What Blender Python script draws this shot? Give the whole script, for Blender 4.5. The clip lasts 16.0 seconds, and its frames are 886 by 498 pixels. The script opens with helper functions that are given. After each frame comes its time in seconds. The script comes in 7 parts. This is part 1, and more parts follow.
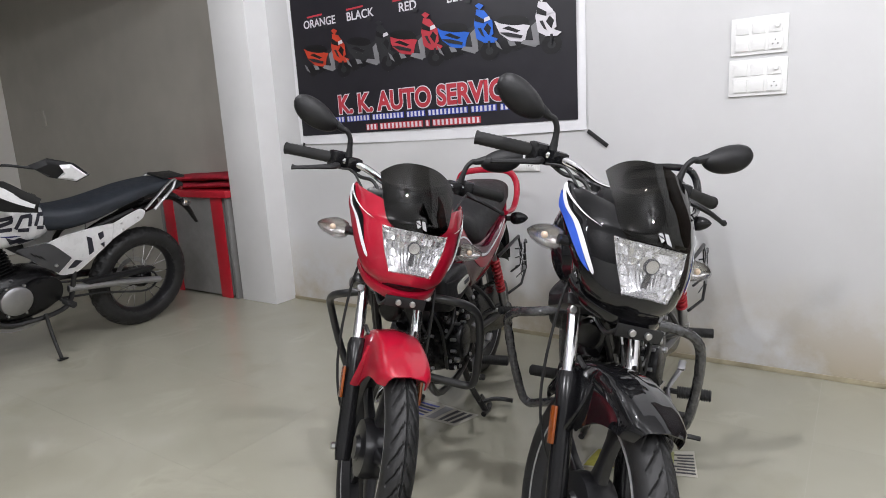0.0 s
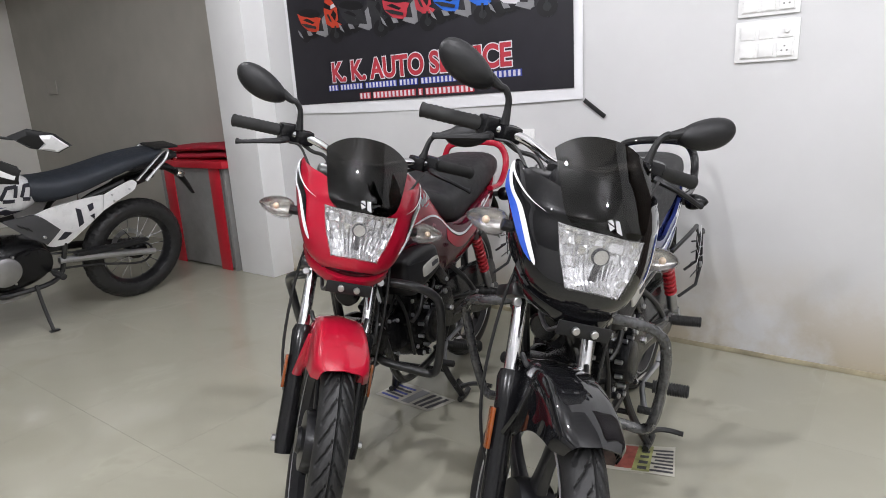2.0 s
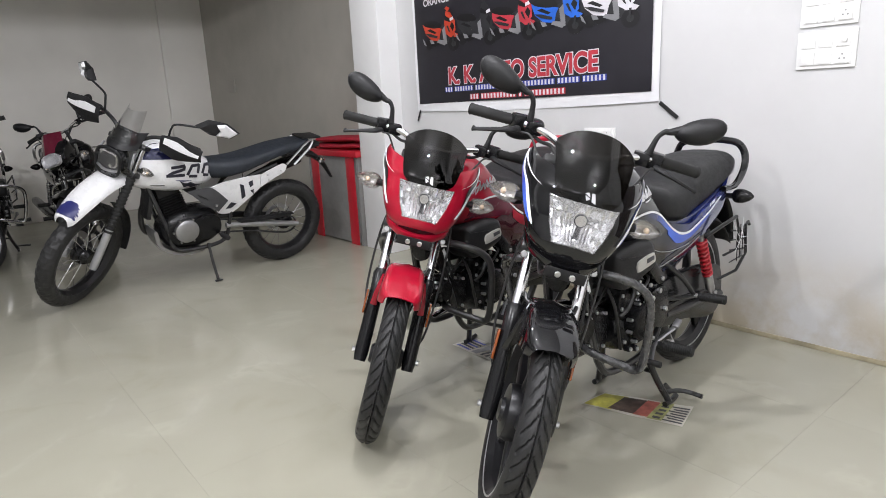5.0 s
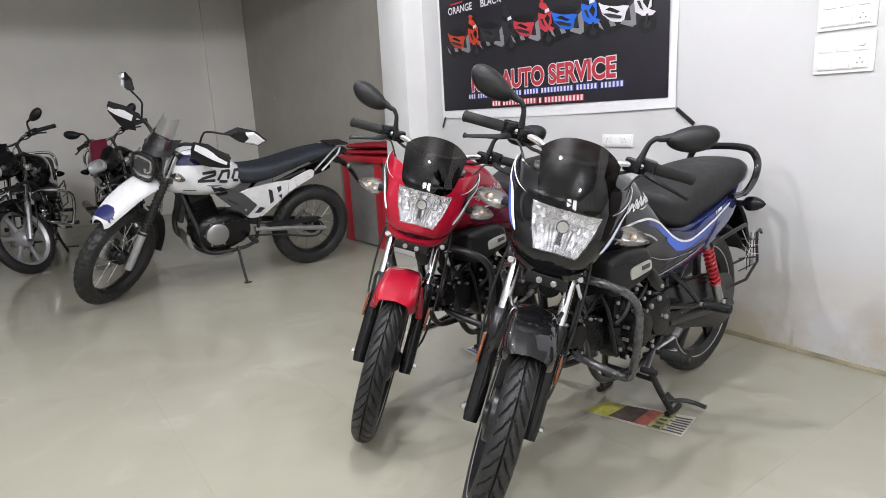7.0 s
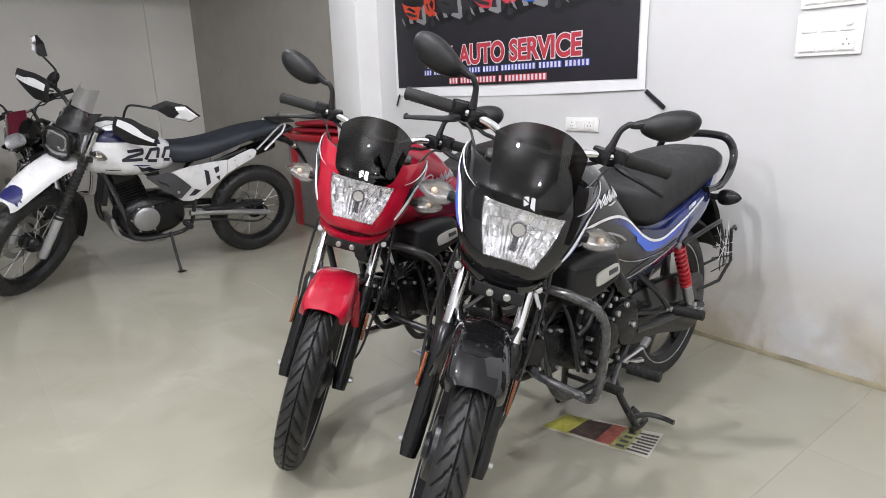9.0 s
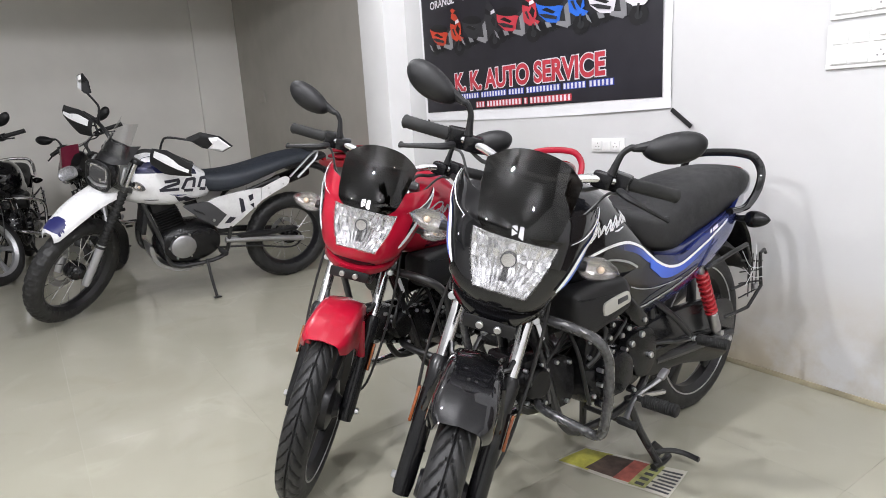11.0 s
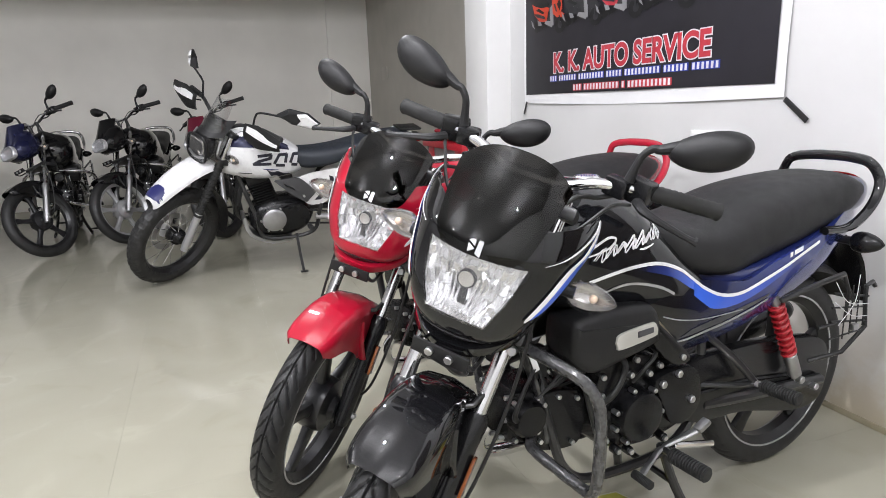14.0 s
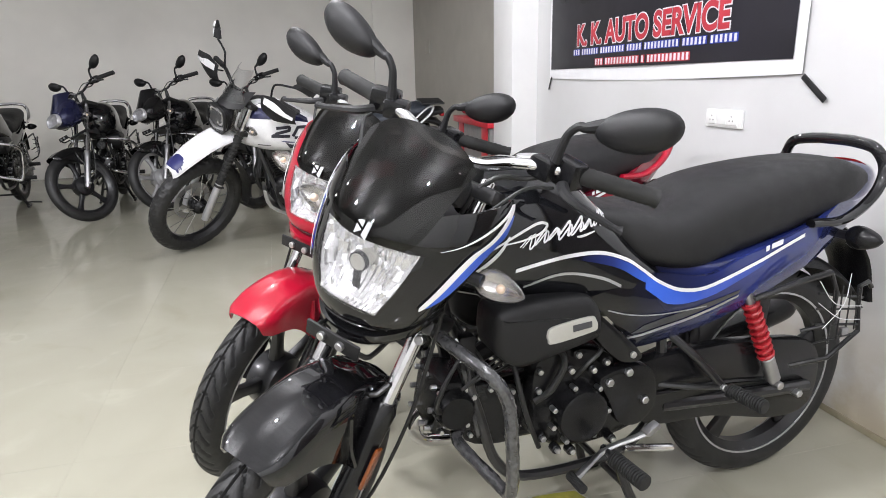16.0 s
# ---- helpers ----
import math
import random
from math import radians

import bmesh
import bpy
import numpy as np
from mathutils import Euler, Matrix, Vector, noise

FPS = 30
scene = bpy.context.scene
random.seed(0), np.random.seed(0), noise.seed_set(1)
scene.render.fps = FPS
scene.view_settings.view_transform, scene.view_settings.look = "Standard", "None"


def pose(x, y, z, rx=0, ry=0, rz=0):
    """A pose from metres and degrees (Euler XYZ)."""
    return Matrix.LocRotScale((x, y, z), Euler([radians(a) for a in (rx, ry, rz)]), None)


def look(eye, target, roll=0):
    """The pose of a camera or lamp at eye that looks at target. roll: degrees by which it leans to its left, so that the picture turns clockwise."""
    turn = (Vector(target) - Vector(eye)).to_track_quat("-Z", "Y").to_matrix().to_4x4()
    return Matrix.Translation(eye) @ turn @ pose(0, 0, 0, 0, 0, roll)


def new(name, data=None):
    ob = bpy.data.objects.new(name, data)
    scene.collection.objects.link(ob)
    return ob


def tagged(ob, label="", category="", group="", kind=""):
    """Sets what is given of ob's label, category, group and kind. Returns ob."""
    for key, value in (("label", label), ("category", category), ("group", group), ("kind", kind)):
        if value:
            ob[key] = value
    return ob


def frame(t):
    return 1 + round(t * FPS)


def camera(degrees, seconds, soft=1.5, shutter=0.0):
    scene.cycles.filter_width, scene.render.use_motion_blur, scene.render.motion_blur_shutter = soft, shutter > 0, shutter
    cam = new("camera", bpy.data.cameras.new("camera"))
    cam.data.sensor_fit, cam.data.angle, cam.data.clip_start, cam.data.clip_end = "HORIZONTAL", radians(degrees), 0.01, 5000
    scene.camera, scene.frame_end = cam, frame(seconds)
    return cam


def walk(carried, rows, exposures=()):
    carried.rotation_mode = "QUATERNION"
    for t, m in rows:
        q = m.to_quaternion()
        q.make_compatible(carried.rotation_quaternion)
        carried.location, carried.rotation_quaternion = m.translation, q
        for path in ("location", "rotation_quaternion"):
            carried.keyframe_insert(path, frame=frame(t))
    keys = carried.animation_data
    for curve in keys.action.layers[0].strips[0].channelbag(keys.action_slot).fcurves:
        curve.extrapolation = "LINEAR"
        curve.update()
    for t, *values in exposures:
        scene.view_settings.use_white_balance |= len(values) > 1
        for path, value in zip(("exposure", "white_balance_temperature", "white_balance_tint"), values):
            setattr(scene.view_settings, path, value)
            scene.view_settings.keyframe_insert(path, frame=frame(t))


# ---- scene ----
cam = camera(71.3, 16.0, soft=0.9)
PATH = [
    (0, (0.152, 0.221, 1.156), (-0.952, 1.842, 0.764), -3.2),
    (0.5, (0.197, 0.231, 1.155), (-0.885, 1.867, 0.765), -4.0),
    (1, (0.214, 0.27, 1.151), (-0.908, 1.881, 0.767), -3.1),
    (1.5, (0.223, 0.35, 1.148), (-0.891, 1.964, 0.755), -3.1),
    (2, (0.25, 0.454, 1.153), (-0.928, 1.996, 0.668), -3.3),
    (2.5, (0.311, 0.515, 1.156), (-1.017, 1.946, 0.724), -5.2),
    (3, (0.413, 0.563, 1.141), (-1.003, 1.908, 0.713), -5.0),
    (3.5, (0.515, 0.549, 1.149), (-0.986, 1.799, 0.723), -4.1),
    (4, (0.594, 0.453, 1.153), (-0.917, 1.715, 0.797), -3.7),
    (4.5, (0.7, 0.303, 1.156), (-0.778, 1.585, 0.743), -4.0),
    (4.7, (0.735, 0.278, 1.147), (-0.755, 1.536, 0.703), -3.1),
    (6.8, (0.909, 0.377, 1.143), (-0.671, 1.52, 0.698), -3.2),
    (7, (0.91, 0.388, 1.142), (-0.687, 1.51, 0.705), -3.0),
    (7.5, (0.919, 0.405, 1.14), (-0.716, 1.466, 0.69), -3.0),
    (8, (0.865, 0.476, 1.13), (-0.716, 1.597, 0.638), -1.9),
    (8.5, (0.756, 0.561, 1.135), (-0.749, 1.785, 0.647), -1.0),
    (9, (0.718, 0.608, 1.135), (-0.795, 1.815, 0.628), -1.7),
    (9.2, (0.724, 0.633, 1.137), (-0.809, 1.822, 0.649), -1.6),
    (11.3, (0.772, 0.758, 1.143), (-0.879, 1.805, 0.72), -4.1),
    (11.5, (0.776, 0.771, 1.145), (-0.901, 1.777, 0.725), -4.6),
    (12, (0.801, 0.814, 1.141), (-0.927, 1.714, 0.69), -4.1),
    (12.5, (0.809, 0.89, 1.13), (-0.923, 1.737, 0.6), -3.2),
    (13, (0.761, 0.987, 1.129), (-0.973, 1.865, 0.658), -2.4),
    (13.5, (0.741, 1.09, 1.146), (-0.99, 1.971, 0.666), 0.0),
    (14, (0.756, 1.158, 1.139), (-1.063, 1.842, 0.663), -2.0),
    (14.5, (0.784, 1.25, 1.136), (-1.072, 1.814, 0.649), -3.2),
    (15, (0.82, 1.323, 1.138), (-1.066, 1.793, 0.666), -2.4),
    (15.5, (0.835, 1.391, 1.138), (-1.041, 1.859, 0.623), -2.8),
    (16, (0.774, 1.448, 1.122), (-1.086, 1.943, 0.579), -1.3),
]
walk(cam, [(t, look(eye, target, roll)) for t, eye, target, roll in PATH],
     exposures=[(0, -0.34), (2.5, -0.18), (3.5, -0.06), (4.5, -0.07), (9, -0.05), (11.5, 0.11), (12.0, 0.11), (12.5, 0.04), (13.5, 0.13), (14.5, 0.17), (16, 0.30)])

# ---- world, lamps, exposure ----
world = bpy.data.worlds.new("world")
world.use_nodes = True
scene.world = world
world.node_tree.nodes["Background"].inputs[0].default_value = (0.9, 0.95, 1.0, 1)
world.node_tree.nodes["Background"].inputs[1].default_value = 0.02
scene.view_settings.exposure = 0.0
# Lamps out of view: count, places and powers chosen to match the brightness.
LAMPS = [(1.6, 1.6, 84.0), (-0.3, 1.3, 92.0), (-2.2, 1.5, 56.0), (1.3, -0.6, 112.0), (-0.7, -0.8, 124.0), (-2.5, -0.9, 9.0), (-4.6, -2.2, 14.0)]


# ---- materials ----
def material(name):
    m = bpy.data.materials.new(name)
    m.use_nodes = True
    nt = m.node_tree
    return m, nt, nt.nodes["Principled BSDF"]


def noise_node(nt, scale, detail=4.0, rough=0.6, space="Object", stretch=None):
    co = nt.nodes.new("ShaderNodeTexCoord")
    n = nt.nodes.new("ShaderNodeTexNoise")
    n.inputs["Scale"].default_value, n.inputs["Detail"].default_value, n.inputs["Roughness"].default_value = scale, detail, rough
    src = co.outputs[space]
    if stretch:
        mp = nt.nodes.new("ShaderNodeMapping")
        mp.inputs["Scale"].default_value = stretch
        nt.links.new(src, mp.inputs["Vector"])
        src = mp.outputs["Vector"]
    nt.links.new(src, n.inputs["Vector"])
    return n.outputs["Fac"]


def ramp_node(nt, fac, stops):
    r = nt.nodes.new("ShaderNodeValToRGB")
    while len(r.color_ramp.elements) < len(stops):
        r.color_ramp.elements.new(0.5)
    for e, (p, c) in zip(r.color_ramp.elements, stops):
        e.position, e.color = p, (*c, 1) if len(c) == 3 else c
    nt.links.new(fac, r.inputs["Fac"])
    return r.outputs["Color"]


def bump_node(nt, b, height, strength, distance=0.002):
    n = nt.nodes.new("ShaderNodeBump")
    n.inputs["Strength"].default_value, n.inputs["Distance"].default_value = strength, distance
    nt.links.new(height, n.inputs["Height"])
    nt.links.new(n.outputs["Normal"], b.inputs["Normal"])


def plain(name, col, rough=0.4, metal=0.0, coat=0.0, vary=0.12, scale=9.0, grain=0.0, grain_scale=400.0, ior=1.5, spec=0.5):
    """A paint, plastic or metal with two scales of variation in tone and gloss."""
    m, nt, b = material(name)
    lo = tuple(c * (1 - vary) for c in col)
    hi = tuple(min(1, c * (1 + vary)) for c in col)
    nt.links.new(ramp_node(nt, noise_node(nt, scale), [(0.3, lo), (0.7, hi)]), b.inputs["Base Color"])
    r0, r1 = max(0.02, rough * 0.92), min(1, rough * 1.10)
    nt.links.new(ramp_node(nt, noise_node(nt, scale * 3), [(0.35, (r0,) * 3), (0.65, (r1,) * 3)]), b.inputs["Roughness"])
    b.inputs["Metallic"].default_value = metal
    b.inputs["IOR"].default_value = ior
    b.inputs["Specular IOR Level"].default_value = 0.1 if coat > 0.9 else spec
    b.inputs["Coat Weight"].default_value = coat
    b.inputs["Coat Roughness"].default_value = 0.015
    if grain:
        bump_node(nt, b, noise_node(nt, grain_scale, 2.0), grain)
    return m


def clear(name, tint, gloss=0.04, rough=0.02):
    """Thin clear plastic: see-through tint with a gloss that grows towards grazing view."""
    m, nt, b = material(name)
    nt.nodes.remove(b)
    tr, gl, mix, lw = (nt.nodes.new("ShaderNode" + k) for k in ("BsdfTransparent", "BsdfGlossy", "MixShader", "LayerWeight"))
    tr.inputs["Color"].default_value = (*tint, 1)
    gl.inputs["Roughness"].default_value = rough
    lw.inputs["Blend"].default_value = 0.5
    pw, ma = nt.nodes.new("ShaderNodeMath"), nt.nodes.new("ShaderNodeMath")
    pw.operation, ma.operation = "POWER", "MULTIPLY_ADD"
    pw.inputs[1].default_value = 4.5
    ma.inputs[1].default_value, ma.inputs[2].default_value = 0.7, gloss
    nt.links.new(lw.outputs["Facing"], pw.inputs[0])
    nt.links.new(pw.outputs[0], ma.inputs[0])
    nt.links.new(ma.outputs[0], mix.inputs[0])
    nt.links.new(tr.outputs[0], mix.inputs[1])
    nt.links.new(gl.outputs[0], mix.inputs[2])
    nt.links.new(mix.outputs[0], nt.nodes["Material Output"].inputs["Surface"])
    return m


def emitter(name, col, strength):
    m, nt, b = material(name)
    b.inputs["Base Color"].default_value = (0.9, 0.9, 0.9, 1)
    b.inputs["Emission Color"].default_value = (*col, 1)
    b.inputs["Emission Strength"].default_value = strength
    return m


RED = plain("red gloss paint", (0.36, 0.006, 0.024), 0.3, coat=1.0, vary=0.06)
BLACK = plain("black gloss paint", (0.006, 0.006, 0.007), 0.03, coat=1.0, vary=0.2)
GREYBLACK = plain("metallic black paint", (0.011, 0.0115, 0.014), 0.10, metal=0.2, coat=1.0, vary=0.2, scale=60)
BLUE = plain("blue gloss paint", (0.05, 0.14, 0.72), 0.3, metal=0.2, coat=1.0)
NAVY = plain("navy gloss paint", (0.012, 0.014, 0.050), 0.2, metal=0.2, coat=1.0)
MAROON = plain("dark red paint", (0.13, 0.012, 0.03), 0.25, coat=1.0)
WHITEPAINT = plain("white gloss plastic", (0.74, 0.74, 0.75), 0.28, coat=0.5, vary=0.05)
DECALWHITE = plain("white vinyl", (0.8, 0.8, 0.82), 0.3, vary=0.05)
SILVER = plain("silver vinyl", (0.42, 0.42, 0.43), 0.3, metal=0.4)
PLASTIC = plain("black textured plastic", (0.010, 0.010, 0.011), 0.46, grain=0.25, grain_scale=900, spec=0.38)
PLASTIC_SMOOTH = plain("black satin plastic", (0.009, 0.009, 0.010), 0.22, spec=0.38)
GREYPLASTIC = plain("dark grey plastic", (0.06, 0.06, 0.065), 0.5, grain=0.2)
RUBBER = plain("tyre rubber", (0.014, 0.014, 0.0145), 0.5, vary=0.35, scale=14, grain=0.3, grain_scale=300)
GRIP = plain("grip rubber", (0.012, 0.012, 0.012), 0.7)
SEATBLUE = plain("grey-blue seat vinyl", (0.020, 0.025, 0.034), 0.55, vary=0.2, grain=0.35, grain_scale=700)
VINYL = plain("seat vinyl", (0.014, 0.014, 0.015), 0.56, vary=0.05, grain=0.35, grain_scale=700, spec=0.40)
CHROME = plain("chrome", (0.78, 0.78, 0.80), 0.07, metal=1.0, vary=0.04)
FORKMETAL = plain("fork tube steel", (0.66, 0.66, 0.68), 0.16, metal=1.0, vary=0.06)
ALU = plain("cast aluminium", (0.42, 0.42, 0.43), 0.42, metal=1.0, grain=0.2)
GREYALLOY = plain("grey alloy", (0.42, 0.42, 0.43), 0.38, metal=0.6)
ENGINE = plain("black engine paint", (0.009, 0.009, 0.010), 0.24, metal=0.15, grain=0.3, grain_scale=350, vary=0.3, spec=0.34)
FRAME = plain("black frame paint", (0.014, 0.014, 0.015), 0.3, coat=0.3)
BLACKALLOY = plain("black alloy", (0.016, 0.016, 0.018), 0.33, metal=0.3, coat=0.2)
BOLT = plain("zinc bolt", (0.55, 0.55, 0.56), 0.3, metal=1.0)
WRAP = plain("film wrapped tube", (0.045, 0.045, 0.048), 0.22, coat=0.8, vary=0.5, scale=90, grain=0.25, grain_scale=140)
BADGE = plain("brushed badge metal", (0.52, 0.51, 0.47), 0.35, metal=0.25, vary=0.05)
REDSPRING = plain("red spring paint", (0.40, 0.018, 0.026), 0.35, coat=0.4)
AMBER = plain("amber reflector", (0.24, 0.055, 0.008), 0.2, coat=0.8, grain=0.5, grain_scale=500)
AMBERBULB = plain("pale amber bulb", (0.74, 0.57, 0.42), 0.3)
BACKING = plain("black gloss plastic", (0.007, 0.007, 0.008), 0.10)
REDLENS = plain("red lamp lens", (0.28, 0.008, 0.012), 0.12, coat=1.0)
CABLE = plain("cable sheath", (0.010, 0.010, 0.010), 0.45)
REFLECTOR = plain("mirror reflector", (0.86, 0.86, 0.87), 0.14, metal=0.80, vary=0.04, scale=40)
INDSILVER = plain("dim silvered plastic", (0.50, 0.485, 0.47), 0.22, metal=0.75, vary=0.08, scale=120, grain=0.5, grain_scale=160)
LAMPWHITE = plain("white silvered bowl", (0.60, 0.60, 0.62), 0.25, metal=0.4, vary=0.15, scale=60)
MIRRORGLASS = plain("mirror glass", (0.75, 0.78, 0.80), 0.02, metal=1.0, vary=0.0)


def faded(name, stops):
    """Gloss paint that fades along the motorcycle's length."""
    m, nt, b = material(name)
    co, sep = nt.nodes.new("ShaderNodeTexCoord"), nt.nodes.new("ShaderNodeSeparateXYZ")
    nt.links.new(co.outputs["Object"], sep.inputs[0])
    mr = nt.nodes.new("ShaderNodeMapRange")
    mr.inputs[1].default_value, mr.inputs[2].default_value = -0.3, 0.7
    nt.links.new(sep.outputs[0], mr.inputs[0])
    nt.links.new(ramp_node(nt, mr.outputs[0], stops), b.inputs["Base Color"])
    nt.links.new(ramp_node(nt, noise_node(nt, 30), [(0.3, (0.1,) * 3), (0.7, (0.2,) * 3)]), b.inputs["Roughness"])
    b.inputs["Specular IOR Level"].default_value = 0.1
    b.inputs["Coat Weight"].default_value = 1.0
    b.inputs["Coat Roughness"].default_value = 0.03
    return m


FADEBLUE = faded("black paint fading to blue", [(0.1, (0.013, 0.020, 0.090)), (0.50, (0.026, 0.040, 0.200)), (0.74, (0.012, 0.016, 0.055)), (0.85, (0.007, 0.007, 0.009))])
FADERED = faded("dark red paint fading to black", [(0.1, (0.30, 0.010, 0.022)), (0.5, (0.15, 0.012, 0.030)), (0.85, (0.05, 0.008, 0.014))])
BANDBLUE = faded("blue band fading to black", [(0.42, (0.016, 0.026, 0.13)), (0.60, (0.04, 0.09, 0.50)), (0.80, (0.05, 0.14, 0.68)), (0.90, (0.02, 0.035, 0.18)), (0.99, (0.007, 0.007, 0.010))])
LENS = clear("clear lens", (0.95, 0.95, 0.955), gloss=0.05)
SMOKE = clear("smoked screen", (0.17, 0.163, 0.152), rough=0.018)
CLEARSCREEN = clear("clear screen", (0.90, 0.905, 0.91), gloss=0.05, rough=0.03)
NUMERAL = plain("blue-black vinyl", (0.022, 0.022, 0.034), 0.4)
TIPBLUE = plain("dark blue print", (0.016, 0.019, 0.115), 0.35)


# ---- mesh tools ----
def empty_thing(name, m, label, category, group=""):
    ob = new(name)
    ob.empty_display_size = 0.1
    ob.matrix_basis = m
    return tagged(ob, label, category, group)


def part(name, bm, mat, parent, label="", xf=None, angle=35, kind=""):
    """One mesh object out of bm, under a thing or a part."""
    if xf is not None:
        bm.transform(xf)
    bmesh.ops.remove_doubles(bm, verts=bm.verts, dist=1e-5)
    bmesh.ops.recalc_face_normals(bm, faces=bm.faces)
    me = bpy.data.meshes.new(name)
    bm.to_mesh(me)
    bm.free()
    me.materials.append(mat)
    me.polygons.foreach_set("use_smooth", [True] * len(me.polygons))
    me.set_sharp_from_angle(angle=radians(angle))
    ob = new(name, me)
    if parent is not None:
        ob.parent = parent
    if label:
        ob["label"] = label
    if kind:
        ob["kind"] = kind
    return ob


def spline(pts, k=6, closed=False):
    """Catmull-Rom through points of any dimension, k steps a span."""
    P = [np.array(p, float) for p in pts]
    n = len(P)
    out = []
    for i in range(n if closed else n - 1):
        a = P[(i - 1) % n] if closed or i else 2 * P[0] - P[1]
        b, c = P[i], P[(i + 1) % n]
        d = P[(i + 2) % n] if closed or i + 2 < n else 2 * P[-1] - P[-2]
        for s in range(k):
            t = s / k
            out.append(0.5 * (2 * b + (c - a) * t + (2 * a - 5 * b + 4 * c - d) * t * t + (3 * b - a - 3 * c + d) * t ** 3))
    if not closed:
        out.append(P[-1])
    return out


def skin(bm, rings, closed_ring=True, caps=True, closed_path=False):
    vs = [[bm.verts.new(p) for p in r] for r in rings]
    n = len(vs[0])
    for i in range(len(vs) if closed_path else len(vs) - 1):
        a, b = vs[i], vs[(i + 1) % len(vs)]
        for j in range(n if closed_ring else n - 1):
            q = (a[j], a[(j + 1) % n], b[(j + 1) % n], b[j])
            if len(set(q)) == 4:
                bm.faces.new(q)
    if caps and closed_ring and not closed_path:
        bm.faces.new(vs[0][::-1])
        bm.faces.new(vs[-1])
    return vs


def tube(pts, r, n=10, k=5, closed=False, bm=None, flat=1.0):
    """A round bar along a smoothed path; r a radius or one for each point; flat squeezes it."""
    bm = bm or bmesh.new()
    path = spline(pts, k, closed) if k > 1 else [np.array(p, float) for p in pts]
    rr = [r] * len(path) if np.isscalar(r) else np.interp(np.linspace(0, 1, len(path)), np.linspace(0, 1, len(r)), r)
    up = None
    rings = []
    m = len(path)
    for i, p in enumerate(path):
        a, b = (path[(i - 1) % m], path[(i + 1) % m]) if closed else (path[max(i - 1, 0)], path[min(i + 1, m - 1)])
        t = b - a
        t = t / (np.linalg.norm(t) + 1e-12)
        if up is None:
            up = np.array((0, 0, 1.0)) if abs(t[2]) < 0.9 else np.array((1.0, 0, 0))
        up = up - t * np.dot(up, t)
        up = up / (np.linalg.norm(up) + 1e-12)
        s = np.cross(t, up)
        rings.append([p + rr[i] * (math.cos(q) * s + flat * math.sin(q) * up) for q in np.linspace(0, 2 * math.pi, n, endpoint=False)])
    skin(bm, rings, closed_path=closed)
    return bm


def rod(a, b, r, n=12, bm=None, r2=None):
    """A round bar from a to b with a small rounded rim at the ends."""
    a, b = np.array(a, float), np.array(b, float)
    d = b - a
    L = np.linalg.norm(d)
    e = min(r * 0.18, L * 0.2)
    u = d / L
    r2 = r if r2 is None else r2
    return _rod(a, b, u, e, r, r2, n, bm)


def _rod(a, b, u, e, r, r2, n, bm):
    bm = bm or bmesh.new()
    w = np.array((0, 0, 1.0)) if abs(u[2]) < 0.9 else np.array((1.0, 0, 0))
    s = np.cross(u, w)
    s /= np.linalg.norm(s)
    t = np.cross(u, s)
    rings = []
    for c, q in ((a, r - e), (a + u * e, r), (b - u * e, r2), (b, r2 - e)):
        rings.append([c + q * (math.cos(f) * s + math.sin(f) * t) for f in np.linspace(0, 2 * math.pi, n, endpoint=False)])
    skin(bm, rings)
    return bm


def block(c, size, bevel=0.004, bm=None, rot=None):
    """A box with bevelled edges."""
    b2 = bmesh.new()
    bmesh.ops.create_cube(b2, size=1)
    bmesh.ops.scale(b2, vec=size, verts=b2.verts)
    if bevel:
        bmesh.ops.bevel(b2, geom=b2.edges[:], offset=bevel, segments=2, affect="EDGES", profile=0.6)
    m = Matrix.Translation(c) @ (rot.to_4x4() if rot is not None else Matrix())
    b2.transform(m)
    return join(bm, b2)


def join(bm, other):
    if bm is None:
        return other
    me = bpy.data.meshes.new("tmp")
    other.to_mesh(me)
    other.free()
    bm.from_mesh(me)
    bpy.data.meshes.remove(me)
    return bm


def lathe(profile, c, n=40, axis="y", bm=None, closed=False, wave=None):
    """Turns (radius, along) round an axis through c. wave(angle, along): an offset of the radius."""
    bm = bm or bmesh.new()
    rings = []
    for i in range(n):
        a = 2 * math.pi * i / n
        ring = []
        for r, h in profile:
            if wave:
                r = r + wave(a, h, r)
            p = {"y": (r * math.cos(a), h, r * math.sin(a)), "x": (h, r * math.cos(a), r * math.sin(a)), "z": (r * math.cos(a), r * math.sin(a), h)}[axis]
            ring.append(np.array(c) + np.array(p))
        rings.append(ring)
    skin(bm, rings, closed_ring=closed, caps=False, closed_path=True)
    return bm


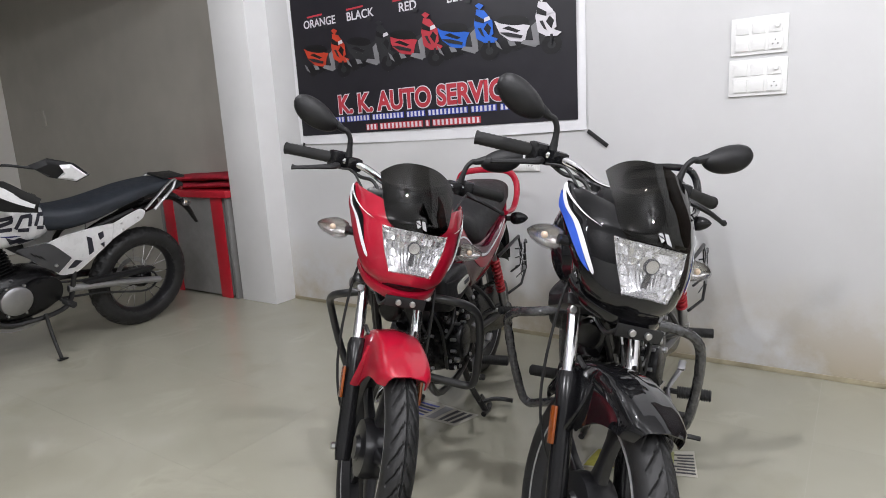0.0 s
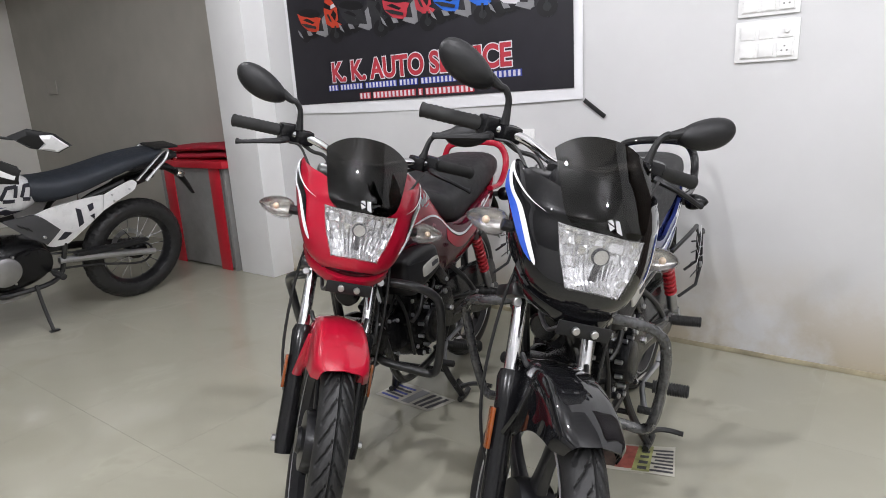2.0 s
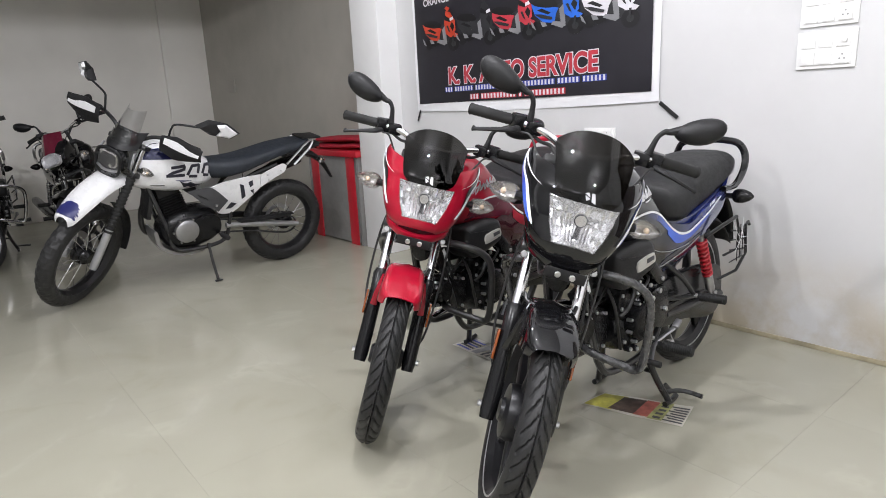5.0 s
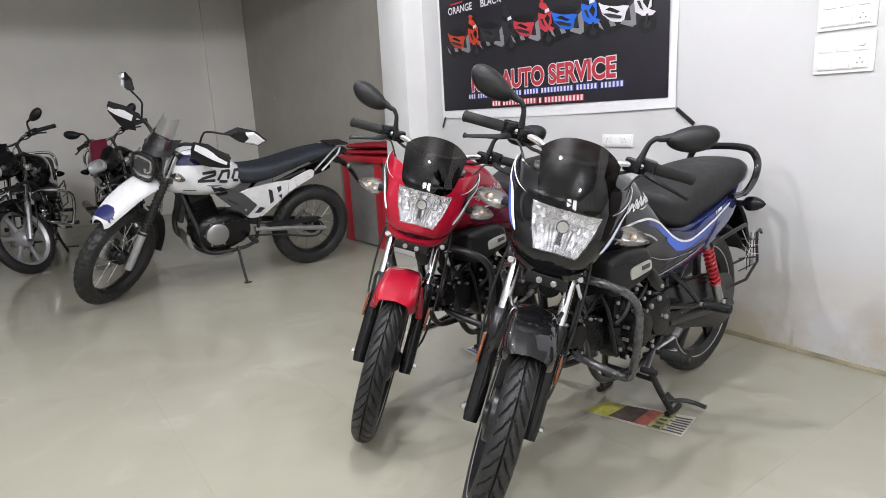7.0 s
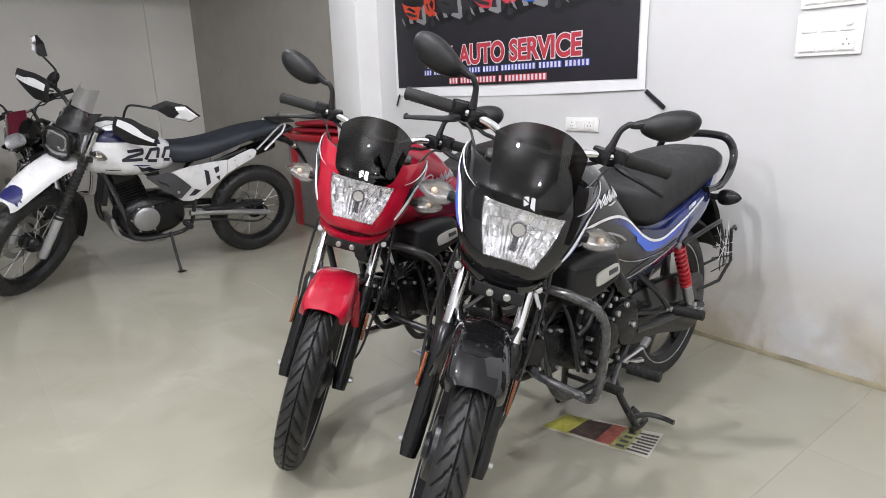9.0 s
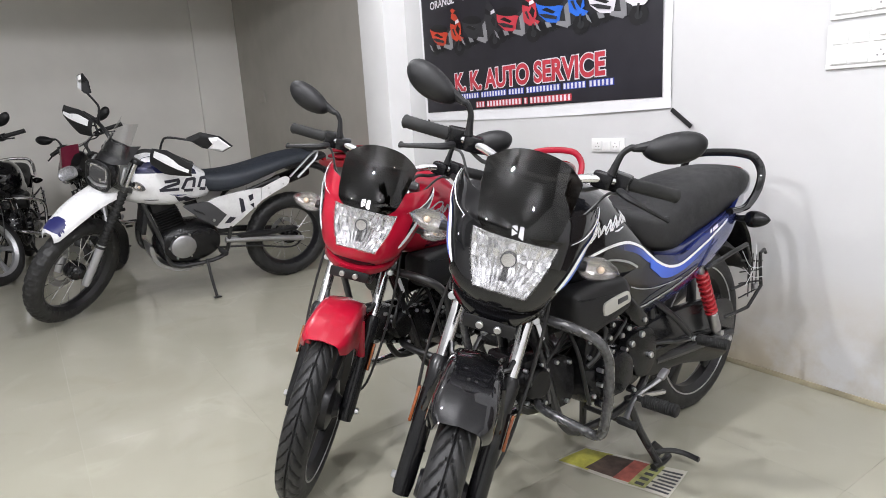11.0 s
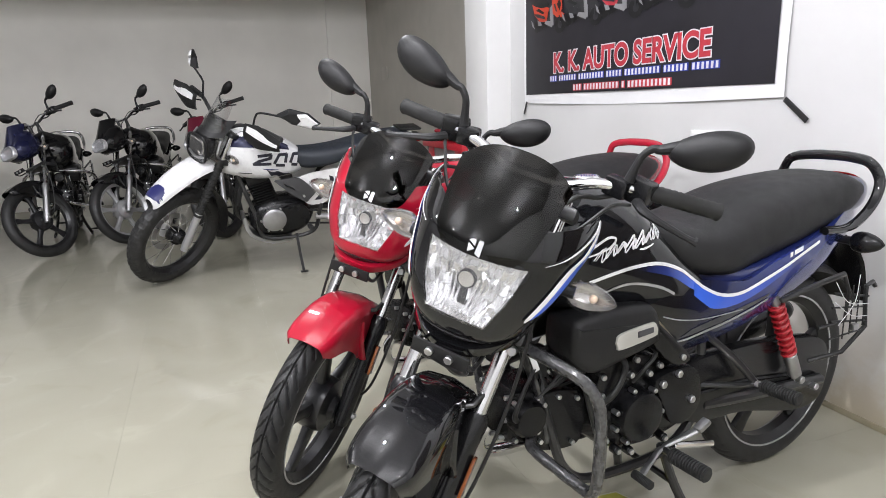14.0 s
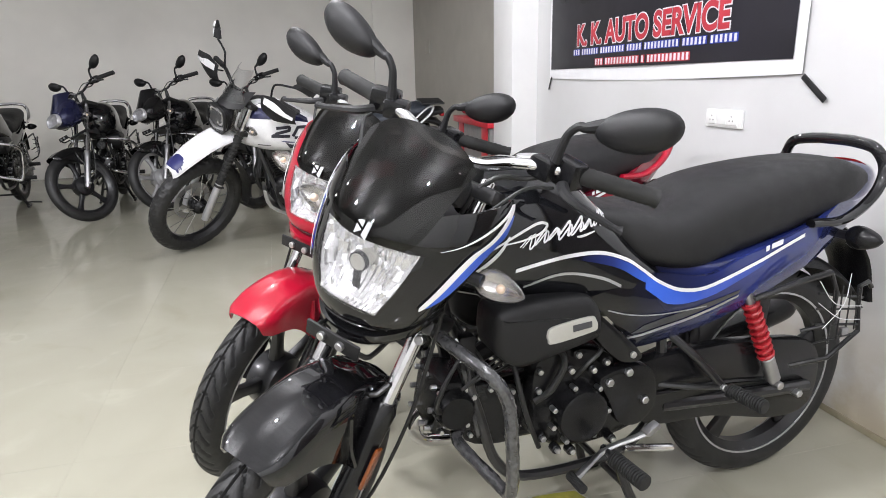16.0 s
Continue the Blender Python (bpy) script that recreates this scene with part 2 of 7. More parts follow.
class Loft:
    """A body along x: stations (x, low z, high z, half width, roundness)."""

    def __init__(self, stations, k=5):
        self.s = np.array(spline(stations, k))
        o = np.argsort(self.s[:, 0])
        self.o = self.s[o]

    def ring(self, row, n):
        x, lo, hi, w, e = row
        zc, h = (lo + hi) / 2, (hi - lo) / 2
        out = []
        for q in np.linspace(0, 2 * math.pi, n, endpoint=False):
            c, s = math.cos(q), math.sin(q)
            out.append((x, w * math.copysign(abs(c) ** (2 / e), c), zc + h * math.copysign(abs(s) ** (2 / e), s)))
        return out

    def mesh(self, n=28, dent=None):
        bm = bmesh.new()
        rings = [self.ring(r, n) for r in self.s]
        if dent:
            rings = [[dent(*p) for p in r] for r in rings]
        skin(bm, rings)
        return bm

    def half(self, x, z):
        lo, hi, w, e = (np.interp(x, self.o[:, 0], self.o[:, i]) for i in (1, 2, 3, 4))
        q = min(1, abs(z - (lo + hi) / 2) / ((hi - lo) / 2))
        return w * (1 - q ** e) ** (1 / e)


def sheet(grid, thick=0.004, bm=None):
    """A shell out of a grid of points, given a thickness along its normals with closed rims."""
    G = np.array(grid, float)
    du = np.gradient(G, axis=0)
    dv = np.gradient(G, axis=1)
    N = np.cross(du, dv)
    N /= np.linalg.norm(N, axis=2, keepdims=True) + 1e-9
    B = G - N * thick
    bm = bm or bmesh.new()
    nu, nv = G.shape[:2]
    A = [[bm.verts.new(G[i, j]) for j in range(nv)] for i in range(nu)]
    C = [[bm.verts.new(B[i, j]) for j in range(nv)] for i in range(nu)]
    for i in range(nu - 1):
        for j in range(nv - 1):
            bm.faces.new((A[i][j], A[i + 1][j], A[i + 1][j + 1], A[i][j + 1]))
            bm.faces.new((C[i][j], C[i][j + 1], C[i + 1][j + 1], C[i + 1][j]))
    rim = [(i, 0) for i in range(nu)] + [(nu - 1, j) for j in range(1, nv)] + [(i, nv - 1) for i in range(nu - 2, -1, -1)] + [(0, j) for j in range(nv - 2, 0, -1)]
    for (a, b), (c, d) in zip(rim, rim[1:] + rim[:1]):
        try:
            bm.faces.new((A[a][b], C[a][b], C[c][d], A[c][d]))
        except ValueError:
            pass
    return bm


def between(lower, upper, yfun, nu=24, nv=8):
    """A grid of points between two side-view curves (x, z), laid at y = yfun(x, z)."""
    L, U = np.array(spline(lower, 8)), np.array(spline(upper, 8))

    def at(C, t):
        s = np.linspace(0, 1, len(C))
        return np.array([np.interp(t, s, C[:, 0]), np.interp(t, s, C[:, 1])])
    out = []
    for t in np.linspace(0, 1, nu):
        a, b = at(L, t), at(U, t)
        row = []
        for v in np.linspace(0, 1, nv):
            x, z = a + (b - a) * v
            row.append((x, yfun(x, z), z))
        out.append(row)
    return out


def mirror_y(grid):
    return [[(x, -y, z) for x, y, z in row] for row in grid]


def outline_plate(pts, y0, y1, bevel=0.003, k=4):
    """A plate cut to a side-view outline (x, z), from y0 to y1."""
    bm = bmesh.new()
    P = spline(pts, k, closed=True) if k > 1 else pts
    a = [bm.verts.new((p[0], y0, p[1])) for p in P]
    f = bm.faces.new(a)
    r = bmesh.ops.extrude_face_region(bm, geom=[f])
    top = [v for v in r["geom"] if isinstance(v, bmesh.types.BMVert)]
    bmesh.ops.translate(bm, vec=(0, y1 - y0, 0), verts=top)
    bmesh.ops.recalc_face_normals(bm, faces=bm.faces)
    if bevel:
        rim = [e for e in bm.edges if all(abs(v.co.y - y1) < 1e-6 for v in e.verts) or all(abs(v.co.y - y0) < 1e-6 for v in e.verts)]
        bmesh.ops.bevel(bm, geom=rim, offset=bevel, segments=2, affect="EDGES", profile=0.6)
    return bm


# ---- room ----
def wall_material():
    m, nt, b = material("white wall paint")
    co = nt.nodes.new("ShaderNodeTexCoord")
    sep = nt.nodes.new("ShaderNodeSeparateXYZ")
    nt.links.new(co.outputs["Object"], sep.inputs[0])
    big = ramp_node(nt, noise_node(nt, 1.3, 5.0), [(0.3, (0.55, 0.55, 0.55)), (0.75, (0.615, 0.615, 0.62))])
    # damp stains near the skirting
    st = ramp_node(nt, noise_node(nt, 2.6, 6.0, 0.65), [(0.36, (0, 0, 0)), (0.56, (1, 1, 1))])
    hgt = nt.nodes.new("ShaderNodeMapRange")
    hgt.inputs[1].default_value, hgt.inputs[2].default_value, hgt.inputs[3].default_value, hgt.inputs[4].default_value = 0.0, 0.48, 0.85, 0.0
    nt.links.new(sep.outputs[2], hgt.inputs[0])
    mul = nt.nodes.new("ShaderNodeMath")
    mul.operation = "MULTIPLY"
    nt.links.new(st, mul.inputs[0])
    nt.links.new(hgt.outputs[0], mul.inputs[1])
    mix = nt.nodes.new("ShaderNodeMix")
    mix.data_type = "RGBA"
    nt.links.new(mul.outputs[0], mix.inputs[0])
    nt.links.new(big, mix.inputs[6])
    mix.inputs[7].default_value = (0.40, 0.335, 0.22, 1)
    nt.links.new(mix.outputs[2], b.inputs["Base Color"])
    b.inputs["Roughness"].default_value = 0.55
    bump_node(nt, b, noise_node(nt, 90, 3.0), 0.12)
    return m


def tile_material():
    m, nt, b = material("cream vitrified tile")
    inf = nt.nodes.new("ShaderNodeObjectInfo")
    geo = nt.nodes.new("ShaderNodeNewGeometry")
    n1 = nt.nodes.new("ShaderNodeTexNoise")
    n1.inputs["Scale"].default_value, n1.inputs["Detail"].default_value, n1.inputs["Distortion"].default_value = 1.1, 4.0, 0.4
    nt.links.new(geo.outputs["Position"], n1.inputs["Vector"])
    base = ramp_node(nt, n1.outputs["Fac"], [(0.30, (0.345, 0.332, 0.266)), (0.46, (0.378, 0.365, 0.296)), (0.55, (0.366, 0.354, 0.288)), (0.62, (0.380, 0.369, 0.300)), (0.76, (0.400, 0.389, 0.320))])
    hsv = nt.nodes.new("ShaderNodeHueSaturation")
    mr = nt.nodes.new("ShaderNodeMapRange")
    mr.inputs[3].default_value, mr.inputs[4].default_value = 0.985, 1.012
    nt.links.new(inf.outputs["Random"], mr.inputs[0])
    nt.links.new(mr.outputs[0], hsv.inputs["Value"])
    nt.links.new(base, hsv.inputs["Color"])
    # dried water stains
    n3 = nt.nodes.new("ShaderNodeTexNoise")
    n3.inputs["Scale"].default_value, n3.inputs["Detail"].default_value, n3.inputs["Distortion"].default_value = 2.6, 5.0, 0.7
    nt.links.new(geo.outputs["Position"], n3.inputs["Vector"])
    dirt = nt.nodes.new("ShaderNodeMix")
    dirt.data_type, dirt.blend_type = "RGBA", "MULTIPLY"
    dirt.inputs[0].default_value = 1.0
    nt.links.new(hsv.outputs[0], dirt.inputs[6])
    nt.links.new(ramp_node(nt, n3.outputs["Fac"], [(0.28, (0.90, 0.895, 0.87)), (0.40, (0.98, 0.98, 0.975)), (0.60, (1, 1, 1)), (0.66, (1.06, 1.06, 1.06)), (0.71, (0.98, 0.98, 0.975))]), dirt.inputs[7])
    nt.links.new(dirt.outputs[2], b.inputs["Base Color"])
    n2 = nt.nodes.new("ShaderNodeTexNoise")
    n2.inputs["Scale"].default_value, n2.inputs["Detail"].default_value, n2.inputs["Distortion"].default_value = 1.9, 5.0, 0.5
    nt.links.new(geo.outputs["Position"], n2.inputs["Vector"])
    nt.links.new(ramp_node(nt, n2.outputs["Fac"], [(0.36, (0.07,) * 3), (0.50, (0.10,) * 3), (0.57, (0.16,) * 3), (0.72, (0.22,) * 3)]), b.inputs["Roughness"])
    b.inputs["IOR"].default_value = 1.5
    return m


WALL = wall_material()
TILE = tile_material()
GROUT = plain("grout", (0.36, 0.345, 0.28), 0.35)
CEIL = plain("ceiling paint", (0.45, 0.45, 0.45), 0.8)
DARKFRAME = plain("dark door frame", (0.05, 0.035, 0.028), 0.4)
UNSEENWALL = plain("grey-white wall paint", (0.70, 0.70, 0.69), 0.6)
BACK, LEFT, RIGHT, FRONT, TOP = 3.163, -7.72, 3.0, -4.2, 3.0
RECESS_Y = 3.36


def slab(name, lo, hi, mat, label="", bevel=0.0):
    c = [(a + b) / 2 for a, b in zip(lo, hi)]
    ob = part(name, block(c, [b - a for a, b in zip(lo, hi)], bevel), mat, None, angle=30)
    return tagged(ob, label, "", "", "structure")


slab("wall_back", (-3.30, BACK, 0), (0.36, BACK + 0.2, TOP), WALL, "white painted wall with damp stains along its foot")
slab("wall_back_2", (1.36, BACK, 0), (RIGHT + 0.2, BACK + 0.2, TOP), WALL, "white painted wall beside the door")
slab("wall_back_3", (0.36, BACK, 2.1), (1.36, BACK + 0.2, TOP), WALL, "white painted wall over the door")
LEFTPAINT = plain("warm grey wall paint", (0.80, 0.78, 0.73), 0.6, vary=0.06, scale=1.0)
# The recess wall's shade is put into this darker grey-beige base colour.
RECESS = plain("grey-beige recess shade", (0.43, 0.41, 0.365), 0.6, vary=0.10, scale=1.2)
PILLAR = plain("off-white pillar paint", (0.72, 0.72, 0.72), 0.5, vary=0.05, scale=2)
slab("pilaster", (-3.507, 2.985, 0), (-3.150, BACK + 0.2, TOP), PILLAR, "white painted square pillar at the end of the wall", 0.006)
slab("wall_recess", (LEFT - 0.2, RECESS_Y, 0), (-3.507, RECESS_Y + 0.2, TOP), RECESS, "wall at the back of the recess, its shade put into the grey-beige colour")
slab("wall_left", (LEFT - 0.2, FRONT, 0), (LEFT, RECESS_Y, TOP), LEFTPAINT, "plain painted wall behind the row of motorcycles")
slab("pilaster_left", (LEFT, 2.82, 0), (LEFT + 0.06, RECESS_Y, TOP), LEFTPAINT, "shallow painted pillar in the corner", 0.01)
# walls and ceiling out of view; their tones are set to steer bounced light
slab("wall_right", (RIGHT, FRONT, 0), (RIGHT + 0.2, BACK, TOP), UNSEENWALL, "plain grey-white wall closing the room out of view")
slab("wall_front", (LEFT, FRONT - 0.2, 0), (RIGHT, FRONT, TOP), UNSEENWALL, "plain grey-white wall closing the room out of view")
slab("ceiling", (LEFT - 0.2, FRONT - 0.2, TOP), (RIGHT + 0.2, 3.8, TOP + 0.15), CEIL, "plain grey ceiling, out of view")
# unseen beam, added to keep lamplight off the top of the left wall
slab("shading_beam", (-3.495, FRONT, 2.46), (-3.16, 2.98, TOP), CEIL, "unseen beam resting on the pillar, added to shade the left wall's top", 0.005)
slab("floor", (LEFT - 0.2, FRONT - 0.2, -0.2), (RIGHT + 0.2, 3.8, -0.0012), GROUT, "cream glossy tiled showroom floor with dull stains")


# ---- wheels ----
def tread(depth):
    def wave(a, h, r):
        if abs(h) > 0.034 or r < 0.2:
            return 0.0
        s = (a * 40 / (2 * math.pi) + abs(h) * 42) % 1.0
        cut = 1.0 if (s < 0.20 and abs(h) > 0.006) or abs(h) < 0.0026 else 0.0
        return -depth * cut
    return wave


def knobs(depth):
    def wave(a, h, r):
        k = int((h + 0.2) / 0.019)
        s = (a * 33 / (2 * math.pi) + 0.5 * (k % 2)) % 1.0
        return -depth if (s < 0.34 or (h + 0.2) % 0.019 < 0.005) and abs(h) < 0.046 and r > 0.2 else 0.0
    return wave


def wheel(parent, c, R, w, mat_alloy, style, xf, name="front_wheel", drum=0.075, fine=True, knob=False):
    """Tyre, rim, spokes, hub; axle along y."""
    hubm = bmesh.new()
    lathe([(0.0, -0.055), (0.03, -0.055), (0.036, -0.045), (drum, -0.04), (drum + 0.006, -0.02), (drum + 0.006, 0.02), (drum, 0.035), (0.04, 0.045), (0.03, 0.06), (0.0, 0.06)], c, 28, bm=hubm)
    hub = part(name, hubm, mat_alloy if style != "wire" else PLASTIC_SMOOTH, parent, "", xf)
    rim_r = R - w * 0.92
    prof = []
    for q in np.linspace(-2.35, 2.35, 63 if fine and not knob else 31):
        prof.append((R - w * 0.52 + w * 0.52 * math.cos(q), w * 0.5 * math.sin(q)))
    tyre = lathe(prof, c, 440 if fine else 60, closed=True, wave=knobs(0.0045) if knob else tread(0.005) if fine else None)
    part("tyre", tyre, RUBBER, hub, "black tyre with cut tread" if fine else "", xf, angle=50)
    hw = w * 0.36
    rp = [(rim_r + 0.022, -hw - 0.004), (rim_r + 0.022, -hw), (rim_r + 0.004, -hw + 0.005), (rim_r - 0.008, -0.008), (rim_r - 0.008, 0.008), (rim_r + 0.004, hw - 0.005), (rim_r + 0.022, hw), (rim_r + 0.022, hw + 0.004),
          (rim_r + 0.004, hw + 0.004), (rim_r - 0.016, 0.014), (rim_r - 0.016, -0.014), (rim_r + 0.004, -hw - 0.004)]
    part("rim", lathe(rp, c, 56, closed=True), mat_alloy if style != "wire" else BLACKALLOY, hub, "", xf)
    if fine and style == "five":
        for h in (-hw - 0.005, hw + 0.005):
            part("rim_line", lathe([(rim_r + 0.004, h - 0.0012), (rim_r + 0.009, h - 0.0012), (rim_r + 0.009, h + 0.0012), (rim_r + 0.004, h + 0.0012)], c, 56, closed=True), SILVER, hub, "thin silver rim line", xf)
    if style == "wire":
        for i in range(18):
            a = 2 * math.pi * i / 18
            s = 1 if i % 2 else -1
            a2 = a + (0.32 if (i // 2) % 2 else -0.32)
            p = np.array(c) + (0.045 * math.cos(a2), 0.03 * s, 0.045 * math.sin(a2))
            q = np.array(c) + ((rim_r - 0.012) * math.cos(a), 0.004 * s, (rim_r - 0.012) * math.sin(a))
            part("spoke", rod(p, q, 0.0024, 5), CHROME, hub, "", xf)
    else:
        n = 5 if style == "five" else 6
        for i in range(n):
            a = 2 * math.pi * (i + 0.25) / n
            u, v = np.array((math.cos(a), 0, math.sin(a))), np.array((-math.sin(a), 0, math.cos(a)))
            bm = bmesh.new()
            rings = []
            for t in np.linspace(0, 1, 7):
                r = drum * 0.85 + (rim_r - drum * 0.85) * t
                wd = 0.026 - 0.012 * math.sin(t * math.pi) + 0.006 * t
                th = 0.017 - 0.006 * t
                mid = np.array(c) + u * r
                rings.append([mid + v * (wd * math.copysign(abs(math.cos(f)) ** 0.6, math.cos(f))) + np.array((0, th * math.copysign(abs(math.sin(f)) ** 0.6, math.sin(f)), 0)) for f in np.linspace(0, 2 * math.pi, 12, endpoint=False)])
            skin(bm, rings)
            part("spoke", bm, mat_alloy, hub, "", xf)
    return hub


RAKE = radians(26.5)
S, C = math.sin(RAKE), math.cos(RAKE)


def steer(delta, p=(1.175, 0, 0.305)):
    return Matrix.Translation(p) @ Matrix.Rotation(radians(delta), 4, Vector((-S, 0, C))) @ Matrix.Translation(-Vector(p))


# ---- commuter motorcycle: x ahead, y to its left, rear axle over the origin ----
COWL = [  # centre x, z; edge x, y, z; split of lamp or screen from the wings
    (1.186, 0.728, 1.110, 0.066, 0.728, 0.40),
    (1.210, 0.757, 1.125, 0.096, 0.746, 0.37),
    (1.212, 0.789, 1.115, 0.120, 0.770, 0.31),
    (1.202, 0.843, 1.075, 0.148, 0.828, 0.35),
    (1.180, 0.902, 1.015, 0.166, 0.890, 0.37),
    (1.168, 0.932, 0.985, 0.172, 0.920, 0.37),
    (1.112, 1.000, 0.972, 0.164, 0.968, 0.52),
    (1.036, 1.068, 0.978, 0.120, 1.028, 0.76),
]
COWL_ROWS = np.array(spline(COWL, 6))


def cowl_at(v, u, off=0.0, rows=COWL_ROWS):
    """A point of the headlamp cowl: v from chin 0 to screen top 1, u from the middle 0 to the wing's edge 1."""
    f = v * (len(rows) - 1)
    i = min(int(f), len(rows) - 2)
    r = rows[i] + (rows[i + 1] - rows[i]) * (f - i)
    q = min(abs(u), 1) * math.pi / 2
    y = (r[3] + off) * math.sin(q) ** 0.92
    x = r[0] + off + (r[2] - r[0]) * min(abs(u), 1) ** 1.6
    return np.array((x, math.copysign(y, u), r[1] + (r[4] - r[1]) * abs(u)))


def cowl_split(v, rows=COWL_ROWS):
    return np.interp(v * (len(rows) - 1), range(len(rows)), rows[:, 5])


def screen_split(v):
    """How far the smoked screen reaches to either side; it widens from a narrow foot."""
    return np.interp(v * 7, [4.0, 4.4, 5.0, 6.0, 6.6, 7.0], [0.25, 0.245, 0.27, 0.385, 0.56, 0.74])


def cowl_patch(v0, v1, u0, u1, off=0.0, nv=14, nu=10, thick=0.004, crown=0.0):
    """A shell over part of the cowl; u0 and u1 are functions of v; crown rounds its top edge."""
    g = []
    for f in np.linspace(0, 1, nv):
        row = []
        for t in np.linspace(0, 1, nu):
            v = v0 + (v1 - v0) * f * (1 - crown * abs(2 * t - 1) ** 3.5)
            a, b = u0(v), u1(v)
            row.append(cowl_at(v, a + (b - a) * t, off))
        g.append(row)
    return sheet(g, -thick if u1(v0) > u0(v0) else thick)


def stripe_on_cowl(side, pts, off=0.0015):
    """A vinyl stripe over the cowl's wing along points of v, u and width."""
    g = []
    for v, u, w in spline(pts, 7):
        g.append([cowl_at(min(1, max(0, v)), side * min(1, max(0, u + s * w)), off) for s in (-0.5, 0, 0.5)])
    return sheet(g, -0.0008 * side)


def fork_point(x_off, y, z):
    """A point x_off ahead of the steering line at height z along it."""
    return (1.205 + (0.305 - z) * 0.57 + x_off, y, z)


def indicator(parent, base, tip, xf=None, lens=True, label="clear indicator with an amber bulb"):
    base, tip = np.array(base, float), np.array(tip, float)
    d = tip - base
    body = part("indicator", tube([base, base + d * 0.35], [0.011, 0.013], 10, 1), PLASTIC, parent, label, xf)
    mid, L = base + d * 0.60, np.linalg.norm(d) * 0.38
    u = d / np.linalg.norm(d)
    w = np.array((0, 0, 1.0))
    f = np.cross(w, u)
    f = f / np.linalg.norm(f)
    f = f if f[0] * (1 if lens else -1) > 0 else -f

    def shell(k, lo, hi, shift=0.0):
        rings = []
        for t in np.linspace(-1, 1, 11):
            r = k * math.sqrt(max(0.02, 1 - abs(t) ** 2.4)) * (1.06 - 0.20 * t - 0.16 * max(0, t))
            rings.append([mid + u * L * t * (0.9 + 0.1 * k) + w * (0.0275 * r * math.sin(q)) + f * (0.024 * r * math.cos(q) + shift) for q in np.linspace(lo, hi, 13, endpoint=hi - lo < 6)])
        bm = bmesh.new()
        skin(bm, rings, closed_ring=hi - lo > 6, caps=hi - lo > 6)
        return bm
    part("lens", shell(1.0, 0, 2 * math.pi), LENS if lens else PLASTIC_SMOOTH, body, "", xf, angle=60)
    if lens:
        b2 = bmesh.new()
        bmesh.ops.create_uvsphere(b2, u_segments=12, v_segments=10, radius=0.0085)
        bmesh.ops.translate(b2, vec=mid + u * 0.004, verts=b2.verts)
        part("bulb", b2, AMBERBULB, body, "", xf)
        part("reflector", shell(0.90, math.pi * 0.46, math.pi * 1.54, -0.002), INDSILVER, body, "", xf, angle=60)
    return body


def bar_mirror(parent, side, root, centre, size, xf):
    """Stalk and oval shell of a rear-view mirror."""
    root, centre = np.array(root, float), np.array(centre, float)
    st = part("mirror", tube([root, root + (0.0, 0.003 * side, 0.030), root + (0.0, 0.008 * side, 0.056), root + (0.0, 0.022 * side, 0.075), centre - (0.0, 0.062 * side, 0.024), centre - (0, 0.03 * side, 0.010), centre + (0.008, 0.0, 0.0)], [0.0115, 0.0085, 0.0075, 0.0078, 0.0095, 0.014, 0.02], 10, 5), PLASTIC, parent, "black rear-view mirror on a bent stalk", xf)
    a, b = size
    rings = []
    for k, (s, dx) in enumerate(((0.25, 0.032), (0.62, 0.027), (0.9, 0.014), (1.0, 0.0), (0.97, -0.006))):
        ring = []
        for q in np.linspace(0, 2 * math.pi, 28, endpoint=False):
            y = a * math.cos(q)
            z = b * math.sin(q) * (1 + 0.16 * math.cos(q)) + 0.021 * math.cos(q)
            ring.append(centre + (dx, side * (y * s + 0.022), z * s))
        rings.append(ring)
    bm = bmesh.new()
    skin(bm, rings)
    sh = part("shell", bm, PLASTIC, st, "", xf, angle=60)
    gl = bmesh.new()
    skin(gl, [[p + (-0.0005, 0, 0) for p in [centre + (-0.007, side * (0.93 * a * math.cos(q) + 0.022), 0.93 * (b * math.sin(q) * (1 + 0.16 * math.cos(q)) + 0.021 * math.cos(q))) for q in np.linspace(0, 2 * math.pi, 24, endpoint=False)]],
              [centre + (-0.009, side * (0.9 * a * math.cos(q) + 0.022), 0.9 * (b * math.sin(q) * (1 + 0.16 * math.cos(q)) + 0.021 * math.cos(q))) for q in np.linspace(0, 2 * math.pi, 24, endpoint=False)]])
    part("mirror_glass", gl, MIRRORGLASS, st, "", xf)
    return st


SEAT = Loft([(0.605, 0.785, 0.850, 0.085, 2.8), (0.555, 0.745, 0.842, 0.128, 3.0), (0.51, 0.712, 0.834, 0.146, 3.2), (0.45, 0.690, 0.826, 0.154, 3.2), (0.36, 0.672, 0.838, 0.154, 3.2), (0.27, 0.684, 0.872, 0.150, 3.0), (0.15, 0.708, 0.892, 0.148, 3.0), (0.0, 0.742, 0.902, 0.138, 3.0), (-0.12, 0.775, 0.900, 0.122, 3.0), (-0.185, 0.800, 0.882, 0.105, 2.8)])
TANK = Loft([(0.985, 0.725, 0.85, 0.065, 2.3), (0.955, 0.70, 0.90, 0.100, 2.4), (0.90, 0.68, 0.940, 0.126, 2.4), (0.84, 0.665, 0.955, 0.135, 2.5), (0.76, 0.652, 0.955, 0.137, 2.6), (0.68, 0.632, 0.925, 0.135, 2.7), (0.60, 0.612, 0.850, 0.132, 2.8), (0.53, 0.612, 0.775, 0.129, 2.9), (0.49, 0.625, 0.735, 0.127, 2.9), (0.45, 0.64, 0.70, 0.118, 2.8)])
TANK_SET = Matrix.Translation((0, 0.022, 0))
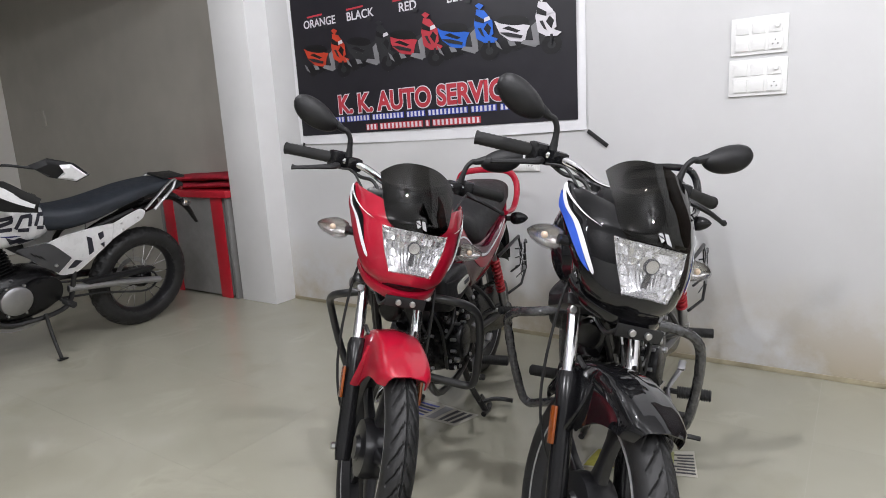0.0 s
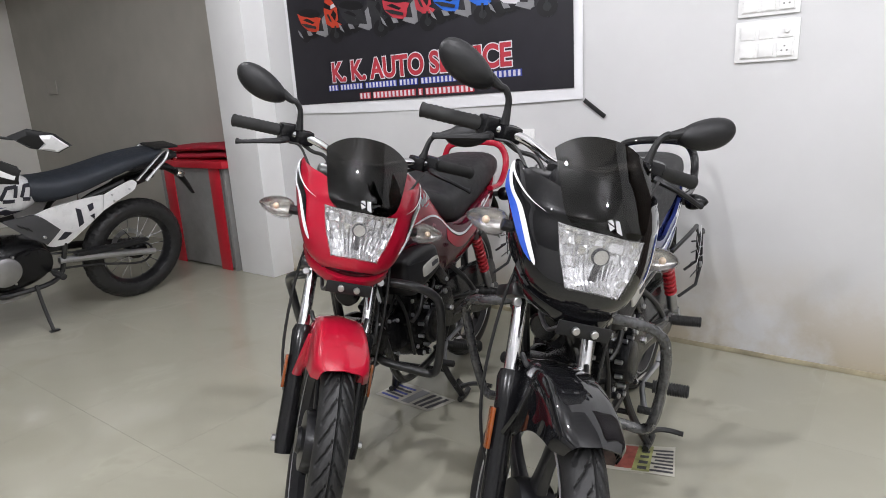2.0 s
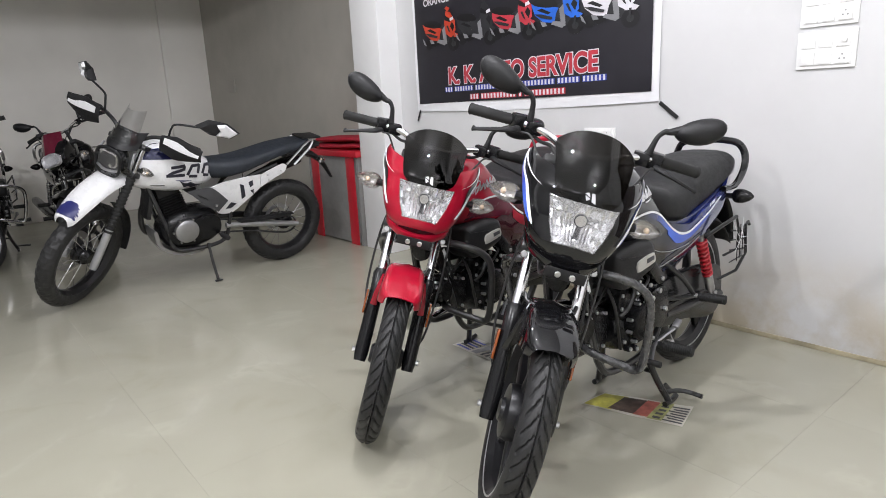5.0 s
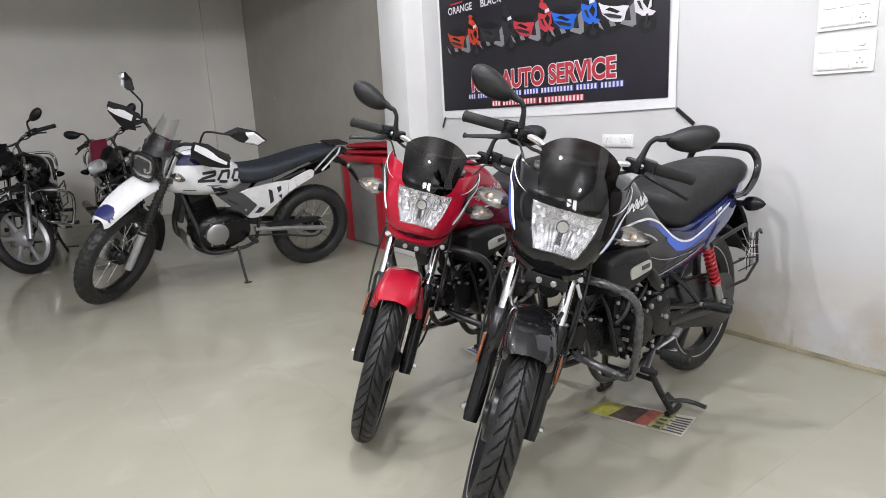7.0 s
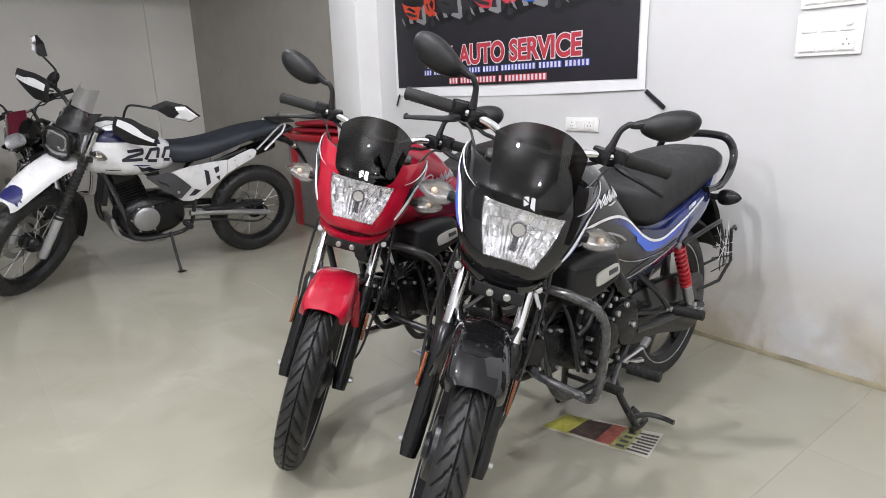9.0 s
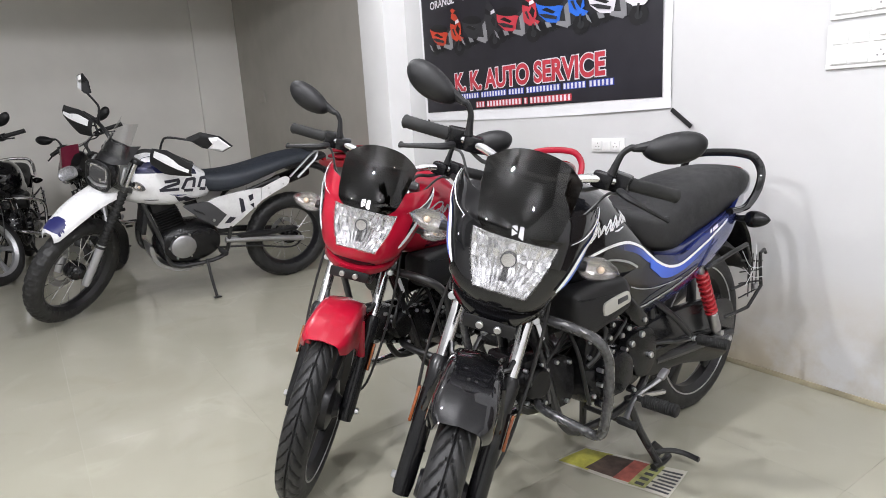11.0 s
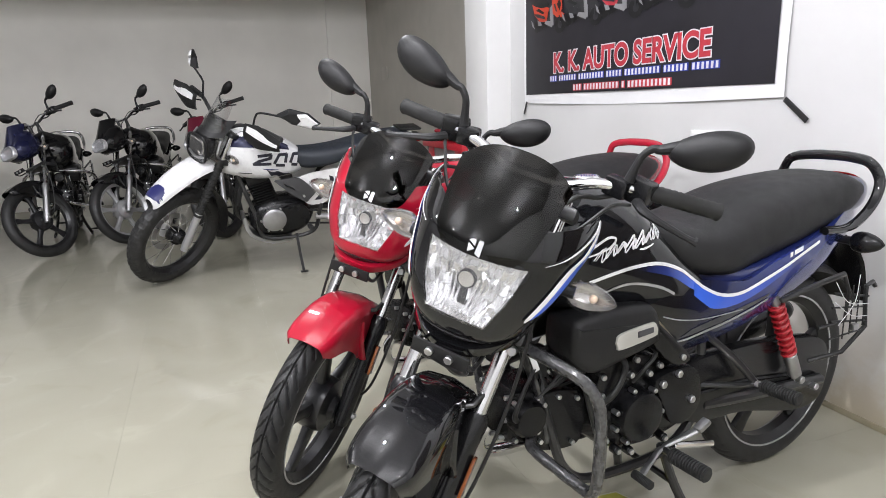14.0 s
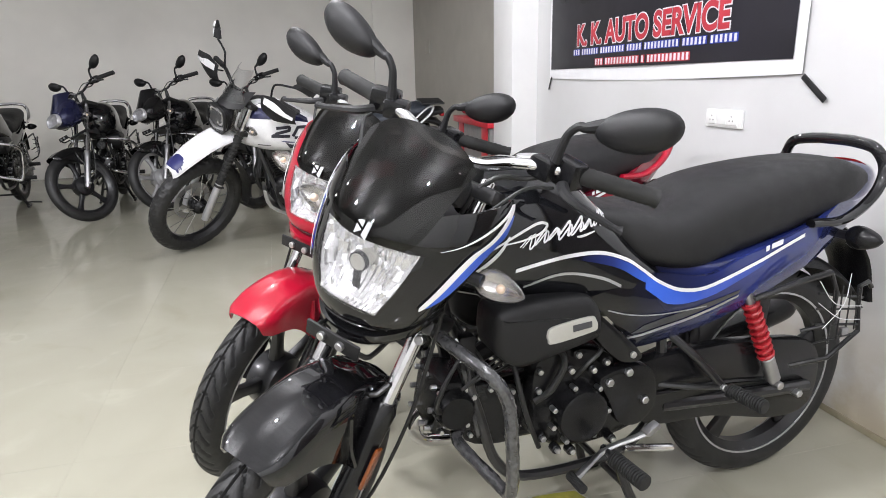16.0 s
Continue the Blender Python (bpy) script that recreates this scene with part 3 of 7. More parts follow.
PANEL_LOW = [(0.648, 0.660), (0.590, 0.606), (0.532, 0.550), (0.490, 0.508), (0.379, 0.522), (0.247, 0.558), (0.097, 0.612), (-0.061, 0.682), (-0.18, 0.748), (-0.235, 0.788)]
PANEL_TOP = [(0.648, 0.668), (0.590, 0.679), (0.530, 0.689), (0.480, 0.700), (0.350, 0.678), (0.244, 0.712), (0.11, 0.742), (0.0, 0.772), (-0.10, 0.812), (-0.20, 0.862)]


def panel_y(x, z):
    w = np.interp(x, [-0.25, -0.15, 0.0, 0.2, 0.4, 0.55, 0.66], [0.062, 0.105, 0.145, 0.162, 0.158, 0.150, 0.150])
    mid = np.interp(x, [-0.25, 0.0, 0.3, 0.5, 0.66], [0.82, 0.74, 0.66, 0.64, 0.69])
    return w - 0.9 * max(0, mid - z) ** 2 * 3.0 - 0.5 * max(0, z - mid) ** 2


def commuter(m, look_, label, delta, lift=0.0, fine=True, group=""):
    """A small road motorcycle on its centre stand, its bars turned by delta."""
    g = look_
    t = empty_thing("motorcycle", m, label, "motorcycle", group)
    X = Matrix.Translation((-0.016, 0, 0)) @ steer(delta) @ Matrix.Translation((0.06, 0, 0.01))
    mechanics(t, g, X)
    # wheels
    wheel(t, (1.278, 0, 0.302), 0.298, 0.082, g["alloy"], g["wheel"], X, "front_wheel", fine=fine)
    wheel(t, (0, 0, 0.306), 0.304, 0.080, g["alloy"], g["wheel"], None, "rear_wheel", 0.08, fine=fine)
    # fork
    for s in (1, -1):
        lo, hi = fork_point(0.080, 0.084 * s, 0.53), fork_point(0.080, 0.084 * s, 0.96)
        fk = part("fork_leg", rod(lo, hi, 0.0155, 18), FORKMETAL, t, "bright steel fork tube", X)
        a = fork_point(0.080, 0.084 * s, 0.275)
        part("slider", tube([a, fork_point(0.080, 0.084 * s, 0.30), fork_point(0.080, 0.084 * s, 0.50), fork_point(0.080, 0.084 * s, 0.545), fork_point(0.080, 0.084 * s, 0.56)], [0.020, 0.024, 0.024, 0.027, 0.021], 18, 1), g["slider"], fk, "black fork slider", X)
        part("axle_nut", rod((1.278, 0.070 * s, 0.302), (1.278, 0.118 * s, 0.302), 0.009, 6), BOLT, fk, "", X)
        if g.get("amber", True):
            p = np.array(fork_point(0.086, 0.113 * s, 0.455))
            part("side_reflector", block(p, (0.024, 0.008, 0.085), 0.0035, rot=Euler((0, -RAKE, 0)).to_matrix()), AMBER, fk, "amber side reflector", X)
    for z in (0.925, 0.695):
        clamp = part("fork_clamp", block(fork_point(0.05, 0, z), (0.11, 0.235, 0.030), 0.010, None, Euler((0, -RAKE, 0)).to_matrix()), FRAME, t, "", X)
    for y in (-0.102, 0.102):
        p = fork_point(0.100, y, 0.692)
        part("bolt", rod(p, np.array(p) + (0.016, 0, 0.006), 0.010, 8), BOLT, clamp, "", X)
    # bare number plate bracket under the chin
    pb = part("plate_bracket", block((1.222, 0, 0.713), (0.006, 0.115, 0.030), 0.0025), PLASTIC, t, "black bracket with two bolts", X)
    for s in (1, -1):
        part("bolt", rod((1.222, 0.020 * s, 0.713), (1.233, 0.020 * s, 0.713), 0.0085, 8), BOLT, pb, "", X)
        part("stay", tube([(1.220, 0.052 * s, 0.712), (1.19, 0.060 * s, 0.690), (1.13, 0.062 * s, 0.700)], 0.005, 8, 3), FRAME, pb, "", X)
    # mudguard
    ax, az = 1.278, 0.302
    gr = []
    for a in np.radians(np.linspace(63, 152, 32)):
        deg = math.degrees(a)
        r = 0.313 + 0.010 * math.sin(a)
        wd = np.interp(deg, [63, 64.5, 67, 74, 100, 135, 152], [0.046, 0.056, 0.062, 0.066, 0.068, 0.058, 0.046])
        drop = np.interp(deg, [63, 66, 72, 80, 92, 104, 112, 124, 152], [0.030, 0.044, 0.058, 0.080, 0.118, 0.150, 0.120, 0.070, 0.035])
        row = []
        for q in np.linspace(-1, 1, 21):
            e = abs(q)
            y = wd * (math.sin(min(1, e * 1.30) * math.pi / 2) ** 0.9 if e else 0) * (1 if q >= 0 else -1) * (1 + 0.20 * max(0, e - 0.7))
            rr = r - drop * max(0, e - 0.42) ** 1.5 / 0.58 ** 1.5 - 0.007 * e + 0.004 * max(0, 1 - e / 0.45) ** 2
            row.append((ax + rr * math.cos(a), y, az + rr * math.sin(a)))
        gr.append(row)
    fen = part("front_mudguard", sheet(gr, 0.004), g["fender"], t, g["fender_label"], X, angle=60)
    for s in (1, -1):
        st = part("stay", tube([(1.235, 0.064 * s, 0.58), (1.240, 0.076 * s, 0.52), (1.225, 0.084 * s, 0.46)], 0.012, 8, 3, flat=0.5), g["fender"], fen, "", X)
    # handlebar, grips, levers
    XB = X @ Matrix.Translation((-0.03 if g.get("rise") else 0, 0, g.get("rise", 0.0)))
    for y in (-0.05, 0.05):
        part("riser", rod((0.893, y, 0.925), (0.895, y, 0.975 + g.get("rise", 0.0)), 0.013, 12), FRAME, t, "", X)
    bar = part("handlebar", tube([(0.800, -0.335, 1.004), (0.855, -0.215, 1.012), (0.885, -0.13, 1.006), (0.895, -0.06, 0.978), (0.895, 0.0, 0.974), (0.895, 0.06, 0.978), (0.885, 0.13, 1.006), (0.855, 0.215, 1.012), (0.800, 0.335, 1.004)], 0.0115, 12, 6), CHROME, t, "chrome handlebar", XB)
    for s in (1, -1):
        e, i = np.array((0.792, 0.360 * s, 1.002)), np.array((0.850, 0.228 * s, 1.012))
        d = (e - i)
        gb = bmesh.new()
        prof = []
        for k in range(22):
            f = k / 21
            prof.append((f, 0.0165 + (0.0014 if k % 2 else 0)))
        tube([i + d * f for f, _ in prof] + [e + d * 0.03], [r for _, r in prof] + [0.019], 14, 1, bm=gb)
        gp = part("grip", gb, GRIP, bar, "ribbed black rubber grip", XB)
        part("switch_box", block(i + (0.004, -0.022 * s, -0.002), (0.042, 0.062, 0.052), 0.009, rot=Euler((0, 0, -0.38 * s)).to_matrix()), PLASTIC_SMOOTH, bar, "", XB)
        part("lever_clamp", block(i + (0.020, -0.062 * s, -0.004), (0.040, 0.050, 0.040), 0.009, rot=Euler((0, 0, -0.25 * s)).to_matrix()), PLASTIC_SMOOTH, bar, "", XB)
        part("cable", tube([i + (0.012, -0.05 * s, -0.018), i + (0.030, -0.09 * s, -0.035), (0.925, 0.10 * s, 0.975), (0.955, 0.07 * s, 0.92), (0.97, 0.05 * s, 0.80)], 0.0055, 8, 6), CABLE, bar, "", XB)
        lv = i + (0.035, -0.015 * s, -0.016)
        part("lever", tube([lv, lv + (0.030, 0.020 * s, -0.004), lv + (0.034, 0.062 * s, -0.014), lv + (0.020, 0.116 * s, -0.030), lv + (0.016, 0.128 * s, -0.032)], [0.012, 0.011, 0.0085, 0.0072, 0.011], 8, 5, flat=0.8), PLASTIC, bar, "", XB)
        part("cable", tube([lv + (0.02, -0.01 * s, -0.004), lv + (0.085, -0.04 * s, 0.0), lv + (0.14, -0.09 * s, -0.06), (1.00, 0.05 * s, 0.90), (0.99, 0.03 * s, 0.74)], 0.0035, 6, 6), CABLE, bar, "", XB)
        bar_mirror(t, s, i + (0.020, -0.045 * s, 0.014), np.array((0.868, 0.280 * s, 1.127)), (0.070, 0.041), XB)
    # headlamp and cowl
    if g["cowl"] == "wing":
        one = lambda v: 1.0
        neg = lambda v: -1.0
        sp = lambda v: cowl_split(v)
        spn = lambda v: -cowl_split(v)
        vb, vt = 2 / 7, 4 / 7
        cw = part("headlamp_cowl", cowl_patch(0, vb, neg, one, nu=33, nv=12), g["body"], t, g["cowl_label"], X, angle=50)
        part("inner_cowl", Loft([(1.02, 0.77, 0.95, 0.105, 3.0), (1.10, 0.765, 0.93, 0.098, 3.0), (1.135, 0.775, 0.91, 0.085, 3.0)]).mesh(20), PLASTIC, cw, "", X, angle=60)
        part("instrument_panel", block((0.975, 0, 0.945), (0.05, 0.15, 0.06), 0.02, rot=Euler((0, -0.6, 0)).to_matrix()), PLASTIC, cw, "", X)
        for s in (1, -1):
            part("wing", cowl_patch(vb, vt, (lambda v: s * cowl_split(v)), (lambda v: s * 1.0), nu=10), g["body"], cw, "", X, angle=50)
            part("wing", cowl_patch(vt, 0.868, (lambda v: s * (screen_split(v) * 0.97 + (0.97 - screen_split(v)) * max(0, (v - 0.79) / 0.078))), (lambda v: s * 1.0), nu=12), g["body"], cw, "", X, angle=50)
            for k, (pts, mat) in enumerate(g["cowl_stripes"]):
                part("stripe", stripe_on_cowl(s, pts, 0.0015 + 0.0006 * k), mat, cw, "", X)
        gs = []
        for f in np.linspace(0, 1, 19):
            row = []
            for q in np.linspace(-1, 1, 27):
                h = f * (1 - 0.13 * abs(q) ** 3)
                c = cowl_at(0.582 + 0.418 * h, 0, 0.006)
                row.append((c[0] - (0.024 + 0.012 * h) * q * q, (0.072 + 0.041 * (1 - (1 - h) ** 1.5)) * q, c[2] - (0.004 + 0.019 * h) * q * q))
            gs.append(row)
        part("screen", sheet(gs, -0.003), g.get("screen", SMOKE), cw, "smoked plastic screen", X, angle=60)
        part("screen_backing", cowl_patch(0.572, 0.64, (lambda v: -screen_split(v)), (lambda v: screen_split(v)), 0.0, nu=17, nv=6, thick=0.003), BACKING, cw, "", X)
        part("chin_slot", cowl_patch(0.05, 0.135, (lambda v: -0.50), (lambda v: 0.50), 0.0025, nu=17, nv=4, thick=0.002, crown=0.45), BACKING, cw, "black slot", X, angle=60)
        part("lens", cowl_patch(vb, vt, spn, sp, 0.002, nu=21, nv=10, thick=0.003), LENS, cw, "clear headlamp lens", X, angle=60)
        rb = bmesh.new()
        nv, nu = 30, 65
        tilts = np.random.default_rng(5).uniform(-1, 1, (6, 13, 2))
        G = []
        for i, v in enumerate(np.linspace(vb, vt, nv)):
            row = []
            for j, q in enumerate(np.linspace(-1, 1, nu)):
                p = cowl_at(v, q * cowl_split(v))
                f = 2 * i / (nv - 1) - 1
                inside = 0 < i < nv - 1 and 0 < j < nu - 1
                d = 0.004 + 0.046 * (1 - q * q) ** 0.7 * (1 - f * f) ** 0.7
                # fine upright flutes low in the bowl, small tilted facets beside and above it
                if inside and abs(q) < 0.46 and f < 0.05:
                    d += (0.0, 0.0022, 0.0036, 0.0022)[j % 4]
                elif inside:
                    k1, k2 = tilts[i // 5, j // 5]
                    d += 0.0050 * (k1 * (i % 5 - 2) + k2 * (j % 5 - 2)) / 2
                row.append(p - (d, 0, 0))
            G.append(row)
        sheet(G, 0.002, rb)
        rf = part("reflector", rb, REFLECTOR, cw, "fluted bright reflector", X, angle=24)
        bc = cowl_at(vb + (vt - vb) * 0.60, 0) - (0.034, 0, 0)
        part("bulb_shield", lathe([(0.0, 0.016), (0.010, 0.017), (0.0145, 0.018), (0.0155, 0.014), (0.0155, -0.03)], bc, 22, "x"), BADGE, cw, "silver bulb shield", X)
        part("shield_ring", lathe([(0.0150, 0.016), (0.0180, 0.016), (0.0180, 0.008), (0.0150, 0.008)], bc, 24, "x", closed=True), GREYPLASTIC, cw, "", X)
        part("shield_stay", block(bc + (0.012, 0, -0.032), (0.006, 0.014, 0.040), 0.002), GREYPLASTIC, cw, "", X)
        # maker's mark as a plain shape
        mc = cowl_at(0.675, 0, 0.0088)
        MR = Matrix.Translation(mc) @ Euler((0, -0.84, 0)).to_matrix().to_4x4()
        for pts in ([(0.017, -0.017), (0.006, -0.012), (0.004, 0.017), (0.013, 0.013)], [(0.001, 0.001), (-0.013, 0.009), (-0.002, 0.017)], [(0.002, -0.004), (-0.008, -0.013), (-0.012, 0.004)]):
            bmk = bmesh.new()
            skin(bmk, [[(h, y, z) for y, z in pts] for h in (0.0, 0.0012)])
            part("mark", bmk, SILVER, cw, "", X @ MR)
        indl, tip = (1.055, 0.130, 0.842), (1.045, 0.255, 0.846)
    else:
        pod = Loft([(0.985, 0.82, 0.985, 0.085, 2.6), (1.04, 0.795, 1.015, 0.112, 2.8), (1.11, 0.785, 1.000, 0.116, 2.8), (1.17, 0.790, 0.955, 0.104, 2.6), (1.205, 0.812, 0.915, 0.084, 2.4)])
        cw = part("headlamp_cowl", pod.mesh(32), g["body"], t, g["cowl_label"], X, angle=60)
        tilt = Euler((0, -0.30, 0)).to_matrix().to_4x4()
        lm = Matrix.Translation((1.204, 0, 0.862)) @ tilt

        def oval(dx, ky, kz):
            return [(dx, ky * math.copysign(abs(math.cos(q)) ** 0.65, math.cos(q)), kz * math.copysign(abs(math.sin(q)) ** 0.65, math.sin(q)) - 0.006 * abs(math.cos(q))) for q in np.linspace(0, 2 * math.pi, 28, endpoint=False)]
        bm = bmesh.new()
        skin(bm, [oval(0.0, 0.078, 0.052), oval(0.028, 0.078, 0.052), oval(0.034, 0.073, 0.047), oval(0.028, 0.069, 0.043), oval(0.016, 0.055, 0.034), oval(0.012, 0.020, 0.012)])
        part("reflector", bm, LAMPWHITE, cw, "bright headlamp bowl", X @ lm, angle=40)
        bm = bmesh.new()
        skin(bm, [oval(0.033, 0.079, 0.049), oval(0.042, 0.066, 0.040), oval(0.047, 0.035, 0.020)])
        part("lens", bm, LENS, cw, "clear headlamp lens", X @ lm, angle=60)
        gsc = [[(1.212 - 0.105 * v - (0.055 + 0.03 * v) * q * q, 0.098 * q * (1 - 0.16 * v * v), 0.918 + 0.150 * v - 0.016 * q * q) for q in np.linspace(-1, 1, 13)] for v in np.linspace(0, 1, 8)]
        part("screen", sheet(gsc, 0.003), g["screen"], cw, "dark plastic screen", X, angle=60)
        indl, tip = (1.05, 0.105, 0.825), (1.04, 0.215, 0.825)
    for s in (1, -1):
        indicator(t, (indl[0], indl[1] * s, indl[2]), (tip[0], tip[1] * s, tip[2]), X)
    # tank, seat, side panels, tail
    tk = part("fuel_tank", TANK.mesh(36), g["tank"], t, g["tank_label"], TANK_SET, angle=60)
    part("filler_cap", lathe([(0.0, 0.012), (0.026, 0.012), (0.032, 0.006), (0.033, -0.006)], (0.73, 0, 0.945), 24, "z"), CHROME, tk, "", TANK_SET)
    part("seat_base", Loft([(0.46, 0.64, 0.74, 0.12, 3.0), (0.30, 0.63, 0.71, 0.142, 3.0), (0.12, 0.66, 0.74, 0.138, 3.0), (-0.05, 0.71, 0.79, 0.125, 3.0), (-0.16, 0.76, 0.83, 0.10, 3.0)]).mesh(20), g["panel"], t, "", angle=60)
    seat = part("seat", SEAT.mesh(32), VINYL, t, "black vinyl dual seat", angle=60)
    for s in (1, -1):
        gp = between(PANEL_LOW, PANEL_TOP, panel_y, 40, 10)
        gp = gp if s > 0 else mirror_y(gp)
        sp_ = part("side_panel", sheet(gp, 0.012 if s > 0 else -0.012), g["panel"], t, g["panel_label"], angle=60)
        for lo, hi, mat, off in g["panel_stripes"]:
            gg = between(lo, hi, lambda x, z: panel_y(x, z) + off, 26, 3)
            part("stripe", sheet(gg if s > 0 else mirror_y(gg), 0.0008 * s), mat, sp_)
        for lo, hi, mat, off in g["tank_stripes"]:
            gg = between(lo, hi, lambda x, z: TANK.half(x, z) + off, 22, 4)
            part("stripe", sheet(gg if s > 0 else mirror_y(gg), 0.0008 * s), mat, tk, "", TANK_SET)
        if g.get("letters"):
            for stroke, w in LETTERS:
                P = spline(stroke, 7)
                gg = []
                for k, p in enumerate(P):
                    d = P[min(k + 1, len(P) - 1)] - P[max(k - 1, 0)]
                    n = np.array((-d[1], d[0])) / (np.linalg.norm(d) + 1e-9) * w * (0.45 + 0.55 * math.sin(math.pi * k / (len(P) - 1)))
                    gg.append([(x, s * (TANK.half(x, z) + 0.002), z) for x, z in (p - n, p + n)])
                part("lettering", sheet(gg, 0.0008), g["letters"], tk, "", TANK_SET)
    if g.get("letters"):
        for s in (1, -1):
            for x0, x1 in ((0.190, 0.180), (0.172, 0.136)):
                gg = [[(x, s * (panel_y(x, z) + 0.002), z) for z in (0.716 + 0.010 * (0.19 - x) / 0.05, 0.728 + 0.010 * (0.19 - x) / 0.05)] for x in np.linspace(x0, x1, 4)]
                part("mark", sheet(gg, 0.0008 * s), DECALWHITE, tk)
    if g["cowl"] == "wing":
        for s in (1, -1):
            part("frame_cover", outline_plate([(0.655, 0.652), (0.590, 0.598), (0.500, 0.508), (0.548, 0.497), (0.606, 0.545), (0.652, 0.61)], 0.10 * s, 0.146 * s, 0.006), PLASTIC_SMOOTH, t, "black plastic frame cover")
        part("sticker", block((1.050, 0.149, 0.868), (0.022, 0.002, 0.020), 0.0006, rot=Euler((0, 0.2, 0.35)).to_matrix()), DECALWHITE, t, "small white sticker", X)
    tail = Loft([(-0.08, 0.765, 0.848, 0.118, 2.8), (-0.17, 0.775, 0.868, 0.110, 2.8), (-0.225, 0.785, 0.880, 0.092, 2.6), (-0.262, 0.80, 0.878, 0.068, 2.4)])
    tl = part("tail_cowl", tail.mesh(24), g["panel"], t, "", angle=60)
    part("tail_lamp", Loft([(-0.235, 0.785, 0.885, 0.078, 2.5), (-0.268, 0.79, 0.875, 0.066, 2.4), (-0.280, 0.805, 0.855, 0.045, 2.2)]).mesh(24), REDLENS, tl, "red tail lamp")
    part("grab_rail", tube([(0.05, 0.152, 0.765), (-0.05, 0.160, 0.768), (-0.14, 0.156, 0.815), (-0.180, 0.146, 0.875), (-0.178, 0.118, 0.922), (-0.185, 0.06, 0.935), (-0.187, 0.0, 0.937), (-0.185, -0.06, 0.935), (-0.178, -0.118, 0.922), (-0.180, -0.146, 0.875), (-0.14, -0.156, 0.815), (-0.05, -0.160, 0.768), (0.05, -0.152, 0.765)], 0.0145, 10, 5, flat=0.75), g["rail"], t, g["rail_label"])
    for s in (1, -1):
        indicator(t, (-0.10, 0.105 * s, 0.715), (-0.12, 0.215 * s, 0.715), None, False, "black rear indicator")
    return t, X


def place(x, y, phi, lift=0.0, lean=0.0):
    """The pose of a motorcycle whose rear axle stands over (x, y), facing phi degrees to the left of -y."""
    return pose(x, y, lift, 0, 0, phi - 90) @ Matrix.Rotation(radians(lean), 4, "X")


ARC = [(0.824, 0.750), (0.766, 0.761), (0.705, 0.768), (0.631, 0.765), (0.564, 0.741), (0.523, 0.714), (0.500, 0.697)]
WAVE = [(0.512, 0.705), (0.500, 0.696), (0.479, 0.681), (0.429, 0.657), (0.366, 0.650), (0.297, 0.666), (0.187, 0.702), (0.064, 0.739)]
LETTERS = [([(0.902, 0.788), (0.868, 0.800), (0.835, 0.822), (0.800, 0.842), (0.776, 0.838), (0.782, 0.822), (0.812, 0.812), (0.850, 0.806)], 0.0026),
           ([(0.846, 0.822), (0.850, 0.792), (0.868, 0.760), (0.880, 0.748)], 0.0036),
           ([(0.812 - 0.0125 * k, 0.812 + 0.0022 * k + 0.014 * (1 if k % 2 else -1) * (1.0, 0.7, 1.15, 0.8, 1.0)[k % 5] - 0.004 * (k % 3)) for k in range(17)], 0.0021),
           ([(0.806 - 0.0127 * k, 0.806 + 0.0022 * k + 0.013 * (1 if k % 2 else -1) * (0.7, 1.1, 0.8, 1.0, 0.6)[k % 5]) for k in range(16)], 0.0017),
           ([(0.690, 0.806), (0.674, 0.806), (0.650, 0.812)], 0.0024)]


LETTERS = [([(x - 0.55 * (z - 0.81), z) for x, z in pts], w * 1.05) for pts, w in LETTERS]


def shifted(pts, dx, dz):
    return [(x + dx, z + dz) for x, z in pts]


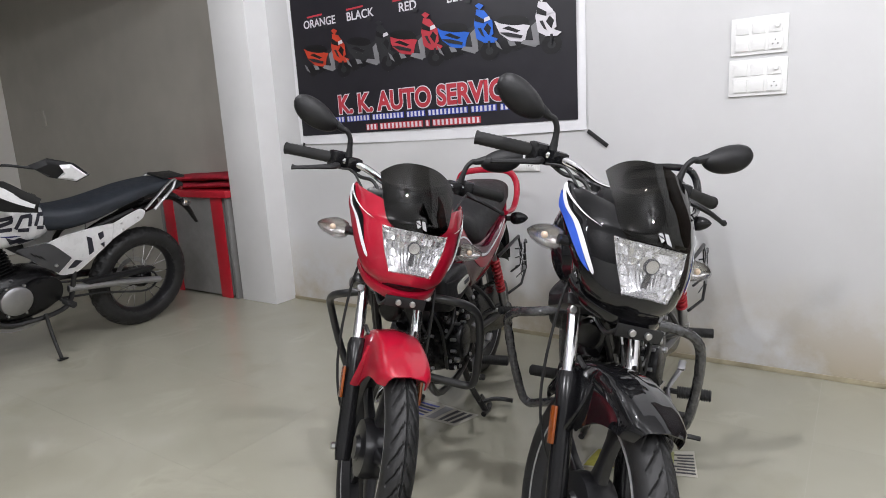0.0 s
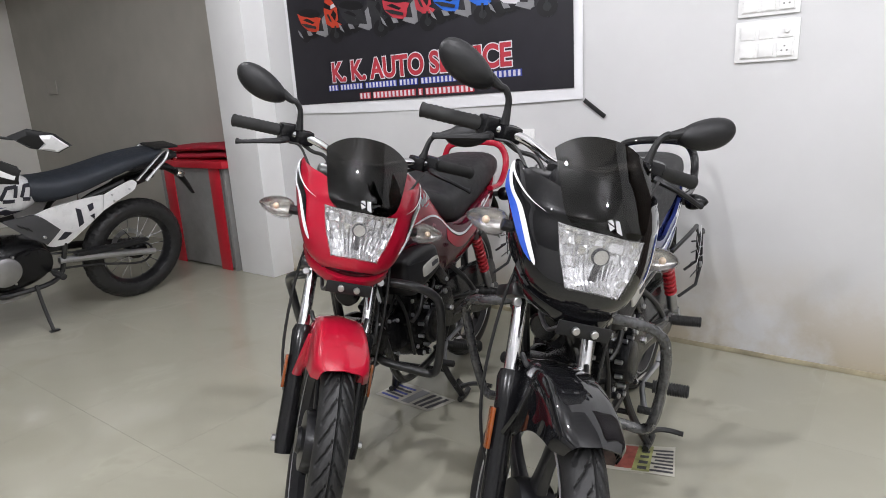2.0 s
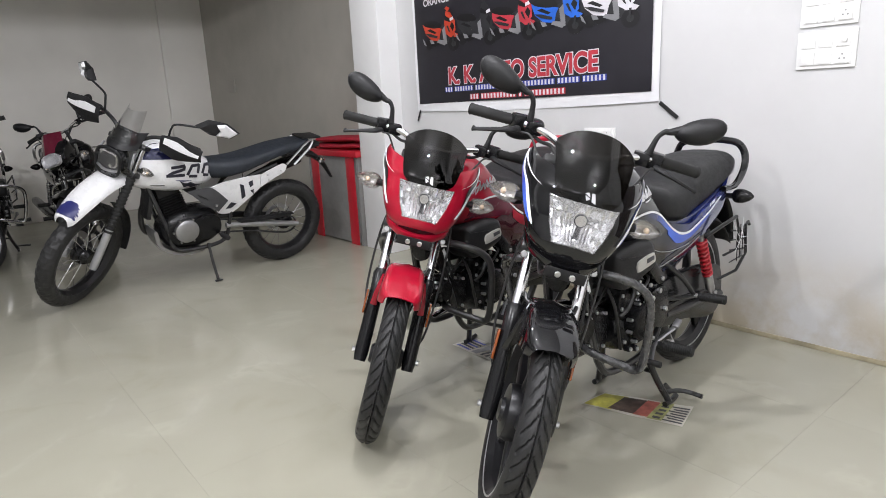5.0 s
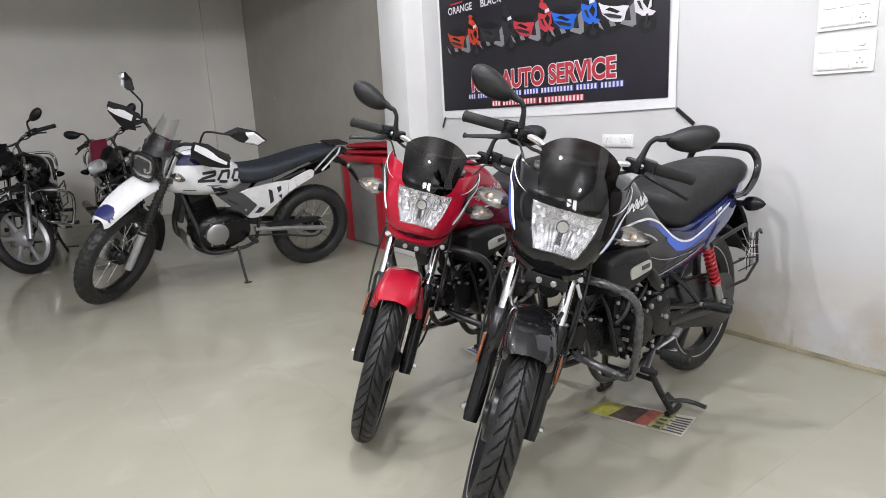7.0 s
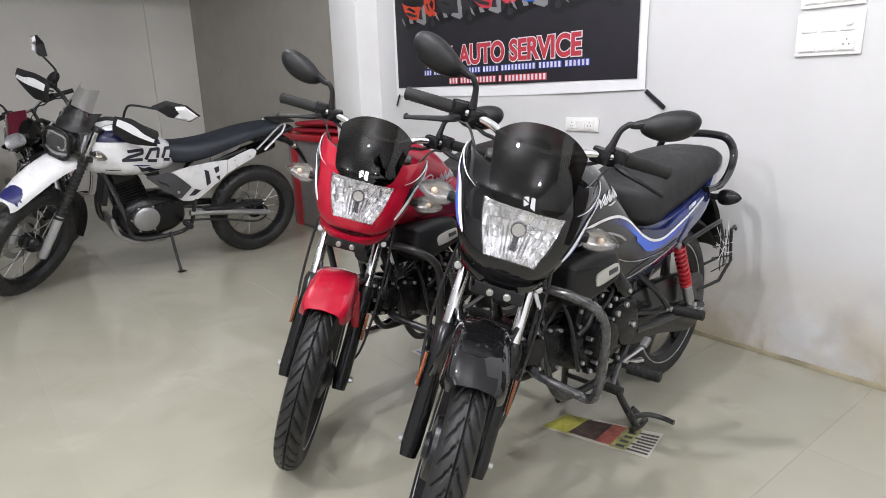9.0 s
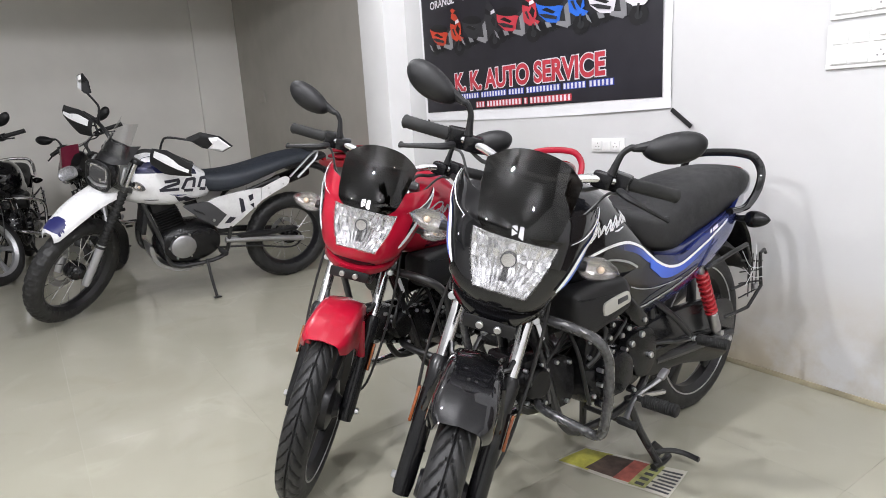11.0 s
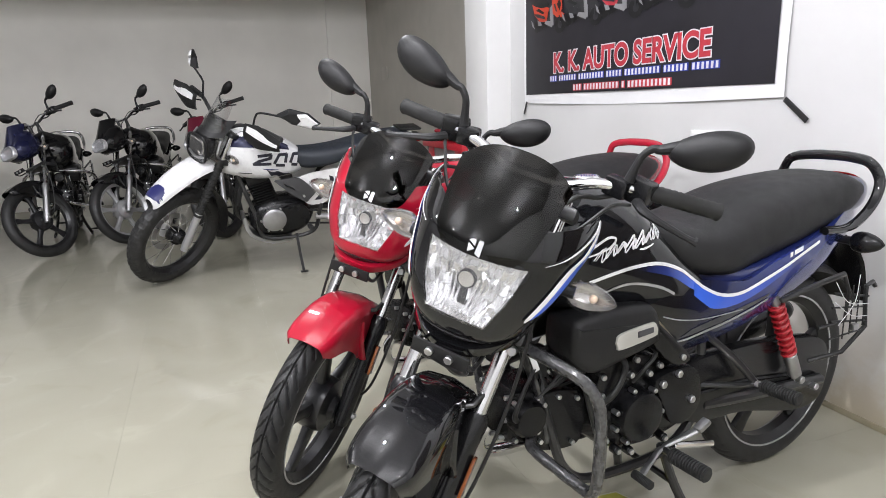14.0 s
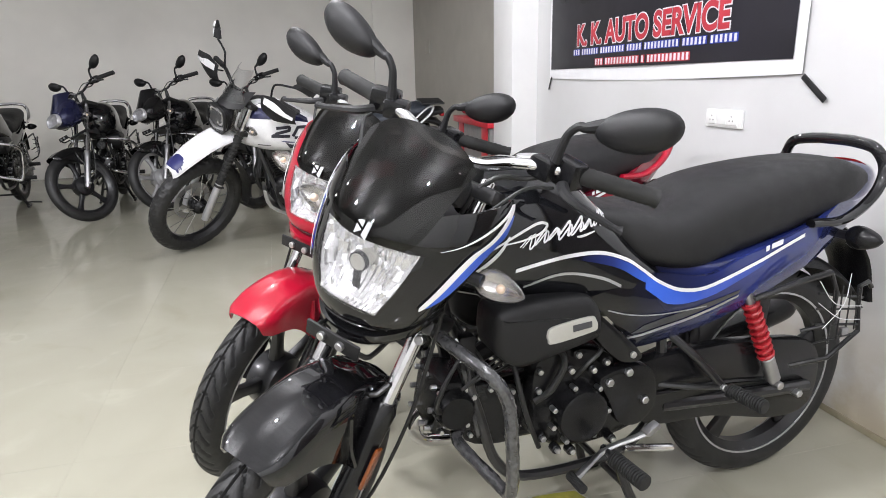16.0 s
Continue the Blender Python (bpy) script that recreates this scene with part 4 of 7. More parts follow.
def mechanics(t, g, X):
    """Engine, frame, guards, stand, suspension and the rest under the bodywork."""
    # frame
    for s in (1, -1):
        part("frame_tube", tube([(0.955, 0.02 * s, 0.80), (0.93, 0.05 * s, 0.62), (0.875, 0.075 * s, 0.42), (0.83, 0.085 * s, 0.275), (0.74, 0.09 * s, 0.225), (0.50, 0.09 * s, 0.235), (0.40, 0.09 * s, 0.36), (0.40, 0.085 * s, 0.62), (0.28, 0.09 * s, 0.70), (0.0, 0.095 * s, 0.755), (-0.10, 0.09 * s, 0.775)], 0.0125, 8, 5), FRAME, t)
    part("head_tube", rod(fork_point(0, 0, 0.66), fork_point(0, 0, 0.93), 0.030, 14), FRAME, t)
    part("backbone", tube([(0.93, 0, 0.80), (0.75, 0, 0.72), (0.5, 0, 0.68), (0.40, 0, 0.62)], 0.028, 10, 4), FRAME, t)
    # engine
    crank = Loft([(0.74, 0.315, 0.42, 0.085, 3.0), (0.69, 0.275, 0.46, 0.115, 3.0), (0.60, 0.262, 0.475, 0.122, 3.2), (0.50, 0.275, 0.475, 0.120, 3.2), (0.44, 0.30, 0.465, 0.105, 3.0), (0.41, 0.33, 0.44, 0.08, 2.6)])
    en = part("engine", crank.mesh(28), ENGINE, t, "black painted engine", angle=40)
    for s in (1, -1):
        part("cover", lathe([(0.0, 0.014), (0.050, 0.014), (0.060, 0.010), (0.064, 0.0), (0.064, -0.03)], (0.648, 0.140, 0.386), 30) if s > 0 else lathe([(0.0, -0.022), (0.060, -0.022), (0.075, -0.012), (0.078, 0.0), (0.078, 0.03)], (0.60, -0.130, 0.375), 30), ENGINE, en)
        bolts = [(0.648 + 0.072 * math.cos(a), 0.386 + 0.070 * math.sin(a)) for a in np.radians((20, 75, 130, 185, 240, 300, 345))] if s > 0 else [(0.60 + 0.086 * math.cos(a), 0.375 + 0.086 * math.sin(a)) for a in np.radians((0, 60, 120, 180, 240, 300))]
        for x, z in bolts:
            part("bolt", rod((x, 0.118 * s, z), (x, 0.140 * s, z), 0.0065, 6), BOLT, en)
    part("sprocket_cover", outline_plate([(0.60, 0.465), (0.50, 0.478), (0.455, 0.45), (0.445, 0.37), (0.49, 0.325), (0.545, 0.34), (0.575, 0.40)], 0.10, 0.136, 0.008), ENGINE, en)
    for x, z in ((0.482, 0.389), (0.58, 0.452), (0.53, 0.468)):
        part("bolt", rod((x, 0.13, z), (x, 0.146, z), 0.010, 6), BOLT, en)
    # cylinder lying forward
    ax = np.array((math.cos(0.20), 0, math.sin(0.20)))
    for k in range(7):
        c = np.array((0.765, 0, 0.385)) + ax * (0.018 * k)
        part("fin", block(c, (0.006, 0.126 - 0.004 * (k % 2), 0.115), 0.0025, rot=Euler((0, -0.20, 0)).to_matrix()), ENGINE, en)
    for sd in (1, -1):
        part("engine_shroud", outline_plate([(0.915, 0.455), (0.905, 0.345), (0.80, 0.318), (0.765, 0.36), (0.775, 0.45), (0.85, 0.475)], 0.052 * sd, 0.078 * sd, 0.010), ENGINE, en)
    part("cylinder", rod(np.array((0.70, 0, 0.38)), np.array((0.70, 0, 0.38)) + ax * 0.20, 0.058, 20), ENGINE, en)
    hd = np.array((0.70, 0, 0.38)) + ax * 0.235
    head = part("cylinder_head", block(hd, (0.085, 0.150, 0.130), 0.022, rot=Euler((0, -0.20, 0)).to_matrix()), ENGINE, en)
    part("cam_cover", lathe([(0.0, 0.018), (0.036, 0.018), (0.044, 0.008), (0.046, -0.02)], hd + (0, 0.085, 0.005), 24), ENGINE, head)
    for dx, dz in ((0.03, 0.045), (-0.03, 0.045), (0.03, -0.045), (-0.03, -0.04)):
        part("bolt", rod(hd + (dx, 0.07, dz), hd + (dx, 0.084, dz), 0.006, 6), BOLT, head)
    for dy, dz in ((0.055, 0.050), (-0.055, 0.050), (0.055, -0.045), (-0.055, -0.045), (0.0, 0.055), (0.02, -0.052), (0.062, 0.0), (-0.062, 0.0)):
        a = hd + np.array((0.036, 0, 0)) + np.array((-math.sin(0.20) * dz, dy, math.cos(0.20) * dz))
        part("bolt", rod(a, a + ax * 0.018, 0.0062, 6), BOLT, head)
    for k, (x, z) in enumerate(((0.885, 0.452), (0.895, 0.362), (0.805, 0.335), (0.792, 0.446), (0.845, 0.462))):
        for sd in (1, -1):
            part("bolt", rod((x, 0.066 * sd, z), (x, 0.088 * sd, z), 0.0062, 6), BOLT, head)
    part("spark_cable", tube([hd + (0.02, 0.08, 0.0), hd + (0.05, 0.11, 0.04), hd + (0.0, 0.10, 0.12), (0.85, 0.06, 0.60)], [0.009, 0.006, 0.004, 0.004], 8, 5), CABLE, head)
    part("carburettor", block((0.70, 0.03, 0.52), (0.09, 0.10, 0.09), 0.02), ALU, en)
    part("intake", tube([(0.86, 0, 0.50), (0.80, 0.01, 0.53), (0.72, 0.02, 0.53)], 0.022, 10, 4), PLASTIC, en)
    # wiring and coil under the tank, clips
    for k in range(5):
        y = 0.05 + 0.012 * k
        part("cable", tube([(0.96, y * 0.6, 0.70), (0.90, y, 0.60 - 0.02 * k), (0.84 + 0.02 * k, y + 0.02, 0.50), (0.78, y, 0.45 + 0.03 * k), (0.66, y, 0.50)], 0.0035, 6, 5), CABLE, t)
    part("coil", block((0.90, 0.075, 0.56), (0.035, 0.03, 0.075), 0.006), PLASTIC, t)
    part("tag", block((0.925, 0.098, 0.575), (0.014, 0.003, 0.055), 0.001, rot=Euler((0, 0.35, 0)).to_matrix()), DECALWHITE, t, "white paper tag")
    # air filter cover with badge
    for s in (1, -1):
        oc = [(0.872, 0.652), (0.874, 0.600), (0.860, 0.572), (0.818, 0.545), (0.740, 0.556), (0.640, 0.579), (0.627, 0.600), (0.630, 0.638), (0.645, 0.666), (0.668, 0.678), (0.743, 0.684), (0.830, 0.678), (0.862, 0.670)]
        cov = part("air_filter_cover", outline_plate(oc, 0.06 * s, 0.172 if s > 0 else -0.128, 0.020), PLASTIC, t, "matt black air filter cover", angle=60)
        if s > 0:
            part("badge", outline_plate([(0.762, 0.614), (0.760, 0.600), (0.748, 0.590), (0.656, 0.602), (0.644, 0.612), (0.648, 0.628), (0.664, 0.637), (0.748, 0.628)], 0.168, 0.178, 0.004), BADGE, cov, "brushed silver oval badge")
            part("badge_mark", outline_plate([(0.705, 0.625), (0.704, 0.611), (0.660, 0.615), (0.661, 0.628)], 0.177, 0.1805, 0.001, 1), GREYPLASTIC, cov)
        part("bolt", rod((0.528, 0.128 * s, 0.514), (0.528, 0.152 * s, 0.514), 0.008, 8), BOLT, t)
    # crash guard
    gm = g["guard"]
    gpts = []
    for s in (1, -1):
        gpts.append([(px, py * (1 if s > 0 else 0.81), pz) for px, py, pz in ((0.965, 0.03 * s, 0.655), (0.992, 0.14 * s, 0.648), (0.968, 0.222 * s, 0.632), (0.932, 0.275 * s, 0.602), (0.906, 0.292 * s, 0.552), (0.893, 0.284 * s, 0.455), (0.882, 0.262 * s, 0.350), (0.880, 0.238 * s, 0.320), (0.895, 0.195 * s, 0.330), (0.930, 0.10 * s, 0.365), (0.905, 0.06 * s, 0.380))])
    cg = tube(gpts[0][::-1] + [(0.962, 0, 0.653)] + gpts[1], 0.0130, 14, 9 if gm == WRAP else 5)
    if gm == WRAP:
        rng = random.Random(11)
        for vert in cg.verts:
            vert.co += Vector((rng.uniform(-1, 1), rng.uniform(-1, 1), rng.uniform(-1, 1))) * 0.0007
    part("crash_guard", cg, gm, t, g["guard_label"], angle=24 if gm == WRAP else 35)
    for s in (1, -1):
        part("guard_stay", tube([(0.94, 0.055 * s, 0.65), (0.90, 0.075 * s, 0.50), (0.872, 0.075 * s, 0.352)], 0.010, 8, 4), gm, t)
    # chain case, swing arm
    part("chain_case", outline_plate([(0.50, 0.455), (0.26, 0.472), (0.05, 0.452), (-0.075, 0.42), (-0.11, 0.33), (-0.08, 0.235), (0.03, 0.222), (0.25, 0.275), (0.46, 0.305)], 0.070, 0.112, 0.012, 5), PLASTIC_SMOOTH, t, "black chain case")
    part("chain_ridge", tube([(0.46, 0.114, 0.38), (0.25, 0.114, 0.372), (0.06, 0.114, 0.345)], 0.006, 6, 4), PLASTIC_SMOOTH, t)
    for s in (1, -1):
        part("swing_arm", tube([(0.40, 0.10 * s, 0.335), (0.20, 0.118 * s, 0.325), (-0.055, 0.122 * s, 0.308)], 0.016, 10, 4), FRAME, t)
        ax_ = part("axle_nut", rod((0.0, 0.122 * s, 0.306), (0.0, 0.152 * s, 0.306), 0.011, 6), BOLT, t)
        # shock with its spring
        lo, hi = np.array((0.085, 0.142 * s, 0.352)), np.array((0.205, 0.135 * s, 0.615))
        d = hi - lo
        sh = part("shock_absorber", rod(lo, hi, 0.012, 12), ALU, t, "shock absorber with a red spring")
        part("lower_tube", rod(lo + d * 0.04, lo + d * 0.30, 0.018, 14), ALU, sh)
        cnt = 9
        cps = []
        u = d / np.linalg.norm(d)
        e1 = np.cross(u, (0, 1, 0))
        e1 /= np.linalg.norm(e1)
        e2 = np.cross(u, e1)
        for k in range(cnt * 10 + 1):
            a = 2 * math.pi * k / 10
            cps.append(lo + d * (0.28 + 0.60 * k / (cnt * 10)) + 0.0178 * (math.cos(a) * e1 + math.sin(a) * e2))
        part("spring", tube(cps, 0.0048, 7, 1), g["spring"], sh, "red coil spring")
        part("spring_core", rod(lo + d * 0.28, lo + d * 0.88, 0.0135, 12), g["spring"], sh)
        part("bolt", rod(lo + (0, 0, 0), lo + (0, 0.022 * s, 0), 0.011, 8), BOLT, sh)
        # foot pegs
        pb = part("foot_peg", tube([(0.60, 0.155 * s, 0.302), (0.60, 0.205 * s, 0.299)], 0.009, 8, 1), FRAME, t, "ribbed black rubber foot peg")
        part("rubber", ribbed((0.60, 0.195 * s, 0.299), (0.590, 0.293 * s, 0.297), 0.019), GRIP, pb)
        br = part("peg_bracket", tube([(0.40, 0.10 * s, 0.53), (0.33, 0.135 * s, 0.46), (0.265, 0.150 * s, 0.385)], 0.010, 8, 3), FRAME, t)
        tie = part("peg_stay", tube([(0.43, 0.10 * s, 0.40), (0.34, 0.14 * s, 0.392), (0.265, 0.150 * s, 0.383)], 0.008, 8, 3), FRAME, br)
        pr = part("foot_peg", tube([(0.265, 0.145 * s, 0.383), (0.26, 0.18 * s, 0.383)], 0.009, 8, 1), FRAME, t, "ribbed black rubber pillion peg")
        part("rubber", ribbed((0.262, 0.172 * s, 0.383), (0.250, 0.265 * s, 0.383), 0.018), GRIP, pr)
        part("bolt", rod((0.268, 0.150 * s, 0.386), (0.268, 0.166 * s, 0.386), 0.009, 6), BOLT, br)
    # gear and brake levers
    part("gear_lever", tube([(0.500, 0.195, 0.345), (0.53, 0.185, 0.330), (0.60, 0.168, 0.305), (0.65, 0.180, 0.287), (0.700, 0.198, 0.272)], [0.010, 0.009, 0.008, 0.008, 0.010], 8, 5, flat=0.7), ALU, t, "cast gear lever")
    part("lever_tip", ribbed((0.700, 0.18, 0.272), (0.700, 0.235, 0.272), 0.011), GRIP, t)
    part("lever_pad", block((0.503, 0.195, 0.350), (0.040, 0.024, 0.014), 0.006, rot=Euler((0, 0.5, 0)).to_matrix()), ALU, t)
    part("return_spring", rod((0.52, 0.125, 0.262), (0.37, 0.118, 0.222), 0.009, 10), CHROME, t)
    # centre stand, down
    for s in (1, -1):
        sd = part("stand_leg", tube([(0.52, 0.085 * s, 0.245), (0.49, 0.11 * s, 0.13), (0.445, 0.150 * s, 0.014)], 0.0125, 10, 4), FRAME, t, "black centre stand leg")
        part("foot", tube([(0.475, 0.150 * s, 0.012), (0.42, 0.152 * s, 0.010), (0.385, 0.150 * s, 0.016)], 0.011, 8, 3), FRAME, sd)
    part("stand_lever", tube([(0.455, 0.135, 0.05), (0.40, 0.165, 0.045), (0.375, 0.20, 0.038), (0.372, 0.245, 0.034)], 0.009, 8, 4), FRAME, t, "bent foot lever of the stand")
    part("stand_plate", outline_plate([(0.49, 0.075), (0.445, 0.085), (0.39, 0.035), (0.43, 0.02)], 0.132, 0.140, 0.002, 1), FRAME, t)
    part("stand_bar", rod((0.495, -0.105, 0.14), (0.495, 0.105, 0.14), 0.009, 8), FRAME, t)
    # silencer on the off side
    ex = part("exhaust_pipe", tube([(0.95, -0.02, 0.40), (0.985, -0.05, 0.33), (0.93, -0.10, 0.25), (0.75, -0.125, 0.225), (0.45, -0.145, 0.25)], 0.017, 12, 5), CHROME, t, "chrome exhaust pipe")
    part("silencer", tube([(0.47, -0.147, 0.248), (0.38, -0.155, 0.262), (0.05, -0.175, 0.315), (-0.28, -0.19, 0.37), (-0.34, -0.192, 0.38)], [0.020, 0.038, 0.043, 0.040, 0.026], 18, 4), PLASTIC_SMOOTH, ex, "black silencer")
    # rear mudguard, number plate holder, side rack
    gr = []
    for a in np.radians(np.linspace(70, 150, 14)):
        gr.append([(0.345 * math.cos(a) * (1.0 + 0.06 * math.sin(a)), 0.062 * math.sin(q * 1.35) / math.sin(1.35), 0.306 + (0.350 - 0.035 * q * q) * math.sin(a)) for q in np.linspace(-1, 1, 9)])
    part("rear_mudguard", sheet(gr, 0.003), PLASTIC, t, "black plastic rear mudguard", angle=60)
    part("mud_flap", tube([(-0.10, 0, 0.74), (-0.20, 0, 0.70), (-0.295, 0, 0.61), (-0.350, 0, 0.475)], [0.07, 0.075, 0.07, 0.06], 12, 4, flat=0.16), PLASTIC_SMOOTH, t)
    rk = part("side_rack", tube([(0.20, 0.155, 0.600), (0.10, 0.190, 0.640), (0.02, 0.200, 0.655)], 0.0075, 8, 1), FRAME, t, "black wire side rack tied with white string")
    part("hoop", tube([(-0.125, 0.200, 0.598), (-0.112, 0.200, 0.613), (-0.085, 0.200, 0.606), (-0.088, 0.200, 0.560), (-0.103, 0.200, 0.486), (-0.012, 0.198, 0.428), (0.06, 0.155, 0.400)], 0.006, 8, 1), FRAME, rk)
    part("bar", tube([(0.02, 0.200, 0.655), (-0.01, 0.200, 0.600), (-0.005, 0.200, 0.520), (0.055, 0.170, 0.500)], 0.005, 8, 1), FRAME, rk)
    for z0, z1, r in ((0.600, 0.575, 0.0035), (0.560, 0.545, 0.0025), (0.520, 0.505, 0.0035), (0.470, 0.482, 0.0025)):
        part("wire", tube([(0.035, 0.188, z0), (-0.098, 0.201, z1)], r, 6, 1), FRAME, rk)
    for k in range(4):
        x = 0.005 - 0.028 * k
        part("wire", tube([(x, 0.203, 0.625 - 0.008 * k), (x - 0.004, 0.203, 0.470 + 0.008 * k)], 0.002, 6, 1), FRAME, rk)
    for a, b, c in (((0.06, 0.640), (0.0, 0.575), (-0.095, 0.555)), ((-0.04, 0.645), (-0.03, 0.570), (0.03, 0.515)), ((0.055, 0.585), (-0.02, 0.535), (-0.095, 0.520))):
        part("string", tube([(a[0], 0.206, a[1]), (b[0], 0.207, b[1]), (c[0], 0.206, c[1])], 0.0010, 5, 3), DECALWHITE, rk, "white string")
    part("clip", block((-0.045, 0.205, 0.497), (0.022, 0.012, 0.018), 0.003), ALU, rk)
    # bolts, hoses and clips about the engine
    for x, y, z in ((0.715, 0.118, 0.545), (0.655, 0.125, 0.528), (0.742, 0.112, 0.498), (0.745, 0.112, 0.452), (0.675, 0.130, 0.496), (0.620, 0.132, 0.488), (0.585, 0.130, 0.500), (0.735, 0.118, 0.336), (0.700, 0.122, 0.300), (0.665, 0.128, 0.292), (0.560, 0.132, 0.300)):
        part("bolt", rod((x, y - 0.02, z), (x, y + 0.008, z), 0.0072, 6), BOLT, en)
        part("washer", rod((x, y - 0.02, z), (x, y + 0.001, z), 0.0115, 12), ENGINE, en)
    part("engine_cover", outline_plate([(0.755, 0.500), (0.720, 0.545), (0.640, 0.535), (0.560, 0.505), (0.540, 0.44), (0.575, 0.41), (0.70, 0.40), (0.755, 0.42)], 0.06, 0.112, 0.014), ENGINE, en)
    part("hose", tube([(0.70, 0.10, 0.548), (0.690, 0.128, 0.520), (0.720, 0.128, 0.46), (0.755, 0.115, 0.43)], 0.0075, 8, 5), CABLE, en)
    part("hose", tube([(0.615, 0.10, 0.56), (0.600, 0.130, 0.535), (0.640, 0.140, 0.51), (0.66, 0.12, 0.47)], 0.005, 8, 5), CABLE, en)
    part("hose", tube([(0.80, 0.08, 0.55), (0.795, 0.115, 0.48), (0.775, 0.118, 0.40), (0.74, 0.11, 0.31)], 0.006, 8, 5), CABLE, en)
    # fork stabiliser bracket, horn, brake cable along the fork
    part("bracket", tube([fork_point(0.10, -0.07, 0.60), fork_point(0.125, -0.05, 0.585), fork_point(0.125, 0.06, 0.585), fork_point(0.10, 0.08, 0.60)], 0.006, 8, 3), FRAME, t, "", X)
    part("horn", lathe([(0.0, 0.012), (0.032, 0.012), (0.040, 0.004), (0.040, -0.012), (0.02, -0.03), (0.0, -0.03)], (0.99, 0.03, 0.60), 22, "x"), PLASTIC_SMOOTH, t)
    part("cable", tube([(1.02, 0.10, 0.86), (1.08, 0.125, 0.70), (1.13, 0.130, 0.52), (1.20, 0.115, 0.36), (1.22, 0.07, 0.31)], 0.004, 6, 5), CABLE, t, "", X)
    part("cable", tube([(1.02, -0.08, 0.86), (1.06, -0.12, 0.70), (1.12, -0.125, 0.50), (1.19, -0.10, 0.38), (1.22, -0.06, 0.34)], 0.004, 6, 5), CABLE, t, "", X)
    # lower chin frame of the cowl
    if g["cowl"] == "wing":
        lip = []
        for x, y, z in spline([(1.06, -0.118, 0.757), (1.13, -0.100, 0.733), (1.188, -0.052, 0.722), (1.200, 0.0, 0.719), (1.188, 0.052, 0.722), (1.13, 0.100, 0.733), (1.06, 0.118, 0.757)], 6):
            lip.append([(x - 0.010, y * 0.96, z + 0.016), (x + 0.003, y, z + 0.010), (x + 0.003, y, z - 0.003), (x - 0.012, y * 0.94, z - 0.012)])
        part("chin_lip", sheet(lip, 0.004), g["body"], t, "", X, angle=60)
        part("chin_backing", block((1.135, 0, 0.755), (0.075, 0.150, 0.040), 0.012), PLASTIC, t, "", X)


def ribbed(a, b, r, n=14):
    """A ribbed rubber sleeve from a to b."""
    a, b = np.array(a, float), np.array(b, float)
    pts, rr = [a], [r * 0.7]
    for k in range(n):
        for f, q in ((0.05, 1.0), (0.55, 1.0), (0.65, 0.84), (0.95, 0.84)):
            pts.append(a + (b - a) * (k + f) / n)
            rr.append(r * q)
    pts.append(b)
    rr.append(r * 0.75)
    bm = bmesh.new()
    u = (b - a) / np.linalg.norm(b - a)
    w = np.array((0, 0, 1.0)) if abs(u[2]) < 0.9 else np.array((1.0, 0, 0))
    s = np.cross(u, w)
    s /= np.linalg.norm(s)
    v = np.cross(u, s)
    skin(bm, [[p + q * (math.cos(f) * s + math.sin(f) * v) for f in np.linspace(0, 2 * math.pi, 12, endpoint=False)] for p, q in zip(pts, rr)])
    return bm


RED_LOOK = dict(alloy=BLACKALLOY, wheel="five", slider=PLASTIC_SMOOTH, fender=RED, fender_label="glossy red front mudguard", body=RED, cowl="wing", cowl_label="glossy red headlamp cowl with white stripes",
                cowl_stripes=[([(0.84, 0.90, 0.05), (0.72, 0.80, 0.20), (0.60, 0.70, 0.16), (0.45, 0.66, 0.04)], BLACK)] + [([(0.855, 0.985, 0.055), (0.80, 0.87, 0.050), (0.71, 0.66, 0.030), (0.62, 0.47, 0.006)], DECALWHITE), ([(0.85, 0.97, 0.06), (0.76, 0.90, 0.060), (0.60, 0.76, 0.06), (0.40, 0.66, 0.07), (0.36, 0.64, 0.02)], DECALWHITE)],
                tank=RED, tank_label="glossy red fuel tank with dark graphics", panel=FADERED, panel_label="dark red side panel with a white line", letters=SILVER,
                panel_stripes=[(shifted(WAVE, 0, -0.004), shifted(WAVE, 0, 0.0055), DECALWHITE, 0.003), (shifted(WAVE, 0, -0.05), shifted(WAVE, 0, -0.008), RED, 0.002)],
                tank_stripes=[(shifted(ARC, 0, -0.085), shifted(ARC, 0, -0.006), MAROON, 0.0015), (shifted(ARC, 0, -0.004), shifted(ARC, 0, 0.003), DECALWHITE, 0.0025)],
                rail=RED, rail_label="red grab rail", guard=FRAME, guard_label="black tubular crash guard", spring=REDSPRING)
